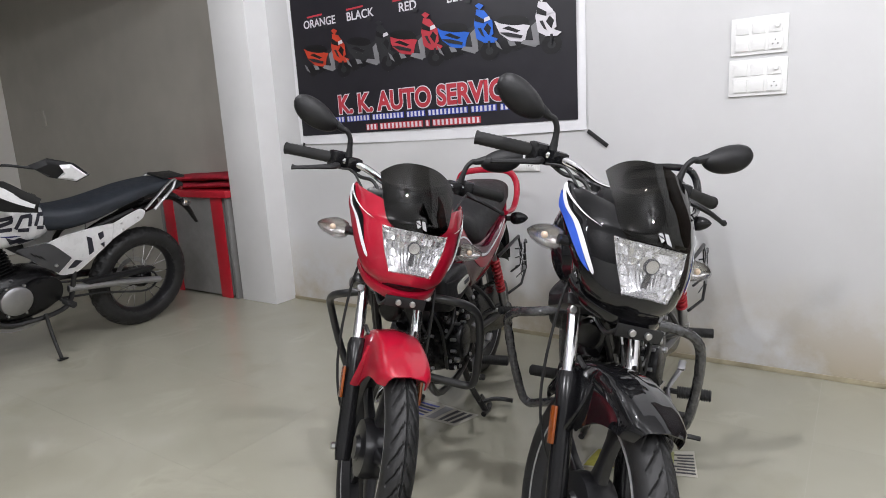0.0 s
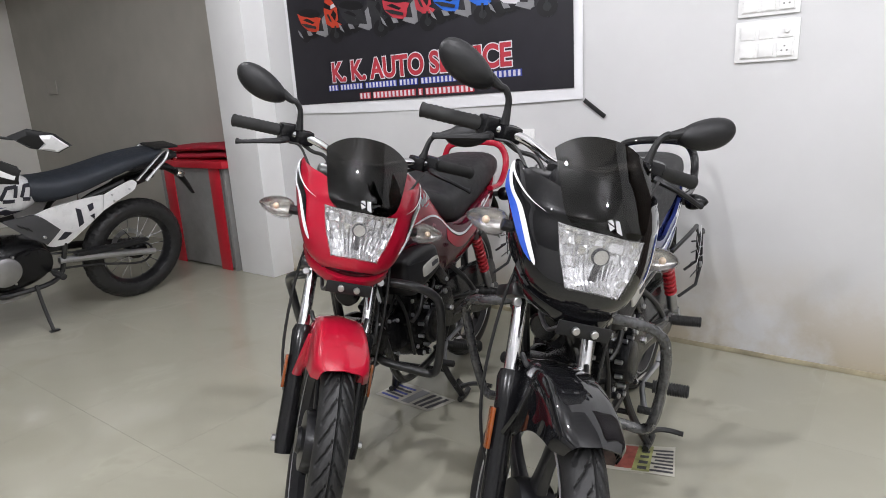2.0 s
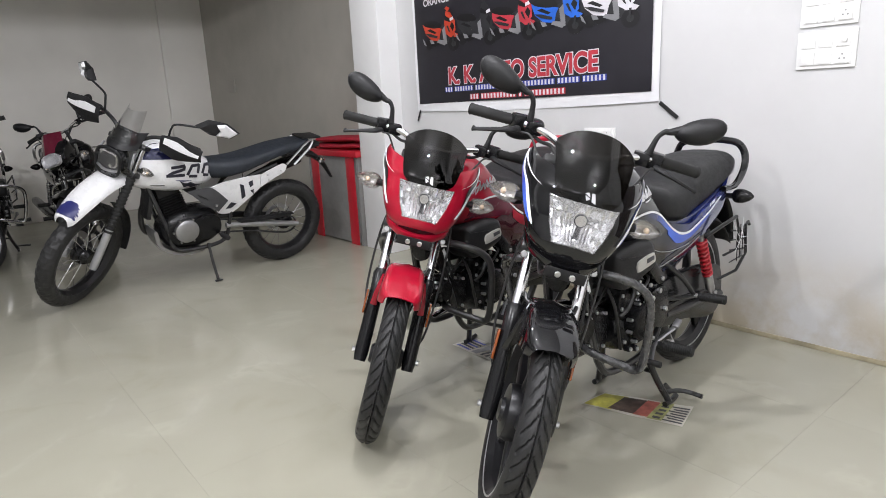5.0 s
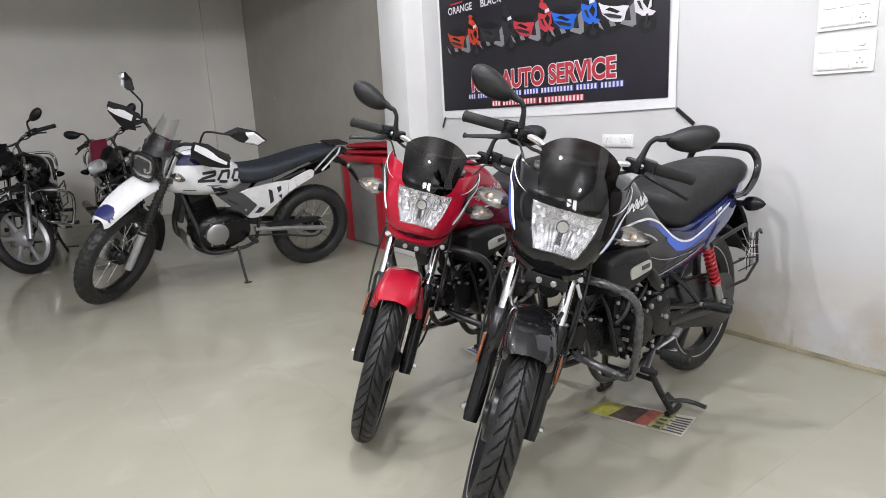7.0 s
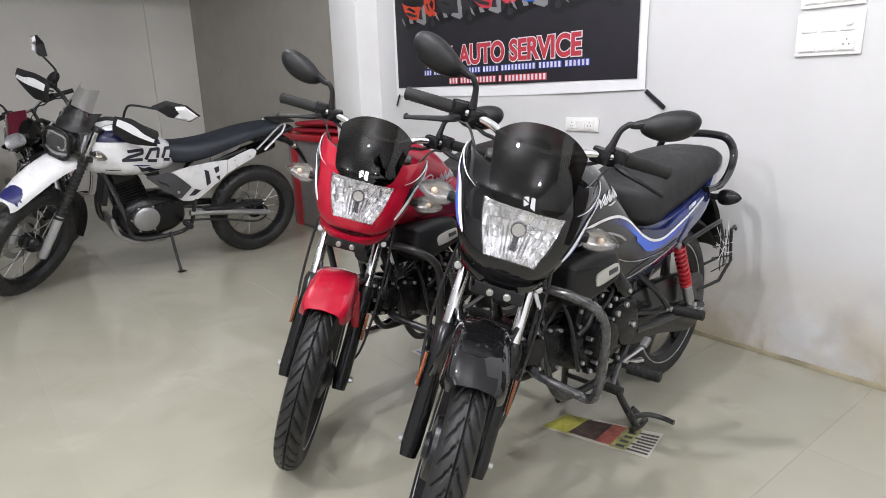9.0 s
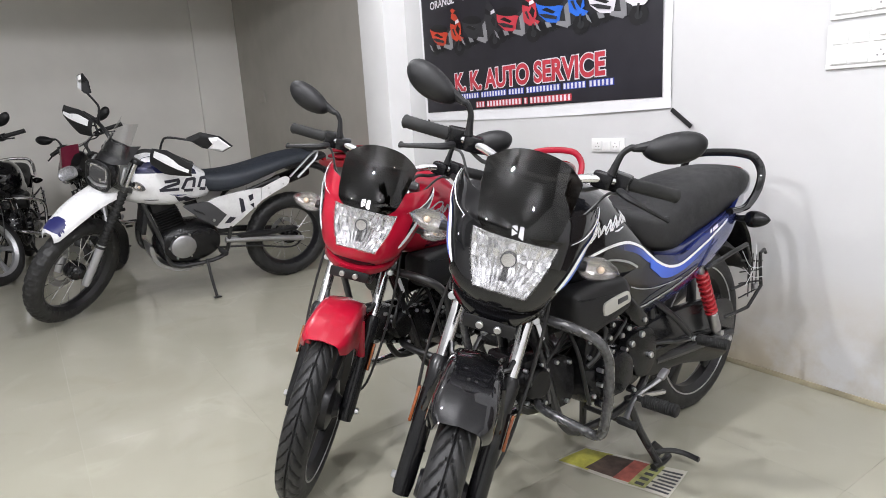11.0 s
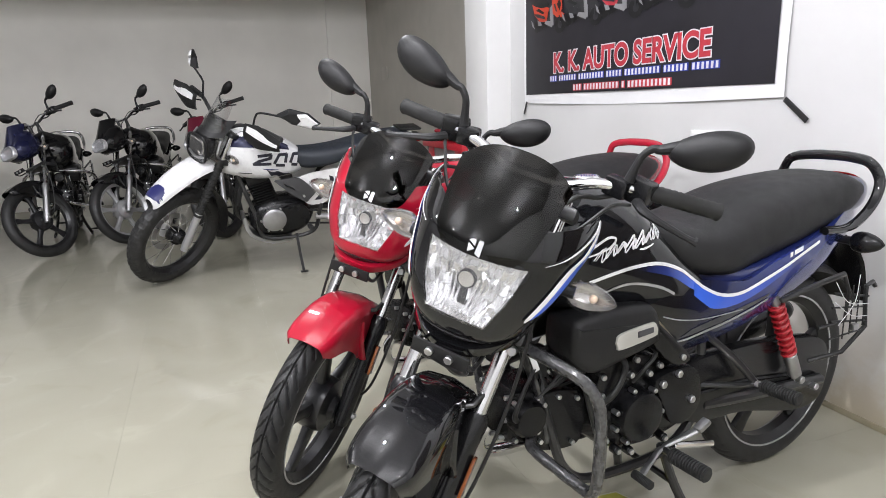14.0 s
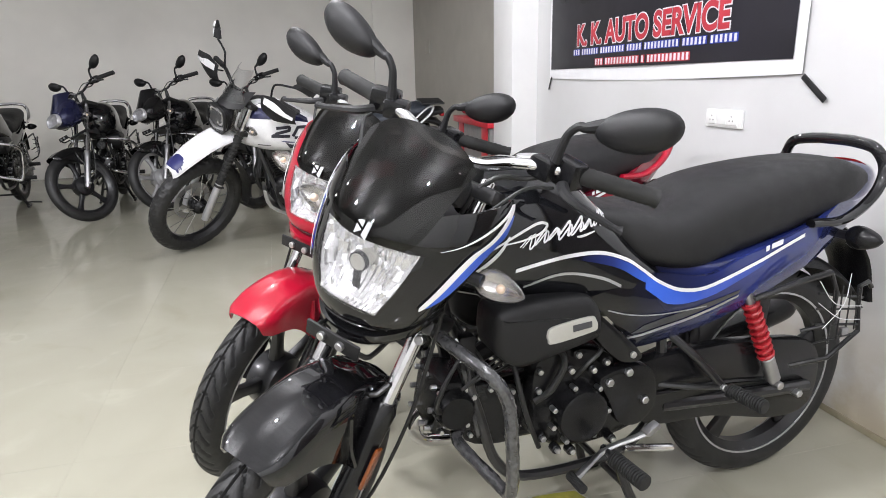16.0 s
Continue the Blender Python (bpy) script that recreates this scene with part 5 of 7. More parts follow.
BLACK_LOOK = dict(alloy=BLACKALLOY, wheel="five", slider=PLASTIC_SMOOTH, fender=BLACK, fender_label="glossy black front mudguard", body=BLACK, cowl="wing", cowl_label="glossy black headlamp cowl with blue and white stripes",
                  cowl_stripes=[([(0.80, 0.995, 0.02), (0.70, 0.93, 0.15), (0.58, 0.86, 0.20), (0.42, 0.77, 0.10), (0.37, 0.70, 0.02)], BLUE)] + [([(0.855, 0.985, 0.055), (0.80, 0.87, 0.050), (0.71, 0.66, 0.030), (0.62, 0.47, 0.006)], DECALWHITE), ([(0.85, 0.97, 0.06), (0.76, 0.90, 0.060), (0.60, 0.76, 0.075), (0.40, 0.66, 0.07), (0.36, 0.64, 0.02)], DECALWHITE)],
                  tank=GREYBLACK, tank_label="dark metallic grey fuel tank with blue and white graphics", panel=FADEBLUE, panel_label="dark blue side panel with a white line", letters=DECALWHITE,
                  panel_stripes=[([(0.512, 0.668), (0.480, 0.644), (0.452, 0.626), (0.40, 0.620), (0.33, 0.630), (0.25, 0.660), (0.17, 0.695)], [(0.512, 0.700), (0.479, 0.677), (0.429, 0.653), (0.40, 0.648), (0.366, 0.646), (0.297, 0.662), (0.187, 0.698)], BANDBLUE, 0.002), (shifted(WAVE, 0, -0.0038), shifted(WAVE, 0, 0.0045), DECALWHITE, 0.003),
                                 ([(0.525, 0.556), (0.45, 0.570), (0.385, 0.583), (0.25, 0.622)], [(0.500, 0.578), (0.45, 0.590), (0.385, 0.602), (0.25, 0.630)], GREYPLASTIC, 0.002),
                                 ([(0.53, 0.541), (0.45, 0.557), (0.36, 0.576), (0.249, 0.611)], [(0.53, 0.547), (0.45, 0.565), (0.36, 0.584), (0.249, 0.617)], SILVER, 0.0025),
                                 ([(0.60, 0.628), (0.54, 0.609), (0.46, 0.600), (0.34, 0.601)], [(0.60, 0.631), (0.54, 0.612), (0.46, 0.603), (0.34, 0.604)], SILVER, 0.0025)],
                  tank_stripes=[([(0.70, 0.7595), (0.634, 0.742), (0.579, 0.722), (0.530, 0.692), (0.500, 0.676)], [(0.70, 0.762), (0.631, 0.760), (0.564, 0.736), (0.530, 0.714), (0.500, 0.694)], BANDBLUE, 0.0015), (shifted(ARC, 0, -0.004), shifted(ARC, 0, 0.004), DECALWHITE, 0.0025),
                                ([(0.799, 0.706), (0.74, 0.725), (0.690, 0.724), (0.622, 0.704), (0.575, 0.68)], [(0.799, 0.711), (0.74, 0.731), (0.690, 0.730), (0.622, 0.711), (0.575, 0.687)], SILVER, 0.002)],
                  rail=BLACK, rail_label="black grab rail", guard=WRAP, guard_label="chrome crash guard still wrapped in clear film", spring=REDSPRING)
DARK = dict(alloy=BLACKALLOY, wheel="five", slider=ALU, fender=BLACK, fender_label="black front mudguard", body=BLACK, cowl="pod", cowl_stripes=[], cowl_label="black headlamp cowl", screen=BACKING,
            tank=BLACK, tank_label="black fuel tank", panel=BLACK, panel_label="black side panel", panel_stripes=[], tank_stripes=[], rail=CHROME, rail_label="chrome grab rail", amber=False,
            guard=CHROME, guard_label="chrome crash guard", spring=CHROME, letters=None, rise=0.075)
commuter(place(-1.290, 2.622, 12.8), RED_LOOK, "red commuter motorcycle with smoked screen on its centre stand", 40.5)
commuter(place(-0.524, 2.687, 5), BLACK_LOOK, "black and blue commuter motorcycle with smoked screen on its centre stand", 44)
ROW = "motorcycles in a row along the wall"
commuter(place(-6.213, -0.10, 94), dict(DARK, body=NAVY, fender=BLACK, screen=NAVY), "dark blue commuter motorcycle with chrome crash guard", -48, 0, False, ROW)
commuter(place(-6.388, 0.70, 83), dict(DARK, alloy=GREYALLOY, wheel="six"), "black commuter motorcycle with grey alloy wheels", -39, 0, False, ROW)
commuter(place(-6.22, -1.03, 95), DARK, "black commuter motorcycle with chrome grab rail", -48, 0, False, ROW)
commuter(place(-6.256, 1.27, 92), dict(DARK, screen=MAROON), "black commuter motorcycle with a dark red screen", -45, 0, False, ROW)


# ---- white adventure motorcycle, leaning on its side stand ----
ADV_TANK = Loft([(1.085, 0.74, 0.90, 0.05, 2.3), (1.04, 0.725, 0.985, 0.105, 2.5), (0.95, 0.700, 1.025, 0.142, 2.6), (0.85, 0.686, 1.018, 0.158, 2.7), (0.74, 0.688, 0.970, 0.148, 2.8), (0.64, 0.70, 0.915, 0.120, 2.8), (0.58, 0.72, 0.870, 0.088, 2.6)])
ADV_SEAT = Loft([(0.72, 0.83, 0.905, 0.06, 2.6), (0.62, 0.755, 0.880, 0.095, 2.8), (0.50, 0.735, 0.868, 0.120, 3.0), (0.36, 0.755, 0.878, 0.130, 3.0), (0.22, 0.80, 0.905, 0.130, 3.0), (0.08, 0.845, 0.935, 0.125, 3.0), (-0.08, 0.885, 0.955, 0.110, 3.0), (-0.18, 0.905, 0.955, 0.085, 2.8)])


def adv_y(x, z):
    return np.interp(x, [-0.30, -0.1, 0.2, 0.5, 0.75, 1.05], [0.085, 0.118, 0.140, 0.150, 0.155, 0.13]) - 0.8 * max(0, 0.70 - z) ** 2


def adventure(m, delta):
    t = empty_thing("motorcycle", m, "white and blue adventure motorcycle leaning on its side stand", "motorcycle")
    X = steer(delta, (1.355, 0, 0.347))
    fp = lambda off, y, z: (1.355 + (0.347 - z) * S / C + off, y, z)
    wheel(t, (1.41, 0, 0.347), 0.346, 0.098, BLACKALLOY, "wire", X, "front_wheel", 0.05, fine=True, knob=True)
    wheel(t, (0, 0, 0.325), 0.325, 0.112, BLACKALLOY, "wire", None, "rear_wheel", 0.06, fine=True, knob=True)
    for c, xf, r in (((1.41, -0.062, 0.347), X, 0.135), ((0.0, -0.075, 0.325), None, 0.11)):
        part("brake_disc", lathe([(r, -0.002), (r, 0.002), (r * 0.72, 0.002), (r * 0.72, -0.002)], c, 40, closed=True), ALU, t, "steel brake disc", xf)
    # fork
    for s in (1, -1):
        fk = part("fork_leg", rod(fp(0.058, 0.10 * s, 0.60), fp(0.058, 0.10 * s, 1.02), 0.0185, 16), FORKMETAL, t, "", X)
        part("slider", tube([fp(0.058, 0.10 * s, 0.30), fp(0.058, 0.10 * s, 0.33), fp(0.058, 0.10 * s, 0.54), fp(0.058, 0.10 * s, 0.57)], [0.020, 0.024, 0.024, 0.022], 16, 1), GREYALLOY, fk, "grey fork slider", X)
        part("gaiter", ribbed(fp(0.058, 0.10 * s, 0.52), fp(0.058, 0.10 * s, 0.88), 0.028, 16), GRIP, fk, "black fork gaiter", X)
    part("fork_clamp", block(fp(0.03, 0, 0.86), (0.11, 0.25, 0.035), 0.01, rot=Euler((0, -RAKE, 0)).to_matrix()), FRAME, t, "", X)
    part("fork_clamp", block(fp(0.03, 0, 1.02), (0.11, 0.25, 0.03), 0.01, rot=Euler((0, -RAKE, 0)).to_matrix()), FRAME, t, "", X)
    # high beak mudguard
    top = spline([(1.06, 0.815), (1.18, 0.865), (1.32, 0.852), (1.45, 0.808), (1.56, 0.748), (1.60, 0.716)], 5)
    wid = np.interp(np.linspace(0, 1, len(top)), [0, 0.25, 0.6, 0.9, 1], [0.085, 0.095, 0.085, 0.060, 0.040])
    gr = [[(x, w * math.sin(q * 1.45) / math.sin(1.45), z - 0.050 * abs(q) ** 2.2) for q in np.linspace(-1, 1, 13)] for (x, z), w in zip(top, wid)]
    fen = part("front_mudguard", sheet(gr, 0.004), WHITEPAINT, t, "white high-mounted front mudguard with a blue tip", X, angle=60)
    rng = random.Random(3)
    P = spline([(x, z, w) for (x, z), w in zip(top, wid)], 4)
    P = P[int(len(P) * 0.70):int(len(P) * 0.95)]
    gd = []
    for i, (x, z, w) in enumerate(P):
        e = math.sin(math.pi * (i + 0.6) / len(P)) ** 0.5
        lo, hi = -0.80 * e * rng.uniform(0.72, 1.1), 0.80 * e * rng.uniform(0.72, 1.1)
        gd.append([(x, w * math.sin(q * 1.45) / math.sin(1.45), z - 0.050 * abs(q) ** 2.2 + 0.0022) for q in np.linspace(lo, hi, 11)])
    part("blue_tip", sheet(gd, 0.001), TIPBLUE, fen, "", X)
    # lower hugger behind the front wheel
    gl = [[(1.41 + 0.385 * math.cos(a), 0.052 * q, 0.347 + (0.385 - 0.02 * q * q) * math.sin(a)) for q in np.linspace(-1, 1, 7)] for a in np.radians(np.linspace(140, 200, 9))]
    part("rear_flap", sheet(gl, 0.003), PLASTIC, t, "", X, angle=60)
    # lamp, guard, screen
    lamp_c = np.array((1.235, 0, 0.955))
    sh = bmesh.new()
    skin(sh, [[(lamp_c[0] + dx, r * 0.085 * math.copysign(abs(math.cos(q)) ** 0.6, math.cos(q)), lamp_c[2] + r * 0.095 * math.copysign(abs(math.sin(q)) ** 0.6, math.sin(q))) for q in np.linspace(0, 2 * math.pi, 24, endpoint=False)] for dx, r in ((-0.10, 0.5), (-0.07, 0.85), (0.0, 0.92), (0.015, 0.88))])
    hl = part("headlamp", sh, PLASTIC_SMOOTH, t, "round headlamp behind a clear guard", X, angle=50)
    rf = bmesh.new()
    skin(rf, [[(lamp_c[0] + dx, r * 0.085 * math.copysign(abs(math.cos(q)) ** 0.6, math.cos(q)), lamp_c[2] + r * 0.095 * math.copysign(abs(math.sin(q)) ** 0.6, math.sin(q))) for q in np.linspace(0, 2 * math.pi, 24, endpoint=False)] for dx, r in ((0.016, 0.78), (-0.03, 0.5), (-0.035, 0.2))])
    part("reflector", rf, GREYPLASTIC, hl, "", X)
    part("light_guide", tube([lamp_c + (0.012, -0.052, 0.035), lamp_c + (0.014, -0.045, 0.060), lamp_c + (0.014, 0.035, 0.060), lamp_c + (0.012, 0.052, 0.040), lamp_c + (0.012, 0.050, -0.015), lamp_c + (0.014, 0.020, -0.030), lamp_c + (0.014, 0.012, -0.012)], 0.009, 8, 4), INDSILVER, hl, "silver hook-shaped light guide", X)
    part("lamp_rim", tube([lamp_c + (0.018, 0.078 * math.copysign(abs(math.cos(q)) ** 0.6, math.cos(q)), 0.088 * math.copysign(abs(math.sin(q)) ** 0.6, math.sin(q))) for q in np.linspace(0, 2 * math.pi, 25)], 0.008, 8, 1), PLASTIC, hl, "", X)
    ln = bmesh.new()
    skin(ln, [[(lamp_c[0] + dx, r * 0.085 * math.copysign(abs(math.cos(q)) ** 0.6, math.cos(q)), lamp_c[2] + r * 0.095 * math.copysign(abs(math.sin(q)) ** 0.6, math.sin(q))) for q in np.linspace(0, 2 * math.pi, 24, endpoint=False)] for dx, r in ((0.017, 0.95), (0.026, 0.85), (0.034, 0.4))])
    part("lens", ln, LENS, hl, "", X)
    bz = [[(1.265 - 0.10 * v - 0.09 * (q * (0.10 - 0.02 * v) / 0.1) ** 2, q * (0.115 - 0.03 * v), 0.865 + 0.235 * v) for q in np.linspace(-1, 1, 11)] for v in np.linspace(0, 1, 8)]
    part("lamp_guard", sheet(bz, 0.003), CLEARSCREEN, hl, "clear plastic lamp guard", X, angle=60)
    for s in (1, -1):
        part("guard_edge", tube([(1.265 - 0.10 * v - 0.09 * (0.10 - 0.02 * v) ** 2 / 0.01, s * (0.115 - 0.03 * v), 0.865 + 0.235 * v) for v in np.linspace(0, 1, 5)], 0.0045, 8, 3), CLEARSCREEN, hl, "", X)
        part("bracket", tube([(1.17, 0.10 * s, 0.90), (1.20, 0.115 * s, 0.95), (1.16, 0.10 * s, 1.02)], 0.007, 8, 3), ALU, hl, "", X)
    part("lamp_bar", tube([(1.245, -0.08, 0.915), (1.268, 0.0, 0.905), (1.245, 0.08, 0.915)], 0.008, 8, 4), ALU, hl, "", X)
    bb = [[(1.225 - 0.10 * v - 0.09 * q * q, q * 0.095, 1.03 + 0.09 * v) for q in np.linspace(-1, 1, 9)] for v in np.linspace(0, 1, 4)]
    part("instrument_cowl", sheet(bb, 0.006), PLASTIC, hl, "", X)
    sc = [[(1.195 - 0.115 * v - 0.06 * q * q, q * (0.085 - 0.028 * v), 1.06 + 0.185 * v) for q in np.linspace(-1, 1, 9)] for v in np.linspace(0, 1, 7)]
    part("screen", sheet(sc, 0.003), CLEARSCREEN, hl, "tall clear fly screen", X, angle=60)
    part("instrument", block((1.11, 0, 1.085), (0.03, 0.13, 0.085), 0.01, rot=Euler((0, -0.5, 0)).to_matrix()), PLASTIC_SMOOTH, hl, "", X)
    for s in (1, -1):
        indicator(t, (1.13, 0.10 * s, 0.905), (1.115, 0.215 * s, 0.905), X)
    # bars with hand guards
    bar = part("handlebar", tube([(0.955, -0.40, 1.105), (1.00, -0.25, 1.125), (1.045, -0.14, 1.115), (1.06, -0.06, 1.07), (1.06, 0.06, 1.07), (1.045, 0.14, 1.115), (1.00, 0.25, 1.125), (0.955, 0.40, 1.105)], 0.0115, 10, 6), FRAME, t, "black tapered handlebar", X)
    for s in (1, -1):
        part("grip", ribbed((0.995, 0.265 * s, 1.124), (0.955, 0.395 * s, 1.106), 0.0175, 12), GRIP, bar, "", X)
        part("lever", tube([(1.03, 0.22 * s, 1.115), (1.05, 0.27 * s, 1.11), (1.02, 0.37 * s, 1.10), (1.005, 0.41 * s, 1.098)], 0.006, 8, 4, flat=0.7), PLASTIC_SMOOTH, bar, "", X)
        og = [[(1.078 - 0.045 * u * u + 0.012 * (1 - v * v), s * (0.205 + 0.250 * u), 1.118 + (0.080 - 0.035 * abs(2 * u - 0.8)) * v) for v in np.linspace(-1, 1, 7)] for u in np.linspace(0, 1, 9)]
        kg = part("hand_guard", sheet(og, 0.005 * s), PLASTIC, bar, "black hand guard with a white panel", X, angle=60)
        wg = [[(1.083 - 0.045 * u * u + 0.012 * (1 - (0.25 + 0.6 * v) ** 2), s * (0.205 + 0.250 * u), 1.118 + (0.080 - 0.035 * abs(2 * u - 0.8)) * (0.22 + 0.62 * v - 0.55 * u)) for v in np.linspace(0, 1, 6)] for u in np.linspace(0.10, 0.95, 9)]
        part("white_panel", sheet(wg, 0.003 * s), WHITEPAINT, kg, "", X, angle=60)
        st = part("mirror", tube([(1.02, 0.215 * s, 1.125), (1.015, 0.222 * s, 1.20), (1.0, 0.245 * s, 1.235), (0.96, 0.365 * s, 1.258)], 0.0065, 8, 5), PLASTIC, t, "angular rear-view mirror with a white back", X)
        ol = [(0.338, 1.262), (0.392, 1.311), (0.490, 1.309), (0.560, 1.262), (0.522, 1.216), (0.418, 1.218)]
        bmm = bmesh.new()
        skin(bmm, [[(0.977 - 0.60 * (y - 0.34), s * (0.445 + (y - 0.445) * 0.6), 1.264 + (z - 1.264) * 0.6) for y, z in ol], [(0.963 - 0.60 * (y - 0.34), s * y, z) for y, z in ol], [(0.947 - 0.60 * (y - 0.34), s * y, z) for y, z in ol]])
        part("shell", bmm, PLASTIC, st, "", X)
        bw = bmesh.new()
        ow = [(0.445, 1.300), (0.488, 1.307), (0.556, 1.262), (0.520, 1.219), (0.450, 1.221), (0.470, 1.262)]
        skin(bw, [[(dx - 0.60 * (y - 0.34), s * (0.500 + (y - 0.500) * k), 1.264 + (z - 1.264) * k) for y, z in ow] for dx, k in ((0.982, 0.62), (0.974, 0.92), (0.962, 1.0))])
        part("white_back", bw, WHITEPAINT, st, "", X)
        gm = bmesh.new()
        skin(gm, [[(0.946 - 0.60 * (y - 0.34), s * (0.445 + (y - 0.445) * 0.92), 1.264 + (z - 1.264) * 0.9) for y, z in ol], [(0.944 - 0.60 * (y - 0.34), s * (0.445 + (y - 0.445) * 0.9), 1.264 + (z - 1.264) * 0.88) for y, z in ol]])
        part("mirror_glass", gm, MIRRORGLASS, st, "", X)
    # tank, seat, panels
    tk = part("fuel_tank", ADV_TANK.mesh(36), WHITEPAINT, t, "white fuel tank with blue top and dark numerals", angle=60)
    for s in (1, -1):
        ty = lambda x, z: ADV_TANK.half(x, z)
        def decal(lo, hi, mat, off=0.002, nu=14):
            gg = between(lo, hi, lambda x, z: ty(x, z) + off, nu, 4)
            part("stripe", sheet(gg if s > 0 else mirror_y(gg), 0.0008 * s), mat, tk)
        decal([(1.04, 0.925), (0.94, 0.925), (0.84, 0.920), (0.74, 0.905), (0.66, 0.886)], [(1.03, 0.965), (0.95, 1.012), (0.85, 1.008), (0.75, 0.962), (0.665, 0.912)], NAVY)
        # stylised numerals, cut off by the seat
        for pts in ([(0.862, 0.868), (0.782, 0.872), (0.786, 0.850), (0.862, 0.834), (0.893, 0.816), (0.790, 0.812)], [(0.764, 0.812), (0.730, 0.866), (0.680, 0.864), (0.692, 0.812)], [(0.658, 0.806), (0.634, 0.858), (0.588, 0.850), (0.604, 0.796)], [(0.752, 0.800), (0.700, 0.792)], [(0.650, 0.792), (0.612, 0.782)]):
            for a, b in zip(pts, pts[1:]):
                n = np.array((b[1] - a[1], a[0] - b[0]))
                n = n / np.linalg.norm(n) * 0.0095
                gg = [[(x, s * (ty(x, z) + 0.003), z) for x, z in ((a[0] + (b[0] - a[0]) * f + n[0] * e, a[1] + (b[1] - a[1]) * f + n[1] * e) for e in (-1, 1))] for f in np.linspace(-0.06, 1.06, 4)]
                part("numeral", sheet(gg, 0.0008 * s), NUMERAL, tk)
        decal([(0.785, 0.721), (0.755, 0.727), (0.735, 0.713), (0.70, 0.719), (0.651, 0.722)], [(0.816, 0.774), (0.775, 0.752), (0.745, 0.757), (0.705, 0.735), (0.651, 0.725)], NUMERAL, 0.0025)
        decal([(0.83, 0.777), (0.79, 0.768), (0.74, 0.766)], [(0.845, 0.784), (0.79, 0.776), (0.74, 0.768)], TIPBLUE, 0.0028)
        decal([(0.985, 0.752), (0.945, 0.748), (0.905, 0.748)], [(0.985, 0.757), (0.945, 0.755), (0.905, 0.754)], GREYPLASTIC, 0.0025)
        # side panel, white blade under the seat with a dark mark
        gp = between([(0.612, 0.690), (0.582, 0.545), (0.545, 0.500), (0.490, 0.492), (0.444, 0.500), (0.355, 0.573), (0.258, 0.652)], [(0.616, 0.704), (0.56, 0.722), (0.52, 0.730), (0.47, 0.736), (0.42, 0.741), (0.345, 0.747), (0.248, 0.750)], adv_y, 30, 8)
        sp_ = part("side_panel", sheet(gp if s > 0 else mirror_y(gp), 0.010 * s), WHITEPAINT, t, "white V-shaped side panel", angle=60)
        # the last patch is an opening in the panel, its dark laid on as colour
        for poly in ([(0.410, 0.704), (0.381, 0.690), (0.366, 0.606), (0.394, 0.589)], [(0.345, 0.708), (0.313, 0.717), (0.309, 0.683), (0.333, 0.668)], [(0.332, 0.643), (0.306, 0.652), (0.306, 0.612), (0.312, 0.622)], [(0.472, 0.577), (0.431, 0.562), (0.470, 0.530), (0.510, 0.532)]):
            gg = [[(x, s * (adv_y(x, z) + 0.003), z) for x, z in (poly[0], poly[1])], [(x, s * (adv_y(x, z) + 0.003), z) for x, z in (poly[3], poly[2])]]
            part("mark", sheet(gg, 0.002 * s), NUMERAL, sp_)
        gb = between([(0.252, 0.655), (0.16, 0.700), (0.060, 0.742), (0.036, 0.776)], [(0.243, 0.747), (0.155, 0.780), (0.068, 0.806), (0.036, 0.790)], lambda x, z: adv_y(x, z) - 0.004, 14, 5)
        rp_ = part("rear_panel", sheet(gb if s > 0 else mirror_y(gb), 0.008 * s), WHITEPAINT, t, "white plate under the tail", angle=60)
        for x, z in ((0.185, 0.703), (0.085, 0.757), (0.195, 0.742)):
            part("bolt", rod((x, s * (adv_y(x, z) - 0.006), z), (x, s * (adv_y(x, z) + 0.002), z), 0.006, 8), BOLT, rp_)
        # dark shroud in front of the panel
        gq = between([(0.775, 0.696), (0.715, 0.640), (0.660, 0.590), (0.565, 0.522)], [(0.768, 0.703), (0.69, 0.708), (0.609, 0.702), (0.499, 0.599)], lambda x, z: adv_y(x, z) + 0.012, 16, 7)
        sr = part("shroud", sheet(gq if s > 0 else mirror_y(gq), 0.008 * s), GREYPLASTIC, t, "dark grey plastic shroud", angle=60)
        part("bolt", rod((0.585, 0.150 * s, 0.575), (0.585, 0.164 * s, 0.575), 0.009, 8), BOLT, sr)
        for k in range(3):
            part("slot", tube([(0.712 - 0.022 * k, s * 0.1690, 0.672 - 0.012 * k), (0.690 - 0.022 * k, s * 0.1685, 0.650 - 0.012 * k)], 0.0035, 6, 1), PLASTIC, sr)
        # tail rail, frame
        part("tail_rail", tube([(0.035, 0.128 * s, 0.800), (-0.05, 0.126 * s, 0.875), (-0.135, 0.120 * s, 0.946), (-0.188, 0.105 * s, 0.956), (-0.165, 0.112 * s, 0.905), (-0.119, 0.120 * s, 0.868), (-0.025, 0.128 * s, 0.790)], 0.0095, 8, 4, flat=0.7), ALU, t, "silver tail rail")
        part("frame_tube", tube([(1.02, 0.03 * s, 0.86), (0.98, 0.07 * s, 0.70), (0.90, 0.09 * s, 0.45), (0.86, 0.10 * s, 0.30), (0.72, 0.105 * s, 0.27), (0.52, 0.105 * s, 0.30), (0.47, 0.105 * s, 0.45), (0.42, 0.10 * s, 0.68), (0.10, 0.10 * s, 0.80)], 0.014, 8, 5), FRAME, t)
        part("swing_arm", tube([(0.50, 0.10 * s, 0.40), (0.30, 0.115 * s, 0.385), (-0.06, 0.118 * s, 0.325)], [0.020, 0.024, 0.019], 10, 4), ALU if s > 0 else FRAME, t, "bare aluminium swing arm" if s > 0 else "")
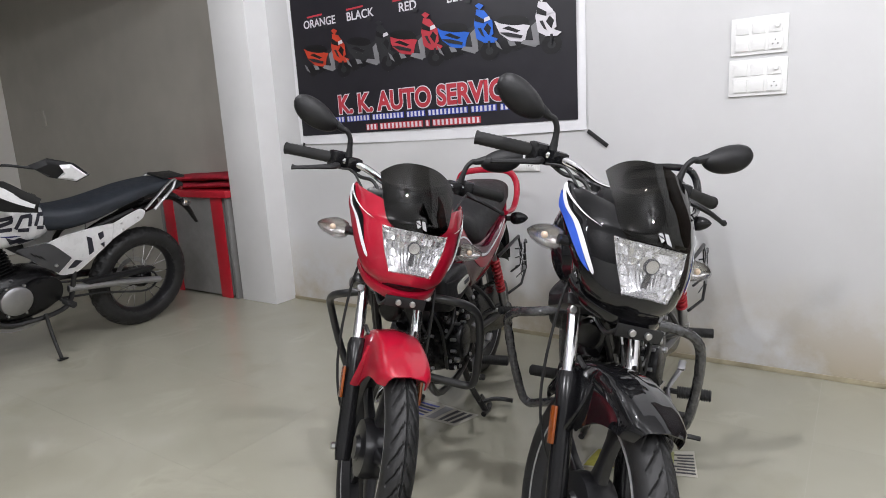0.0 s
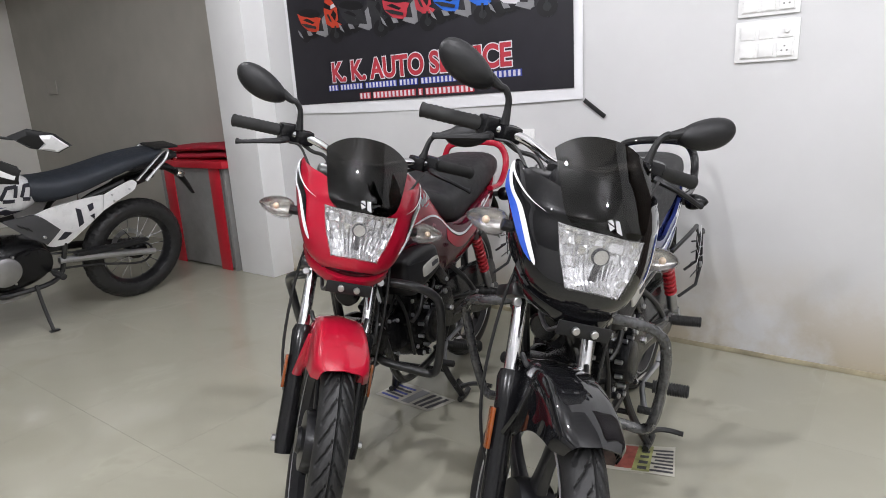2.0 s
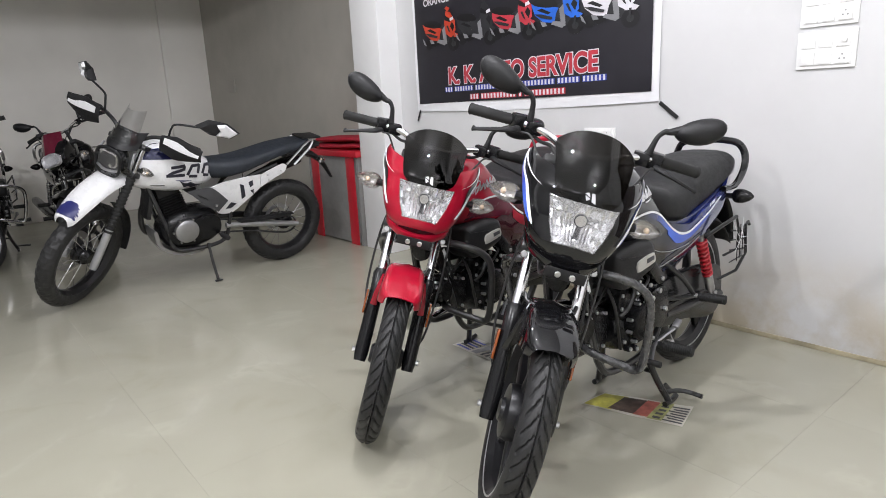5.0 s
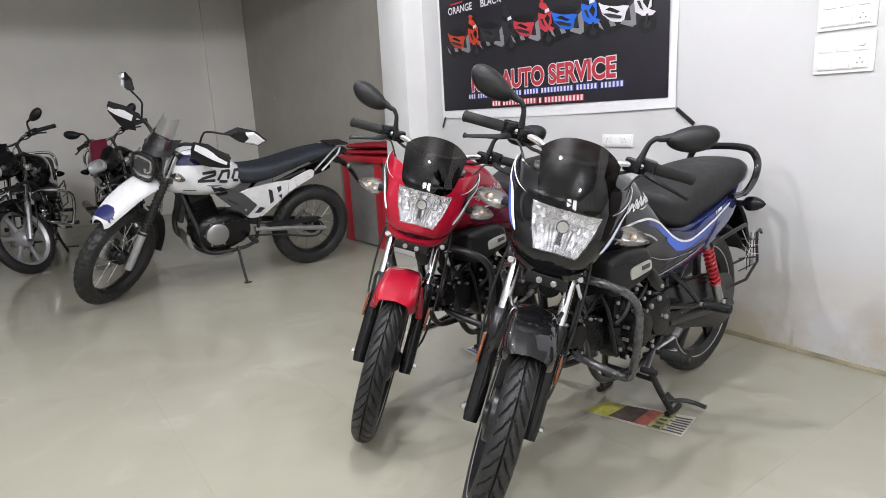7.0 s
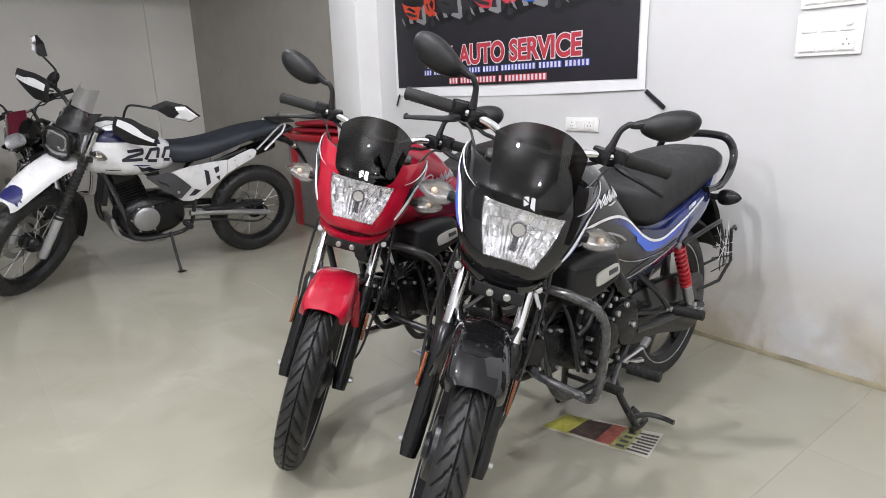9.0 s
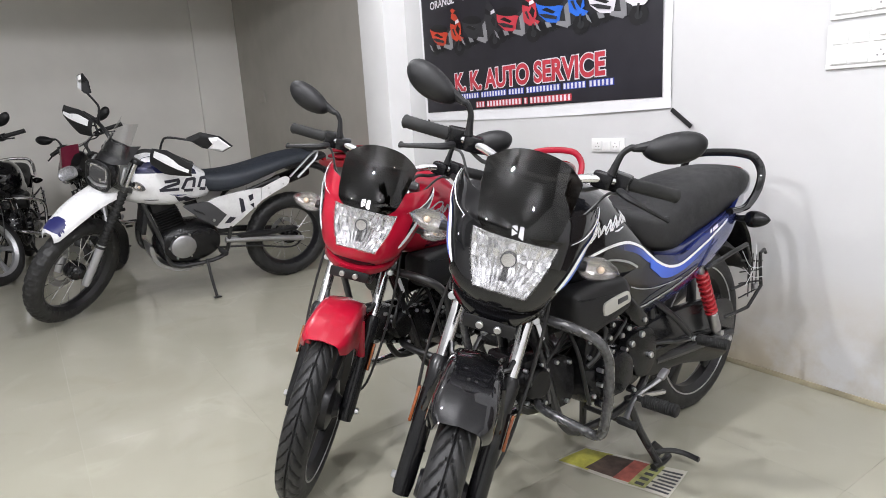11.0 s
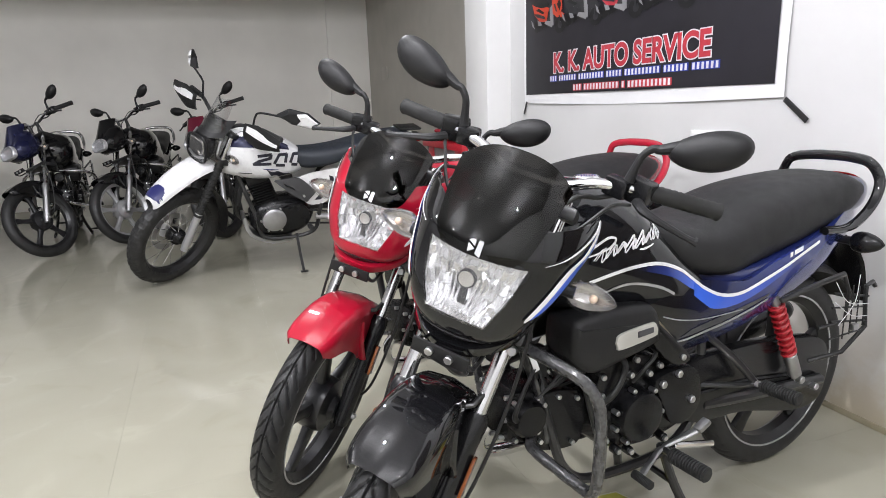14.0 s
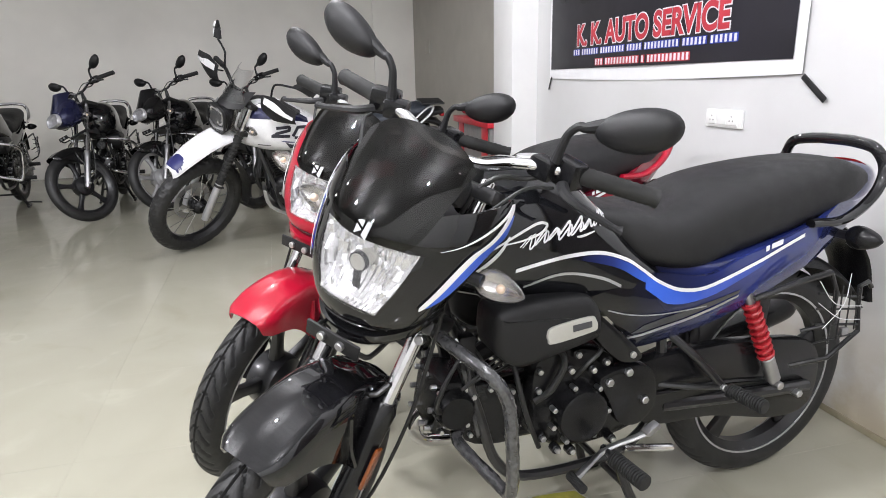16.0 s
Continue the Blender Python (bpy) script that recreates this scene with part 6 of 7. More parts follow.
        pg = part("foot_peg", tube([(0.56, 0.13 * s, 0.36), (0.555, 0.175 * s, 0.36)], 0.009, 8, 1), FRAME, t)
        part("rubber", ribbed((0.557, 0.165 * s, 0.362), (0.55, 0.245 * s, 0.362), 0.018, 8), GRIP, pg)
    part("seat", ADV_SEAT.mesh(32), SEATBLUE, t, "dark grey-blue vinyl seat", angle=60)
    part("tail_cowl", Loft([(0.02, 0.83, 0.90, 0.10, 2.6), (-0.15, 0.86, 0.925, 0.09, 2.6), (-0.28, 0.885, 0.925, 0.06, 2.4)]).mesh(20), PLASTIC, t, "", angle=60)
    part("tail_rack", block((-0.20, 0, 0.965), (0.16, 0.15, 0.014), 0.005), PLASTIC, t, "black luggage plate")
    part("tail_mudguard", tube([(-0.08, 0, 0.855), (-0.22, 0, 0.83), (-0.34, 0, 0.745), (-0.43, 0, 0.62)], [0.055, 0.05, 0.035, 0.018], 12, 5, flat=0.5), PLASTIC, t, "black tail mudguard")
    part("tail_lamp", block((-0.275, 0, 0.885), (0.03, 0.10, 0.035), 0.01), REDLENS, t)
    for s in (1, -1):
        indicator(t, (-0.26, 0.04 * s, 0.80), (-0.275, 0.14 * s, 0.80), None, True)
    # engine
    crank = Loft([(0.93, 0.36, 0.45, 0.07, 3.0), (0.88, 0.30, 0.52, 0.115, 3.0), (0.78, 0.275, 0.55, 0.13, 3.2), (0.66, 0.28, 0.55, 0.13, 3.2), (0.57, 0.31, 0.52, 0.11, 3.0), (0.53, 0.35, 0.47, 0.08, 2.6)])
    en = part("engine", crank.mesh(28), ENGINE, t, "black engine with a grey round cover", angle=40)
    part("cover", lathe([(0.0, 0.018), (0.062, 0.016), (0.078, 0.006), (0.080, -0.02)], (0.785, 0.142, 0.42), 30), ALU, en, "grey cast round cover")
    for a in np.radians(range(0, 360, 60)):
        part("bolt", rod((0.785 + 0.087 * math.cos(a), 0.125, 0.42 + 0.087 * math.sin(a)), (0.785 + 0.087 * math.cos(a), 0.145, 0.42 + 0.087 * math.sin(a)), 0.007, 6), BOLT, en)
    part("cover", outline_plate([(0.72, 0.50), (0.60, 0.51), (0.55, 0.45), (0.57, 0.37), (0.68, 0.35), (0.73, 0.42)], 0.11, 0.146, 0.01), ENGINE, en)
    for k in range(8):
        part("fin", block((0.815 + 0.006 * k, 0, 0.535 + 0.017 * k), (0.15, 0.16, 0.006), 0.0025, rot=Euler((0, 0.25, 0)).to_matrix()), ENGINE, en)
    part("cylinder", rod((0.80, 0, 0.50), (0.865, 0, 0.70), 0.060, 18), ENGINE, en)
    part("cylinder_head", block((0.87, 0, 0.695), (0.15, 0.15, 0.085), 0.02, rot=Euler((0, 0.25, 0)).to_matrix()), ENGINE, en)
    part("skid_plate", outline_plate([(0.98, 0.42), (0.945, 0.30), (0.80, 0.225), (0.66, 0.235), (0.67, 0.252), (0.79, 0.245), (0.925, 0.315), (0.955, 0.42)], -0.085, 0.085, 0.004, 3), ALU, t, "aluminium skid plate")
    part("oil_cooler", block((0.985, 0.0, 0.60), (0.03, 0.15, 0.17), 0.006, rot=Euler((0, -0.2, 0)).to_matrix()), PLASTIC, t)
    part("chain", tube([(0.62, 0.085, 0.46), (0.30, 0.088, 0.41), (0.02, 0.09, 0.395), (-0.06, 0.09, 0.325), (0.02, 0.09, 0.26), (0.30, 0.088, 0.32), (0.62, 0.085, 0.36)], 0.007, 8, 5), FRAME, t, "drive chain")
    part("chain_guard", outline_plate([(0.40, 0.435), (0.20, 0.425), (0.0, 0.425), (0.0, 0.405), (0.20, 0.398), (0.40, 0.41)], 0.085, 0.135, 0.006, 2), PLASTIC, t)
    part("exhaust_pipe", tube([(0.92, -0.03, 0.66), (1.0, -0.06, 0.55), (0.98, -0.10, 0.38), (0.85, -0.13, 0.36), (0.55, -0.14, 0.50), (0.30, -0.15, 0.60)], 0.018, 10, 5), FRAME, t)
    part("silencer", tube([(0.32, -0.155, 0.595), (0.22, -0.165, 0.63), (-0.20, -0.18, 0.74), (-0.25, -0.18, 0.752)], [0.025, 0.048, 0.048, 0.03], 16, 4), PLASTIC_SMOOTH, t)
    part("side_stand", tube([(0.64, 0.12, 0.30), (0.632, 0.165, 0.17), (0.622, 0.215, 0.058)], 0.010, 8, 4), FRAME, t, "black side stand")
    part("stand_foot", block((0.62, 0.222, 0.053), (0.05, 0.03, 0.008), 0.003, rot=Euler((0.17, 0, 0)).to_matrix()), FRAME, t)
    return t


adventure(place(-3.70, 2.315, 3.0, 0.0, -11.5), 40)


# ---- things on the wall ----
POSTERBLACK = plain("printed black vinyl", (0.014, 0.013, 0.018), 0.36, vary=0.25, scale=2.5)
POSTERWHITE = plain("white flex sheet", (0.75, 0.75, 0.77), 0.4, vary=0.03)
PRINTRED = plain("printed red", (0.42, 0.035, 0.05), 0.35)
PRINTWHITE = plain("printed white", (0.62, 0.60, 0.64), 0.35)
PRINTBLUE = plain("printed blue", (0.03, 0.05, 0.30), 0.3)
PRINTORANGE = plain("printed orange", (0.45, 0.045, 0.02), 0.3)
PRINTSKY = plain("printed bright blue", (0.02, 0.12, 0.55), 0.3)
PRINTGREY = plain("printed grey", (0.025, 0.025, 0.028), 0.3)
PRINTDARK = plain("print near black", (0.006, 0.006, 0.007), 0.35)
PRINTSILVER = plain("printed silver", (0.20, 0.20, 0.21), 0.3)
SWITCHWHITE = plain("white switch plastic", (0.78, 0.78, 0.77), 0.25, vary=0.04)
SWITCHHOLE = plain("socket hole", (0.20, 0.20, 0.20), 0.6)
TAPE = plain("black tape", (0.012, 0.012, 0.013), 0.45)


def words(text, size, mat, parent, m, name="lettering", extrude=0.0004, offset=0.0, width=0.0):
    """Flat letters of the built-in font as a mesh."""
    cu = bpy.data.curves.new(name, "FONT")
    cu.body, cu.size, cu.extrude, cu.align_x, cu.offset = text, size, extrude, "CENTER", offset
    tmp = bpy.data.objects.new("tmp", cu)
    scene.collection.objects.link(tmp)
    bpy.context.view_layer.update()
    me = bpy.data.meshes.new_from_object(tmp.evaluated_get(bpy.context.evaluated_depsgraph_get()))
    bpy.data.objects.remove(tmp)
    if width:
        w = max(v.co.x for v in me.vertices) - min(v.co.x for v in me.vertices)
        for v in me.vertices:
            v.co.x *= width / w
    me.materials.clear()
    me.materials.append(mat)
    ob = new(name, me)
    ob.parent = parent
    ob.matrix_basis = m
    return ob


def flat(pts, y0, y1, mat, parent, name="print", k=1):
    return part(name, outline_plate(pts, y0, y1, 0.0, k), mat, parent)


def poster():
    # the sheet's own plane: x to the right, z up, seen from -y
    W, H = 1.97, 1.26
    t = empty_thing("poster", pose(-1.947, BACK - 0.004, 1.092, 0, -0.4, 0), "black printed poster with a white border taped to the wall", "poster")
    g = []
    for i in range(33):
        u = i / 32
        row = []
        for j in range(17):
            v = j / 16
            row.append(((u - 0.5) * W, -0.004 - 0.004 * math.sin(u * 9 + v * 3) * (1 - v) - 0.003 * math.sin(v * 11), v * H - 0.014 * math.sin(math.pi * u) * (1 - v)))
        g.append(row)
    part("sheet", sheet(g, -0.0006), POSTERWHITE, t, "white flex sheet with soft waves")
    flat([(-W / 2 + 0.034, 0.052), (W / 2 - 0.040, 0.050), (W / 2 - 0.040, H - 0.02), (-W / 2 + 0.034, H - 0.02)], -0.013, -0.0125, POSTERBLACK, t, "print")
    face = lambda x, z, d=0.0: pose(x, -0.0140 - d, z, 90, 0, 0)
    # shop name: white outline under red letters
    words("K. K. AUTO SERVICE", 0.150, PRINTWHITE, t, face(0.003, 0.176), offset=0.0105, width=1.246)
    words("K. K. AUTO SERVICE", 0.150, PRINTRED, t, face(0.003, 0.176, 0.001), offset=0.0050, width=1.234)
    # address and telephone lines: a bar for each sign, on a coloured rim for each word
    for x, z, h, signs, step, rim in ((-0.648, 0.124, 0.028, (3, 7, 9, 5, 10, 6, 6), 0.0263, PRINTBLUE), (-0.397, 0.066, 0.030, (3, 11, 1, 11), 0.0285, PRINTRED)):
        for n in signs:
            flat([(x - 0.005, z - 0.003), (x + n * step - 0.004, z - 0.003), (x + n * step - 0.004, z + h + 0.003), (x - 0.005, z + h + 0.003)], -0.0146, -0.0141, rim, t, "text_bar")
            for k in range(n):
                flat([(x + k * step, z), (x + k * step + step * 0.52, z), (x + k * step + step * 0.52, z + h), (x + k * step, z + h)], -0.0152, -0.0147, PRINTWHITE, t, "text_bar")
            x += n * step + 0.020
    # colour names
    for word, x, z, sz in (("ORANGE", -0.713, 0.708, 0.066), ("BLACK", -0.385, 0.706, 0.068), ("RED", -0.036, 0.700, 0.068), ("BLUE", 0.300, 0.698, 0.068)):
        words(word, sz, PRINTWHITE, t, face(x, z), offset=0.001)
        flat([(x - 0.10, z + 0.058), (x + 0.03, z + 0.060), (x + 0.03, z + 0.070), (x - 0.10, z + 0.068)], -0.0146, -0.0141, PRINTRED, t, "text_bar")
    # five printed scooters
    for mat, x, z, s in ((PRINTORANGE, -0.675, 0.390, 0.375), (PRINTGREY, -0.325, 0.390, 0.375), (PRINTRED, 0.002, 0.385, 0.375), (PRINTSKY, 0.340, 0.380, 0.375), (PRINTWHITE, 0.690, 0.372, 0.365)):
        P = lambda pts: [(x + s * (a - 0.5), z + 0.84 * s * b) for a, b in pts]
        d = [-0.0141]

        def lay(pts, m_, k=1):
            d[0] -= 0.0005
            flat(P(pts), d[0], d[0] + 0.0004, m_, t, "scooter_print", k)
        ring = lambda cx, cz, r, n=14: [(cx + r * math.cos(q), cz + r * math.sin(q)) for q in np.linspace(0, 2 * math.pi, n, endpoint=False)]
        lay([(0.04, 0.52), (0.20, 0.24), (0.60, 0.13), (0.88, 0.26), (0.92, 0.60), (0.72, 0.88), (0.60, 0.56), (0.45, 0.52)], PRINTGREY)
        lay(ring(0.16, 0.20, 0.115), PRINTDARK)
        lay(ring(0.85, 0.14, 0.15), PRINTDARK)
        lay(ring(0.85, 0.14, 0.06), PRINTGREY)
        lay([(0.30, 0.12), (0.56, 0.20), (0.58, 0.27), (0.24, 0.24)], PRINTDARK)
        lay([(0.0, 0.63), (0.08, 0.42), (0.24, 0.28), (0.46, 0.24), (0.50, 0.40), (0.55, 0.48), (0.34, 0.54), (0.12, 0.62)], mat, 1)
        lay([(0.12, 0.50), (0.34, 0.40), (0.40, 0.42), (0.22, 0.52)], PRINTDARK, 1)
        lay([(0.04, 0.61), (0.30, 0.52), (0.52, 0.52), (0.48, 0.62), (0.28, 0.68), (0.10, 0.68)], PRINTDARK, 3)
        lay([(0.40, 0.22), (0.62, 0.13), (0.66, 0.18), (0.60, 0.24), (0.44, 0.27)], PRINTSILVER, 1)
        lay([(0.56, 0.46), (0.60, 0.15), (0.68, 0.16), (0.67, 0.40), (0.74, 0.52), (0.68, 0.56)], PRINTSILVER, 1)
        lay([(0.66, 0.36), (0.78, 0.28), (0.93, 0.40), (0.92, 0.60), (0.80, 0.78), (0.68, 0.82), (0.63, 0.60)], mat, 1)
        lay([(0.78, 0.50), (0.86, 0.38), (0.90, 0.50), (0.84, 0.58)], PRINTDARK, 1)
        lay([(0.76, 0.28), (0.94, 0.26), (1.0, 0.31), (0.88, 0.37)], mat, 1)
        lay([(0.84, 0.30), (0.88, 0.30), (0.86, 0.14), (0.83, 0.15)], PRINTGREY, 1)
        lay([(0.66, 0.88), (0.73, 0.80), (0.80, 0.86), (0.72, 0.91)], mat, 1)
        lay([(0.66, 0.74), (0.80, 0.64), (0.79, 0.58), (0.65, 0.64)], PRINTDARK, 1)
        lay([(0.69, 0.52), (0.75, 0.40), (0.80, 0.36), (0.74, 0.52)], PRINTGREY, 1)
        lay([(0.08, 0.44), (0.20, 0.36), (0.42, 0.30), (0.44, 0.34), (0.22, 0.42)], PRINTGREY, 1)
        lay([(0.20, 0.30), (0.30, 0.27), (0.34, 0.20), (0.24, 0.20)], PRINTSILVER, 1)
        lay([(0.50, 0.96), (0.58, 0.93), (0.60, 0.99), (0.52, 1.02)], PRINTGREY, 1)
        lay([(0.80, 0.60), (0.90, 0.62), (0.88, 0.68), (0.80, 0.66)], PRINTWHITE)
        lay([(0.0, 0.34), (0.06, 0.28), (0.12, 0.16), (0.04, 0.22)], PRINTSILVER)
    # tape tails at the lower corners
    part("tape", block((W / 2 + 0.055, -0.008, -0.045), (0.125, 0.004, 0.020), 0.001, rot=Euler((0, radians(38), 0)).to_matrix()), TAPE, t, "black tape tail")
    part("tape", block((-W / 2 + 0.012, -0.008, -0.030), (0.085, 0.004, 0.014), 0.001, rot=Euler((0, radians(-62), 0)).to_matrix()), TAPE, t, "black tape tail")


poster()


def switch_plate(x0, x1, z0, z1, cells, label, name="switch_board"):
    """A white modular plate with its switches and sockets."""
    W, H = x1 - x0, z1 - z0
    t = empty_thing(name, pose((x0 + x1) / 2, BACK, (z0 + z1) / 2), label, "switch board", "electrical plates on the wall")
    part("plate", block((0, -0.006, 0), (W, 0.012, H), 0.004), SWITCHWHITE, t)
    part("inner_frame", block((0, -0.0135, 0), (W * 0.86, 0.004, H * 0.82), 0.0015), SWITCHWHITE, t)
    for kind, u, v, w, h in cells:
        c = (u * W, -0.017, v * H)
        b = part(kind, block(c, (w * W, 0.007, h * H), 0.0022, rot=Euler((0.05 if kind == "switch" else 0, 0, 0)).to_matrix()), SWITCHWHITE, t)
        if kind == "socket":
            for dx, dz in ((0, 0.010), (-0.009, -0.006), (0.009, -0.006)):
                part("hole", rod((c[0] + dx, -0.0212, c[2] + dz), (c[0] + dx, -0.018, c[2] + dz), 0.0034, 8), SWITCHHOLE, b)
        if kind == "regulator":
            part("knob", rod((c[0] + 0.006, -0.030, c[2]), (c[0] + 0.006, -0.019, c[2]), 0.010, 14), SWITCHWHITE, b)


BIG = [("switch", -0.29, 0.22, 0.23, 0.34), ("switch", 0.0, 0.22, 0.23, 0.34), ("regulator", 0.29, 0.22, 0.23, 0.34), ("switch", -0.29, -0.22, 0.23, 0.34), ("switch", 0.0, -0.22, 0.23, 0.34), ("socket", 0.29, -0.22, 0.23, 0.34)]
switch_plate(-0.329, -0.118, 1.371, 1.520, BIG, "white plate with four switches, a regulator and a socket")
switch_plate(-0.333, -0.114, 1.206, 1.354, BIG, "white plate with four switches, a regulator and a socket")
switch_plate(-1.421, -1.216, 0.898, 0.967, [("socket", -0.27, 0, 0.24, 0.62), ("switch", 0.0, 0, 0.24, 0.62), ("socket", 0.27, 0, 0.24, 0.62)], "small white plate with a switch between two sockets")


def recess_plate():
    t = empty_thing("switch_board", pose(-6.92, RECESS_Y, 1.45), "switch plate on the recess wall, darkened like the wall", "switch board", "electrical plates on the wall")
    part("plate", block((0, -0.006, 0), (0.22, 0.012, 0.15), 0.004), RECESS, t)


recess_plate()

# skirting joint, door beyond the wall's end
slab("skirting", (-3.15, BACK - 0.006, 0.0), (0.36, BACK, 0.022), plain("stained skirting mortar", (0.33, 0.29, 0.20), 0.7, vary=0.35, scale=5), "thin stained mortar line along the wall's foot", 0.002)


def door():
    t = tagged(new("door_1"), "dark brown wooden door in its frame", "", "", "structure")
    t.matrix_basis = pose(0.86, BACK, 0)
    for x in (-0.47, 0.47):
        part("door_frame", block((x, 0.04, 1.05), (0.06, 0.12, 2.1), 0.004), DARKFRAME, t)
    part("door_frame", block((0, 0.04, 2.07), (0.88, 0.12, 0.06), 0.004), DARKFRAME, t)
    part("door_leaf", block((0, 0.06, 1.02), (0.87, 0.04, 2.03), 0.003), DARKFRAME, t)
    part("door_handle", tube([(0.36, 0.03, 1.0), (0.36, -0.02, 1.0), (0.27, -0.02, 1.0)], 0.009, 8, 3), ALU, t)


door()


# ---- red and grey counter in the recess ----
COUNTERRED = plain("red laminate", (0.48, 0.015, 0.03), 0.35, vary=0.08)
COUNTERGREY = plain("grey laminate", (0.22, 0.215, 0.21), 0.4, vary=0.12)
CLOTH = plain("red cloth", (0.38, 0.012, 0.03), 0.85, vary=0.2, scale=20, grain=0.5, grain_scale=300)


def counter():
    t = empty_thing("counter", pose(-3.953, 3.19, 0), "grey counter edged in red laminate beside the pillar", "counter")
    part("front_panel", block((0, -0.205, 0.385), (0.70, 0.03, 0.74), 0.003), COUNTERGREY, t, "grey laminate panel")
    for x in (-0.40, 0.40):
        part("side_panel", block((x, 0, 0.37), (0.03, 0.44, 0.74), 0.003), COUNTERGREY, t)
        part("red_edge", block((x * 0.74, -0.222, 0.37), (0.125, 0.008, 0.74), 0.002), COUNTERRED, t, "red laminate strip")
    part("top", block((0, -0.01, 0.765), (0.88, 0.48, 0.05), 0.005), COUNTERRED, t, "red laminate top")
    for k, (x, z, w) in enumerate(((0.02, 0.792, 0.80), (0.05, 0.846, 0.76))):
        r = []
        for i in range(25):
            u = i / 24
            r.append([(-w / 2 + w * u + x, 0.0 + 0.19 * math.cos(q) * (1 - 0.06 * math.sin(u * 17 + k)), z + 0.026 + 0.026 * math.copysign(abs(math.sin(q)) ** 0.7, math.sin(q)) * (1 + 0.12 * math.sin(u * 11 + q * 2 + k)) - 0.006 * math.sin(u * 5 + k)) for q in np.linspace(0, 2 * math.pi, 18, endpoint=False)])
        bm = bmesh.new()
        skin(bm, r)
        ob = part("folded_cloth", bm, CLOTH, None, "", pose(-3.953, 3.19, 0), angle=60)
        tagged(ob, "red cloth folded flat on the counter", "cloth", "folded cloths")


counter()


# ---- printed sheets under the stands ----
def paper(corners, label, patches, z=0.0015):
    """A thin leaflet on the floor; patches (u0, v0, u1, v1, material) of its print."""
    P = np.array(corners, float)

    def at(u, v, h):
        p = (P[0] * (1 - u) + P[1] * u) * (1 - v) + (P[3] * (1 - u) + P[2] * u) * v
        return (p[0], p[1], h + 0.004 * max(0, u - 0.85) + 0.0012 * math.sin(9 * u + 4 * v))
    t = empty_thing("leaflet", Matrix(), label, "leaflet", "leaflets on the floor")
    g = [[at(u, v, z) for v in np.linspace(0, 1, 9)] for u in np.linspace(0, 1, 13)]
    part("sheet", sheet(g, -0.0006), PAPER, t)
    for k, (u0, v0, u1, v1, mat) in enumerate(patches):
        g = [[at(u, v, z + 0.0012 + 0.0003 * (k % 3)) for v in np.linspace(v0, v1, 5)] for u in np.linspace(u0, u1, 6)]
        part("print", sheet(g, -0.0003), mat, t)


PAPER = plain("leaflet paper", (0.48, 0.46, 0.40), 0.5)
YELLOW = plain("printed yellow", (0.42, 0.40, 0.07), 0.45, vary=0.35, scale=18)
DARKPRINT = plain("printed dark brown", (0.07, 0.045, 0.035), 0.45, vary=0.5, scale=30)
PINK = plain("printed dusty red", (0.32, 0.09, 0.07), 0.45, vary=0.4, scale=25)
GREENISH = plain("printed olive", (0.28, 0.29, 0.11), 0.45, vary=0.4, scale=22)
INK = plain("printed ink", (0.045, 0.045, 0.05), 0.5)
rng = random.Random(12)
bars = [(0.80 + 0.03 * (k % 2), 0.08 + 0.12 * k, 0.985, 0.14 + 0.12 * k, INK) for k in range(7)] + [(0.70, 0.10 + 0.2 * k, 0.775, 0.2 + 0.2 * k, INK) for k in range(4)]
paper([(-0.568, 2.030), (-0.215, 2.140), (-0.260, 2.300), (-0.560, 2.168)], "printed colour leaflet under the stand of the black motorcycle", [(0.02, 0.05, 0.30, 0.95, YELLOW), (0.26, 0.1, 0.56, 0.9, DARKPRINT), (0.52, 0.08, 0.66, 0.92, PINK), (0.66, 0.04, 0.80, 0.98, GREENISH)] + bars)
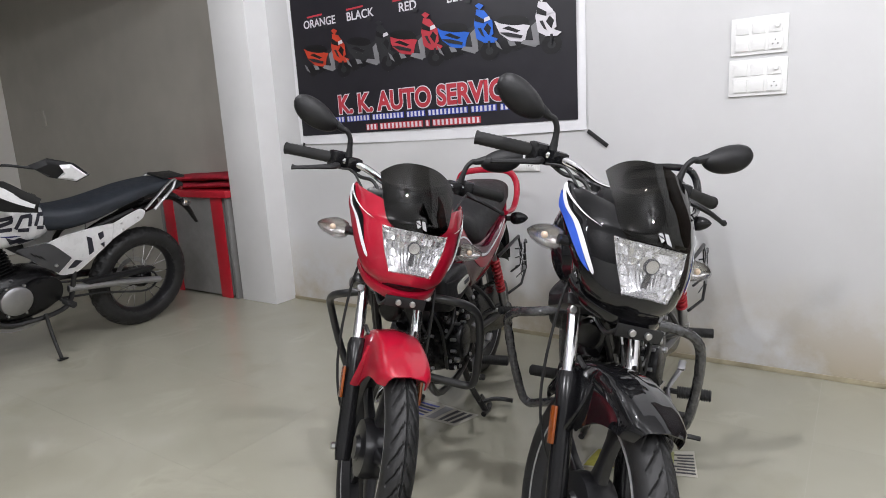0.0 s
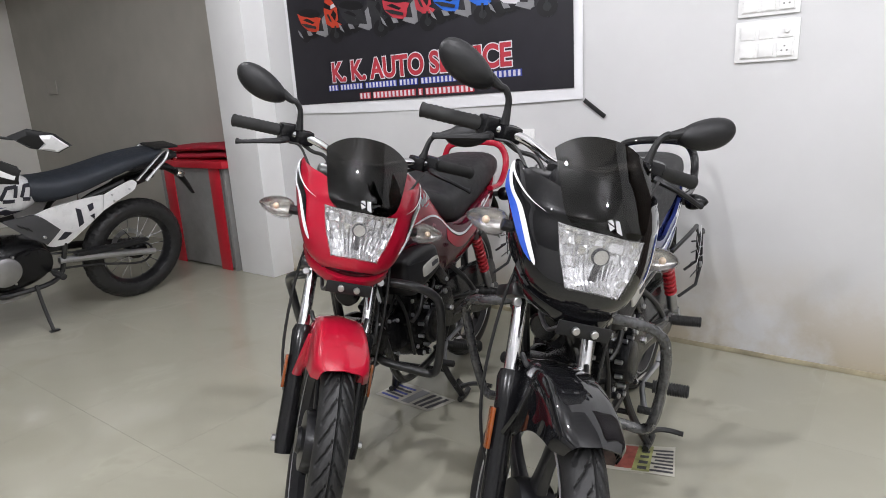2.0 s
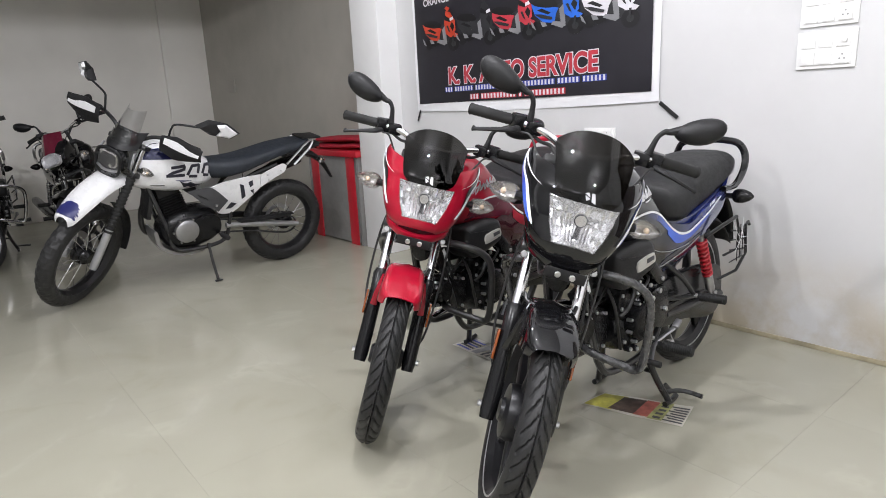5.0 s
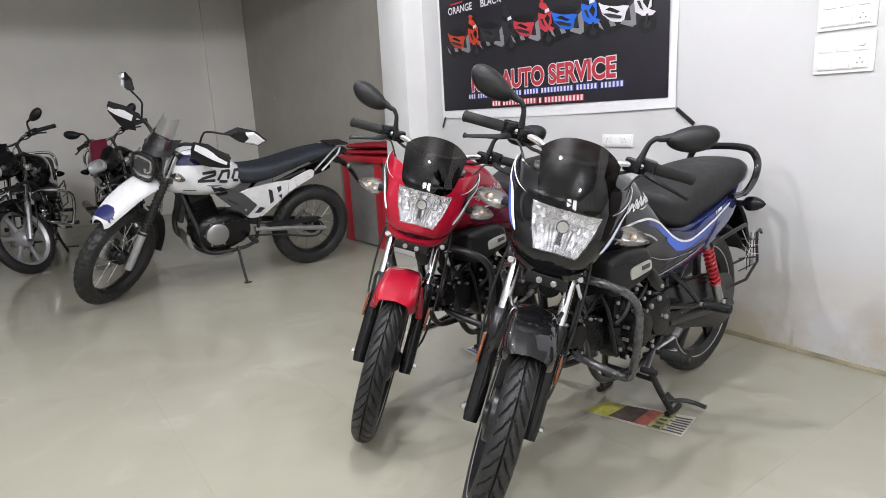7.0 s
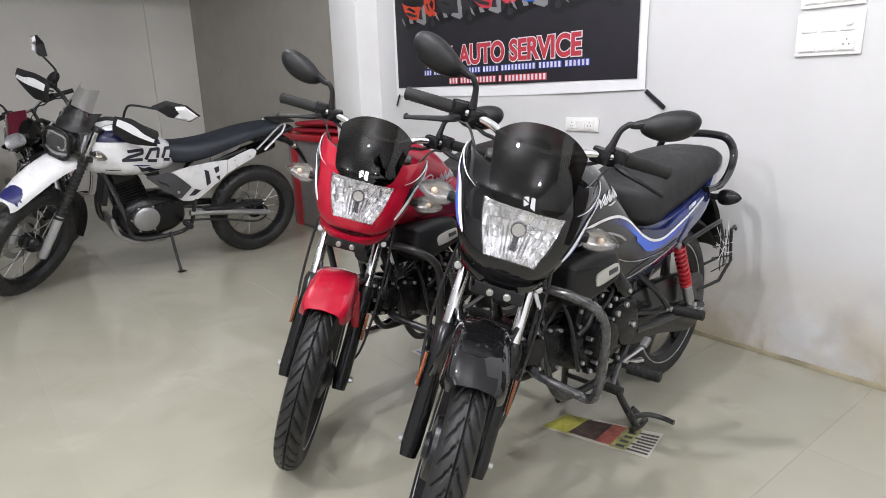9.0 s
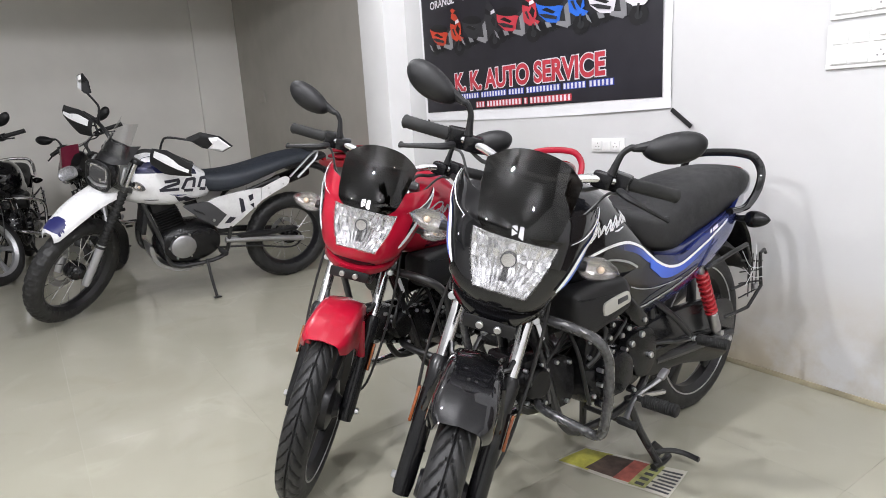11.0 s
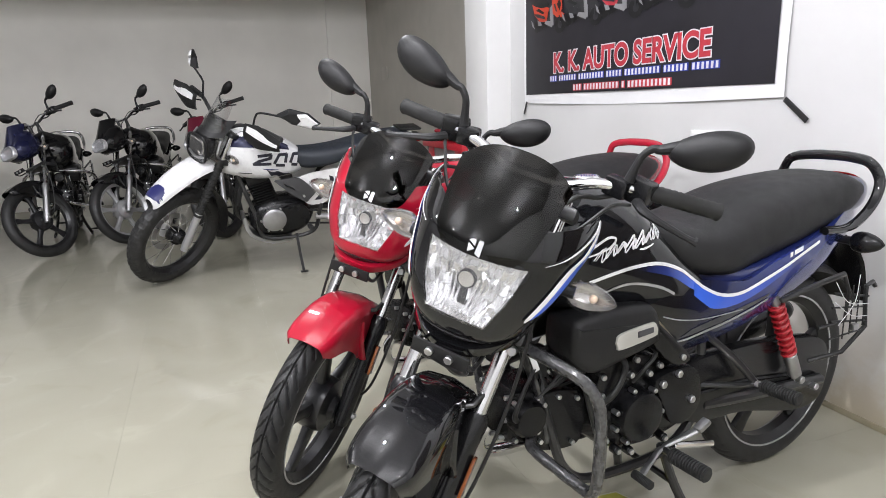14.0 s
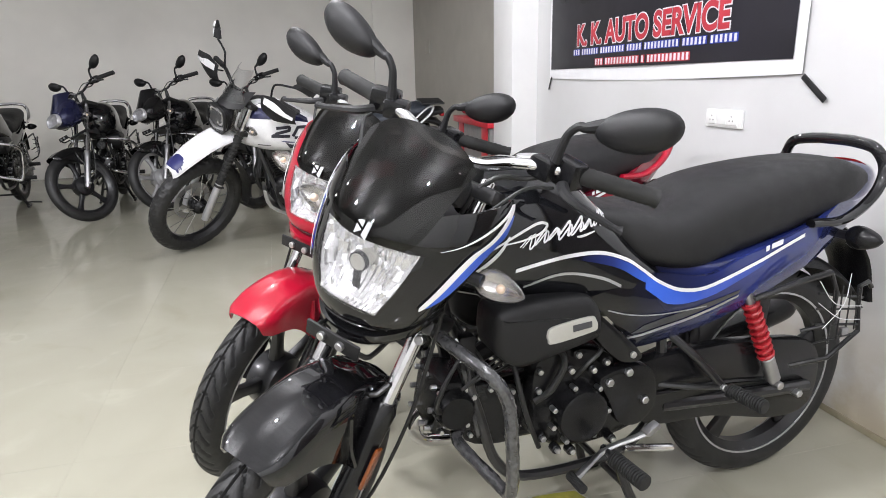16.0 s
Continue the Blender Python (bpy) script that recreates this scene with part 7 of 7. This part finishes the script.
paper([(-1.370, 2.075), (-1.100, 2.070), (-1.060, 2.195), (-1.350, 2.215)], "grey printed leaflet under the stand of the red motorcycle", [(0.05, 0.10 + 0.16 * k, 0.38, 0.19 + 0.16 * k, INK if k % 2 else PRINTBLUE) for k in range(5)] + [(0.45, 0.08, 0.6, 0.9, PRINTSILVER), (0.66, 0.1, 0.72, 0.9, INK), (0.77, 0.1, 0.83, 0.9, INK), (0.88, 0.1, 0.94, 0.9, INK)])


# ---- floor tiles ----
def tiles():
    w, gap = 0.598, 0.0005
    bm = bmesh.new()
    block((0, 0, -0.003), (w - gap, w - gap, 0.006), 0.0, bm)
    me = bpy.data.meshes.new("tile")
    bm.to_mesh(me)
    bm.free()
    me.materials.append(TILE)
    fl = bpy.data.objects["floor"]
    x = 0.078 - 13 * w
    while x < RIGHT + 0.2:
        y = BACK + 0.6 - w / 2 - 0.01
        while y > FRONT - 0.3:
            ob = new("tile", me)
            ob.location = (x + w / 2, y, 0)
            ob.parent = fl
            y -= w
        x += w


tiles()


# ---- lamps ----
LAMPGLOW = emitter("lamp glow", (1.0, 0.99, 0.98), 22.0)


def unseen_ceiling_lamp(x, y, power):
    """An unseen bare bulb on a short cord under a ceiling rose; fixture assumed."""
    t = empty_thing("unseen_ceiling_light", pose(x, y, TOP), "assumed white lamp bulb on a short cord from the ceiling, out of view", "ceiling light", "ceiling lamps")
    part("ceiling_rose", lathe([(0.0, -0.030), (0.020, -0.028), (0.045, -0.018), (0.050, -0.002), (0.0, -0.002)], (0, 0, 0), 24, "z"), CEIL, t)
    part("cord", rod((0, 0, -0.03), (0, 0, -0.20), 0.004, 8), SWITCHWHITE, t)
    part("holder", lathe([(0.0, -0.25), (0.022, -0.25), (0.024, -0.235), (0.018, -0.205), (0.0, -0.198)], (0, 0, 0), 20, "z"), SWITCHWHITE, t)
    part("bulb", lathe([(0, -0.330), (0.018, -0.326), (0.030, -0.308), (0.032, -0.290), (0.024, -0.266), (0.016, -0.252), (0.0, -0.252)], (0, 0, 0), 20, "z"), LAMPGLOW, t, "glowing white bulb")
    d = bpy.data.lights.new("unseen_ceiling_lamp", "POINT")
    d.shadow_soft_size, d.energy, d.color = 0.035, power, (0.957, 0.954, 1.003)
    ob = new("unseen_ceiling_lamp", d)
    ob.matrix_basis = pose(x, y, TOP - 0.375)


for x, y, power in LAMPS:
    unseen_ceiling_lamp(x, y, power)
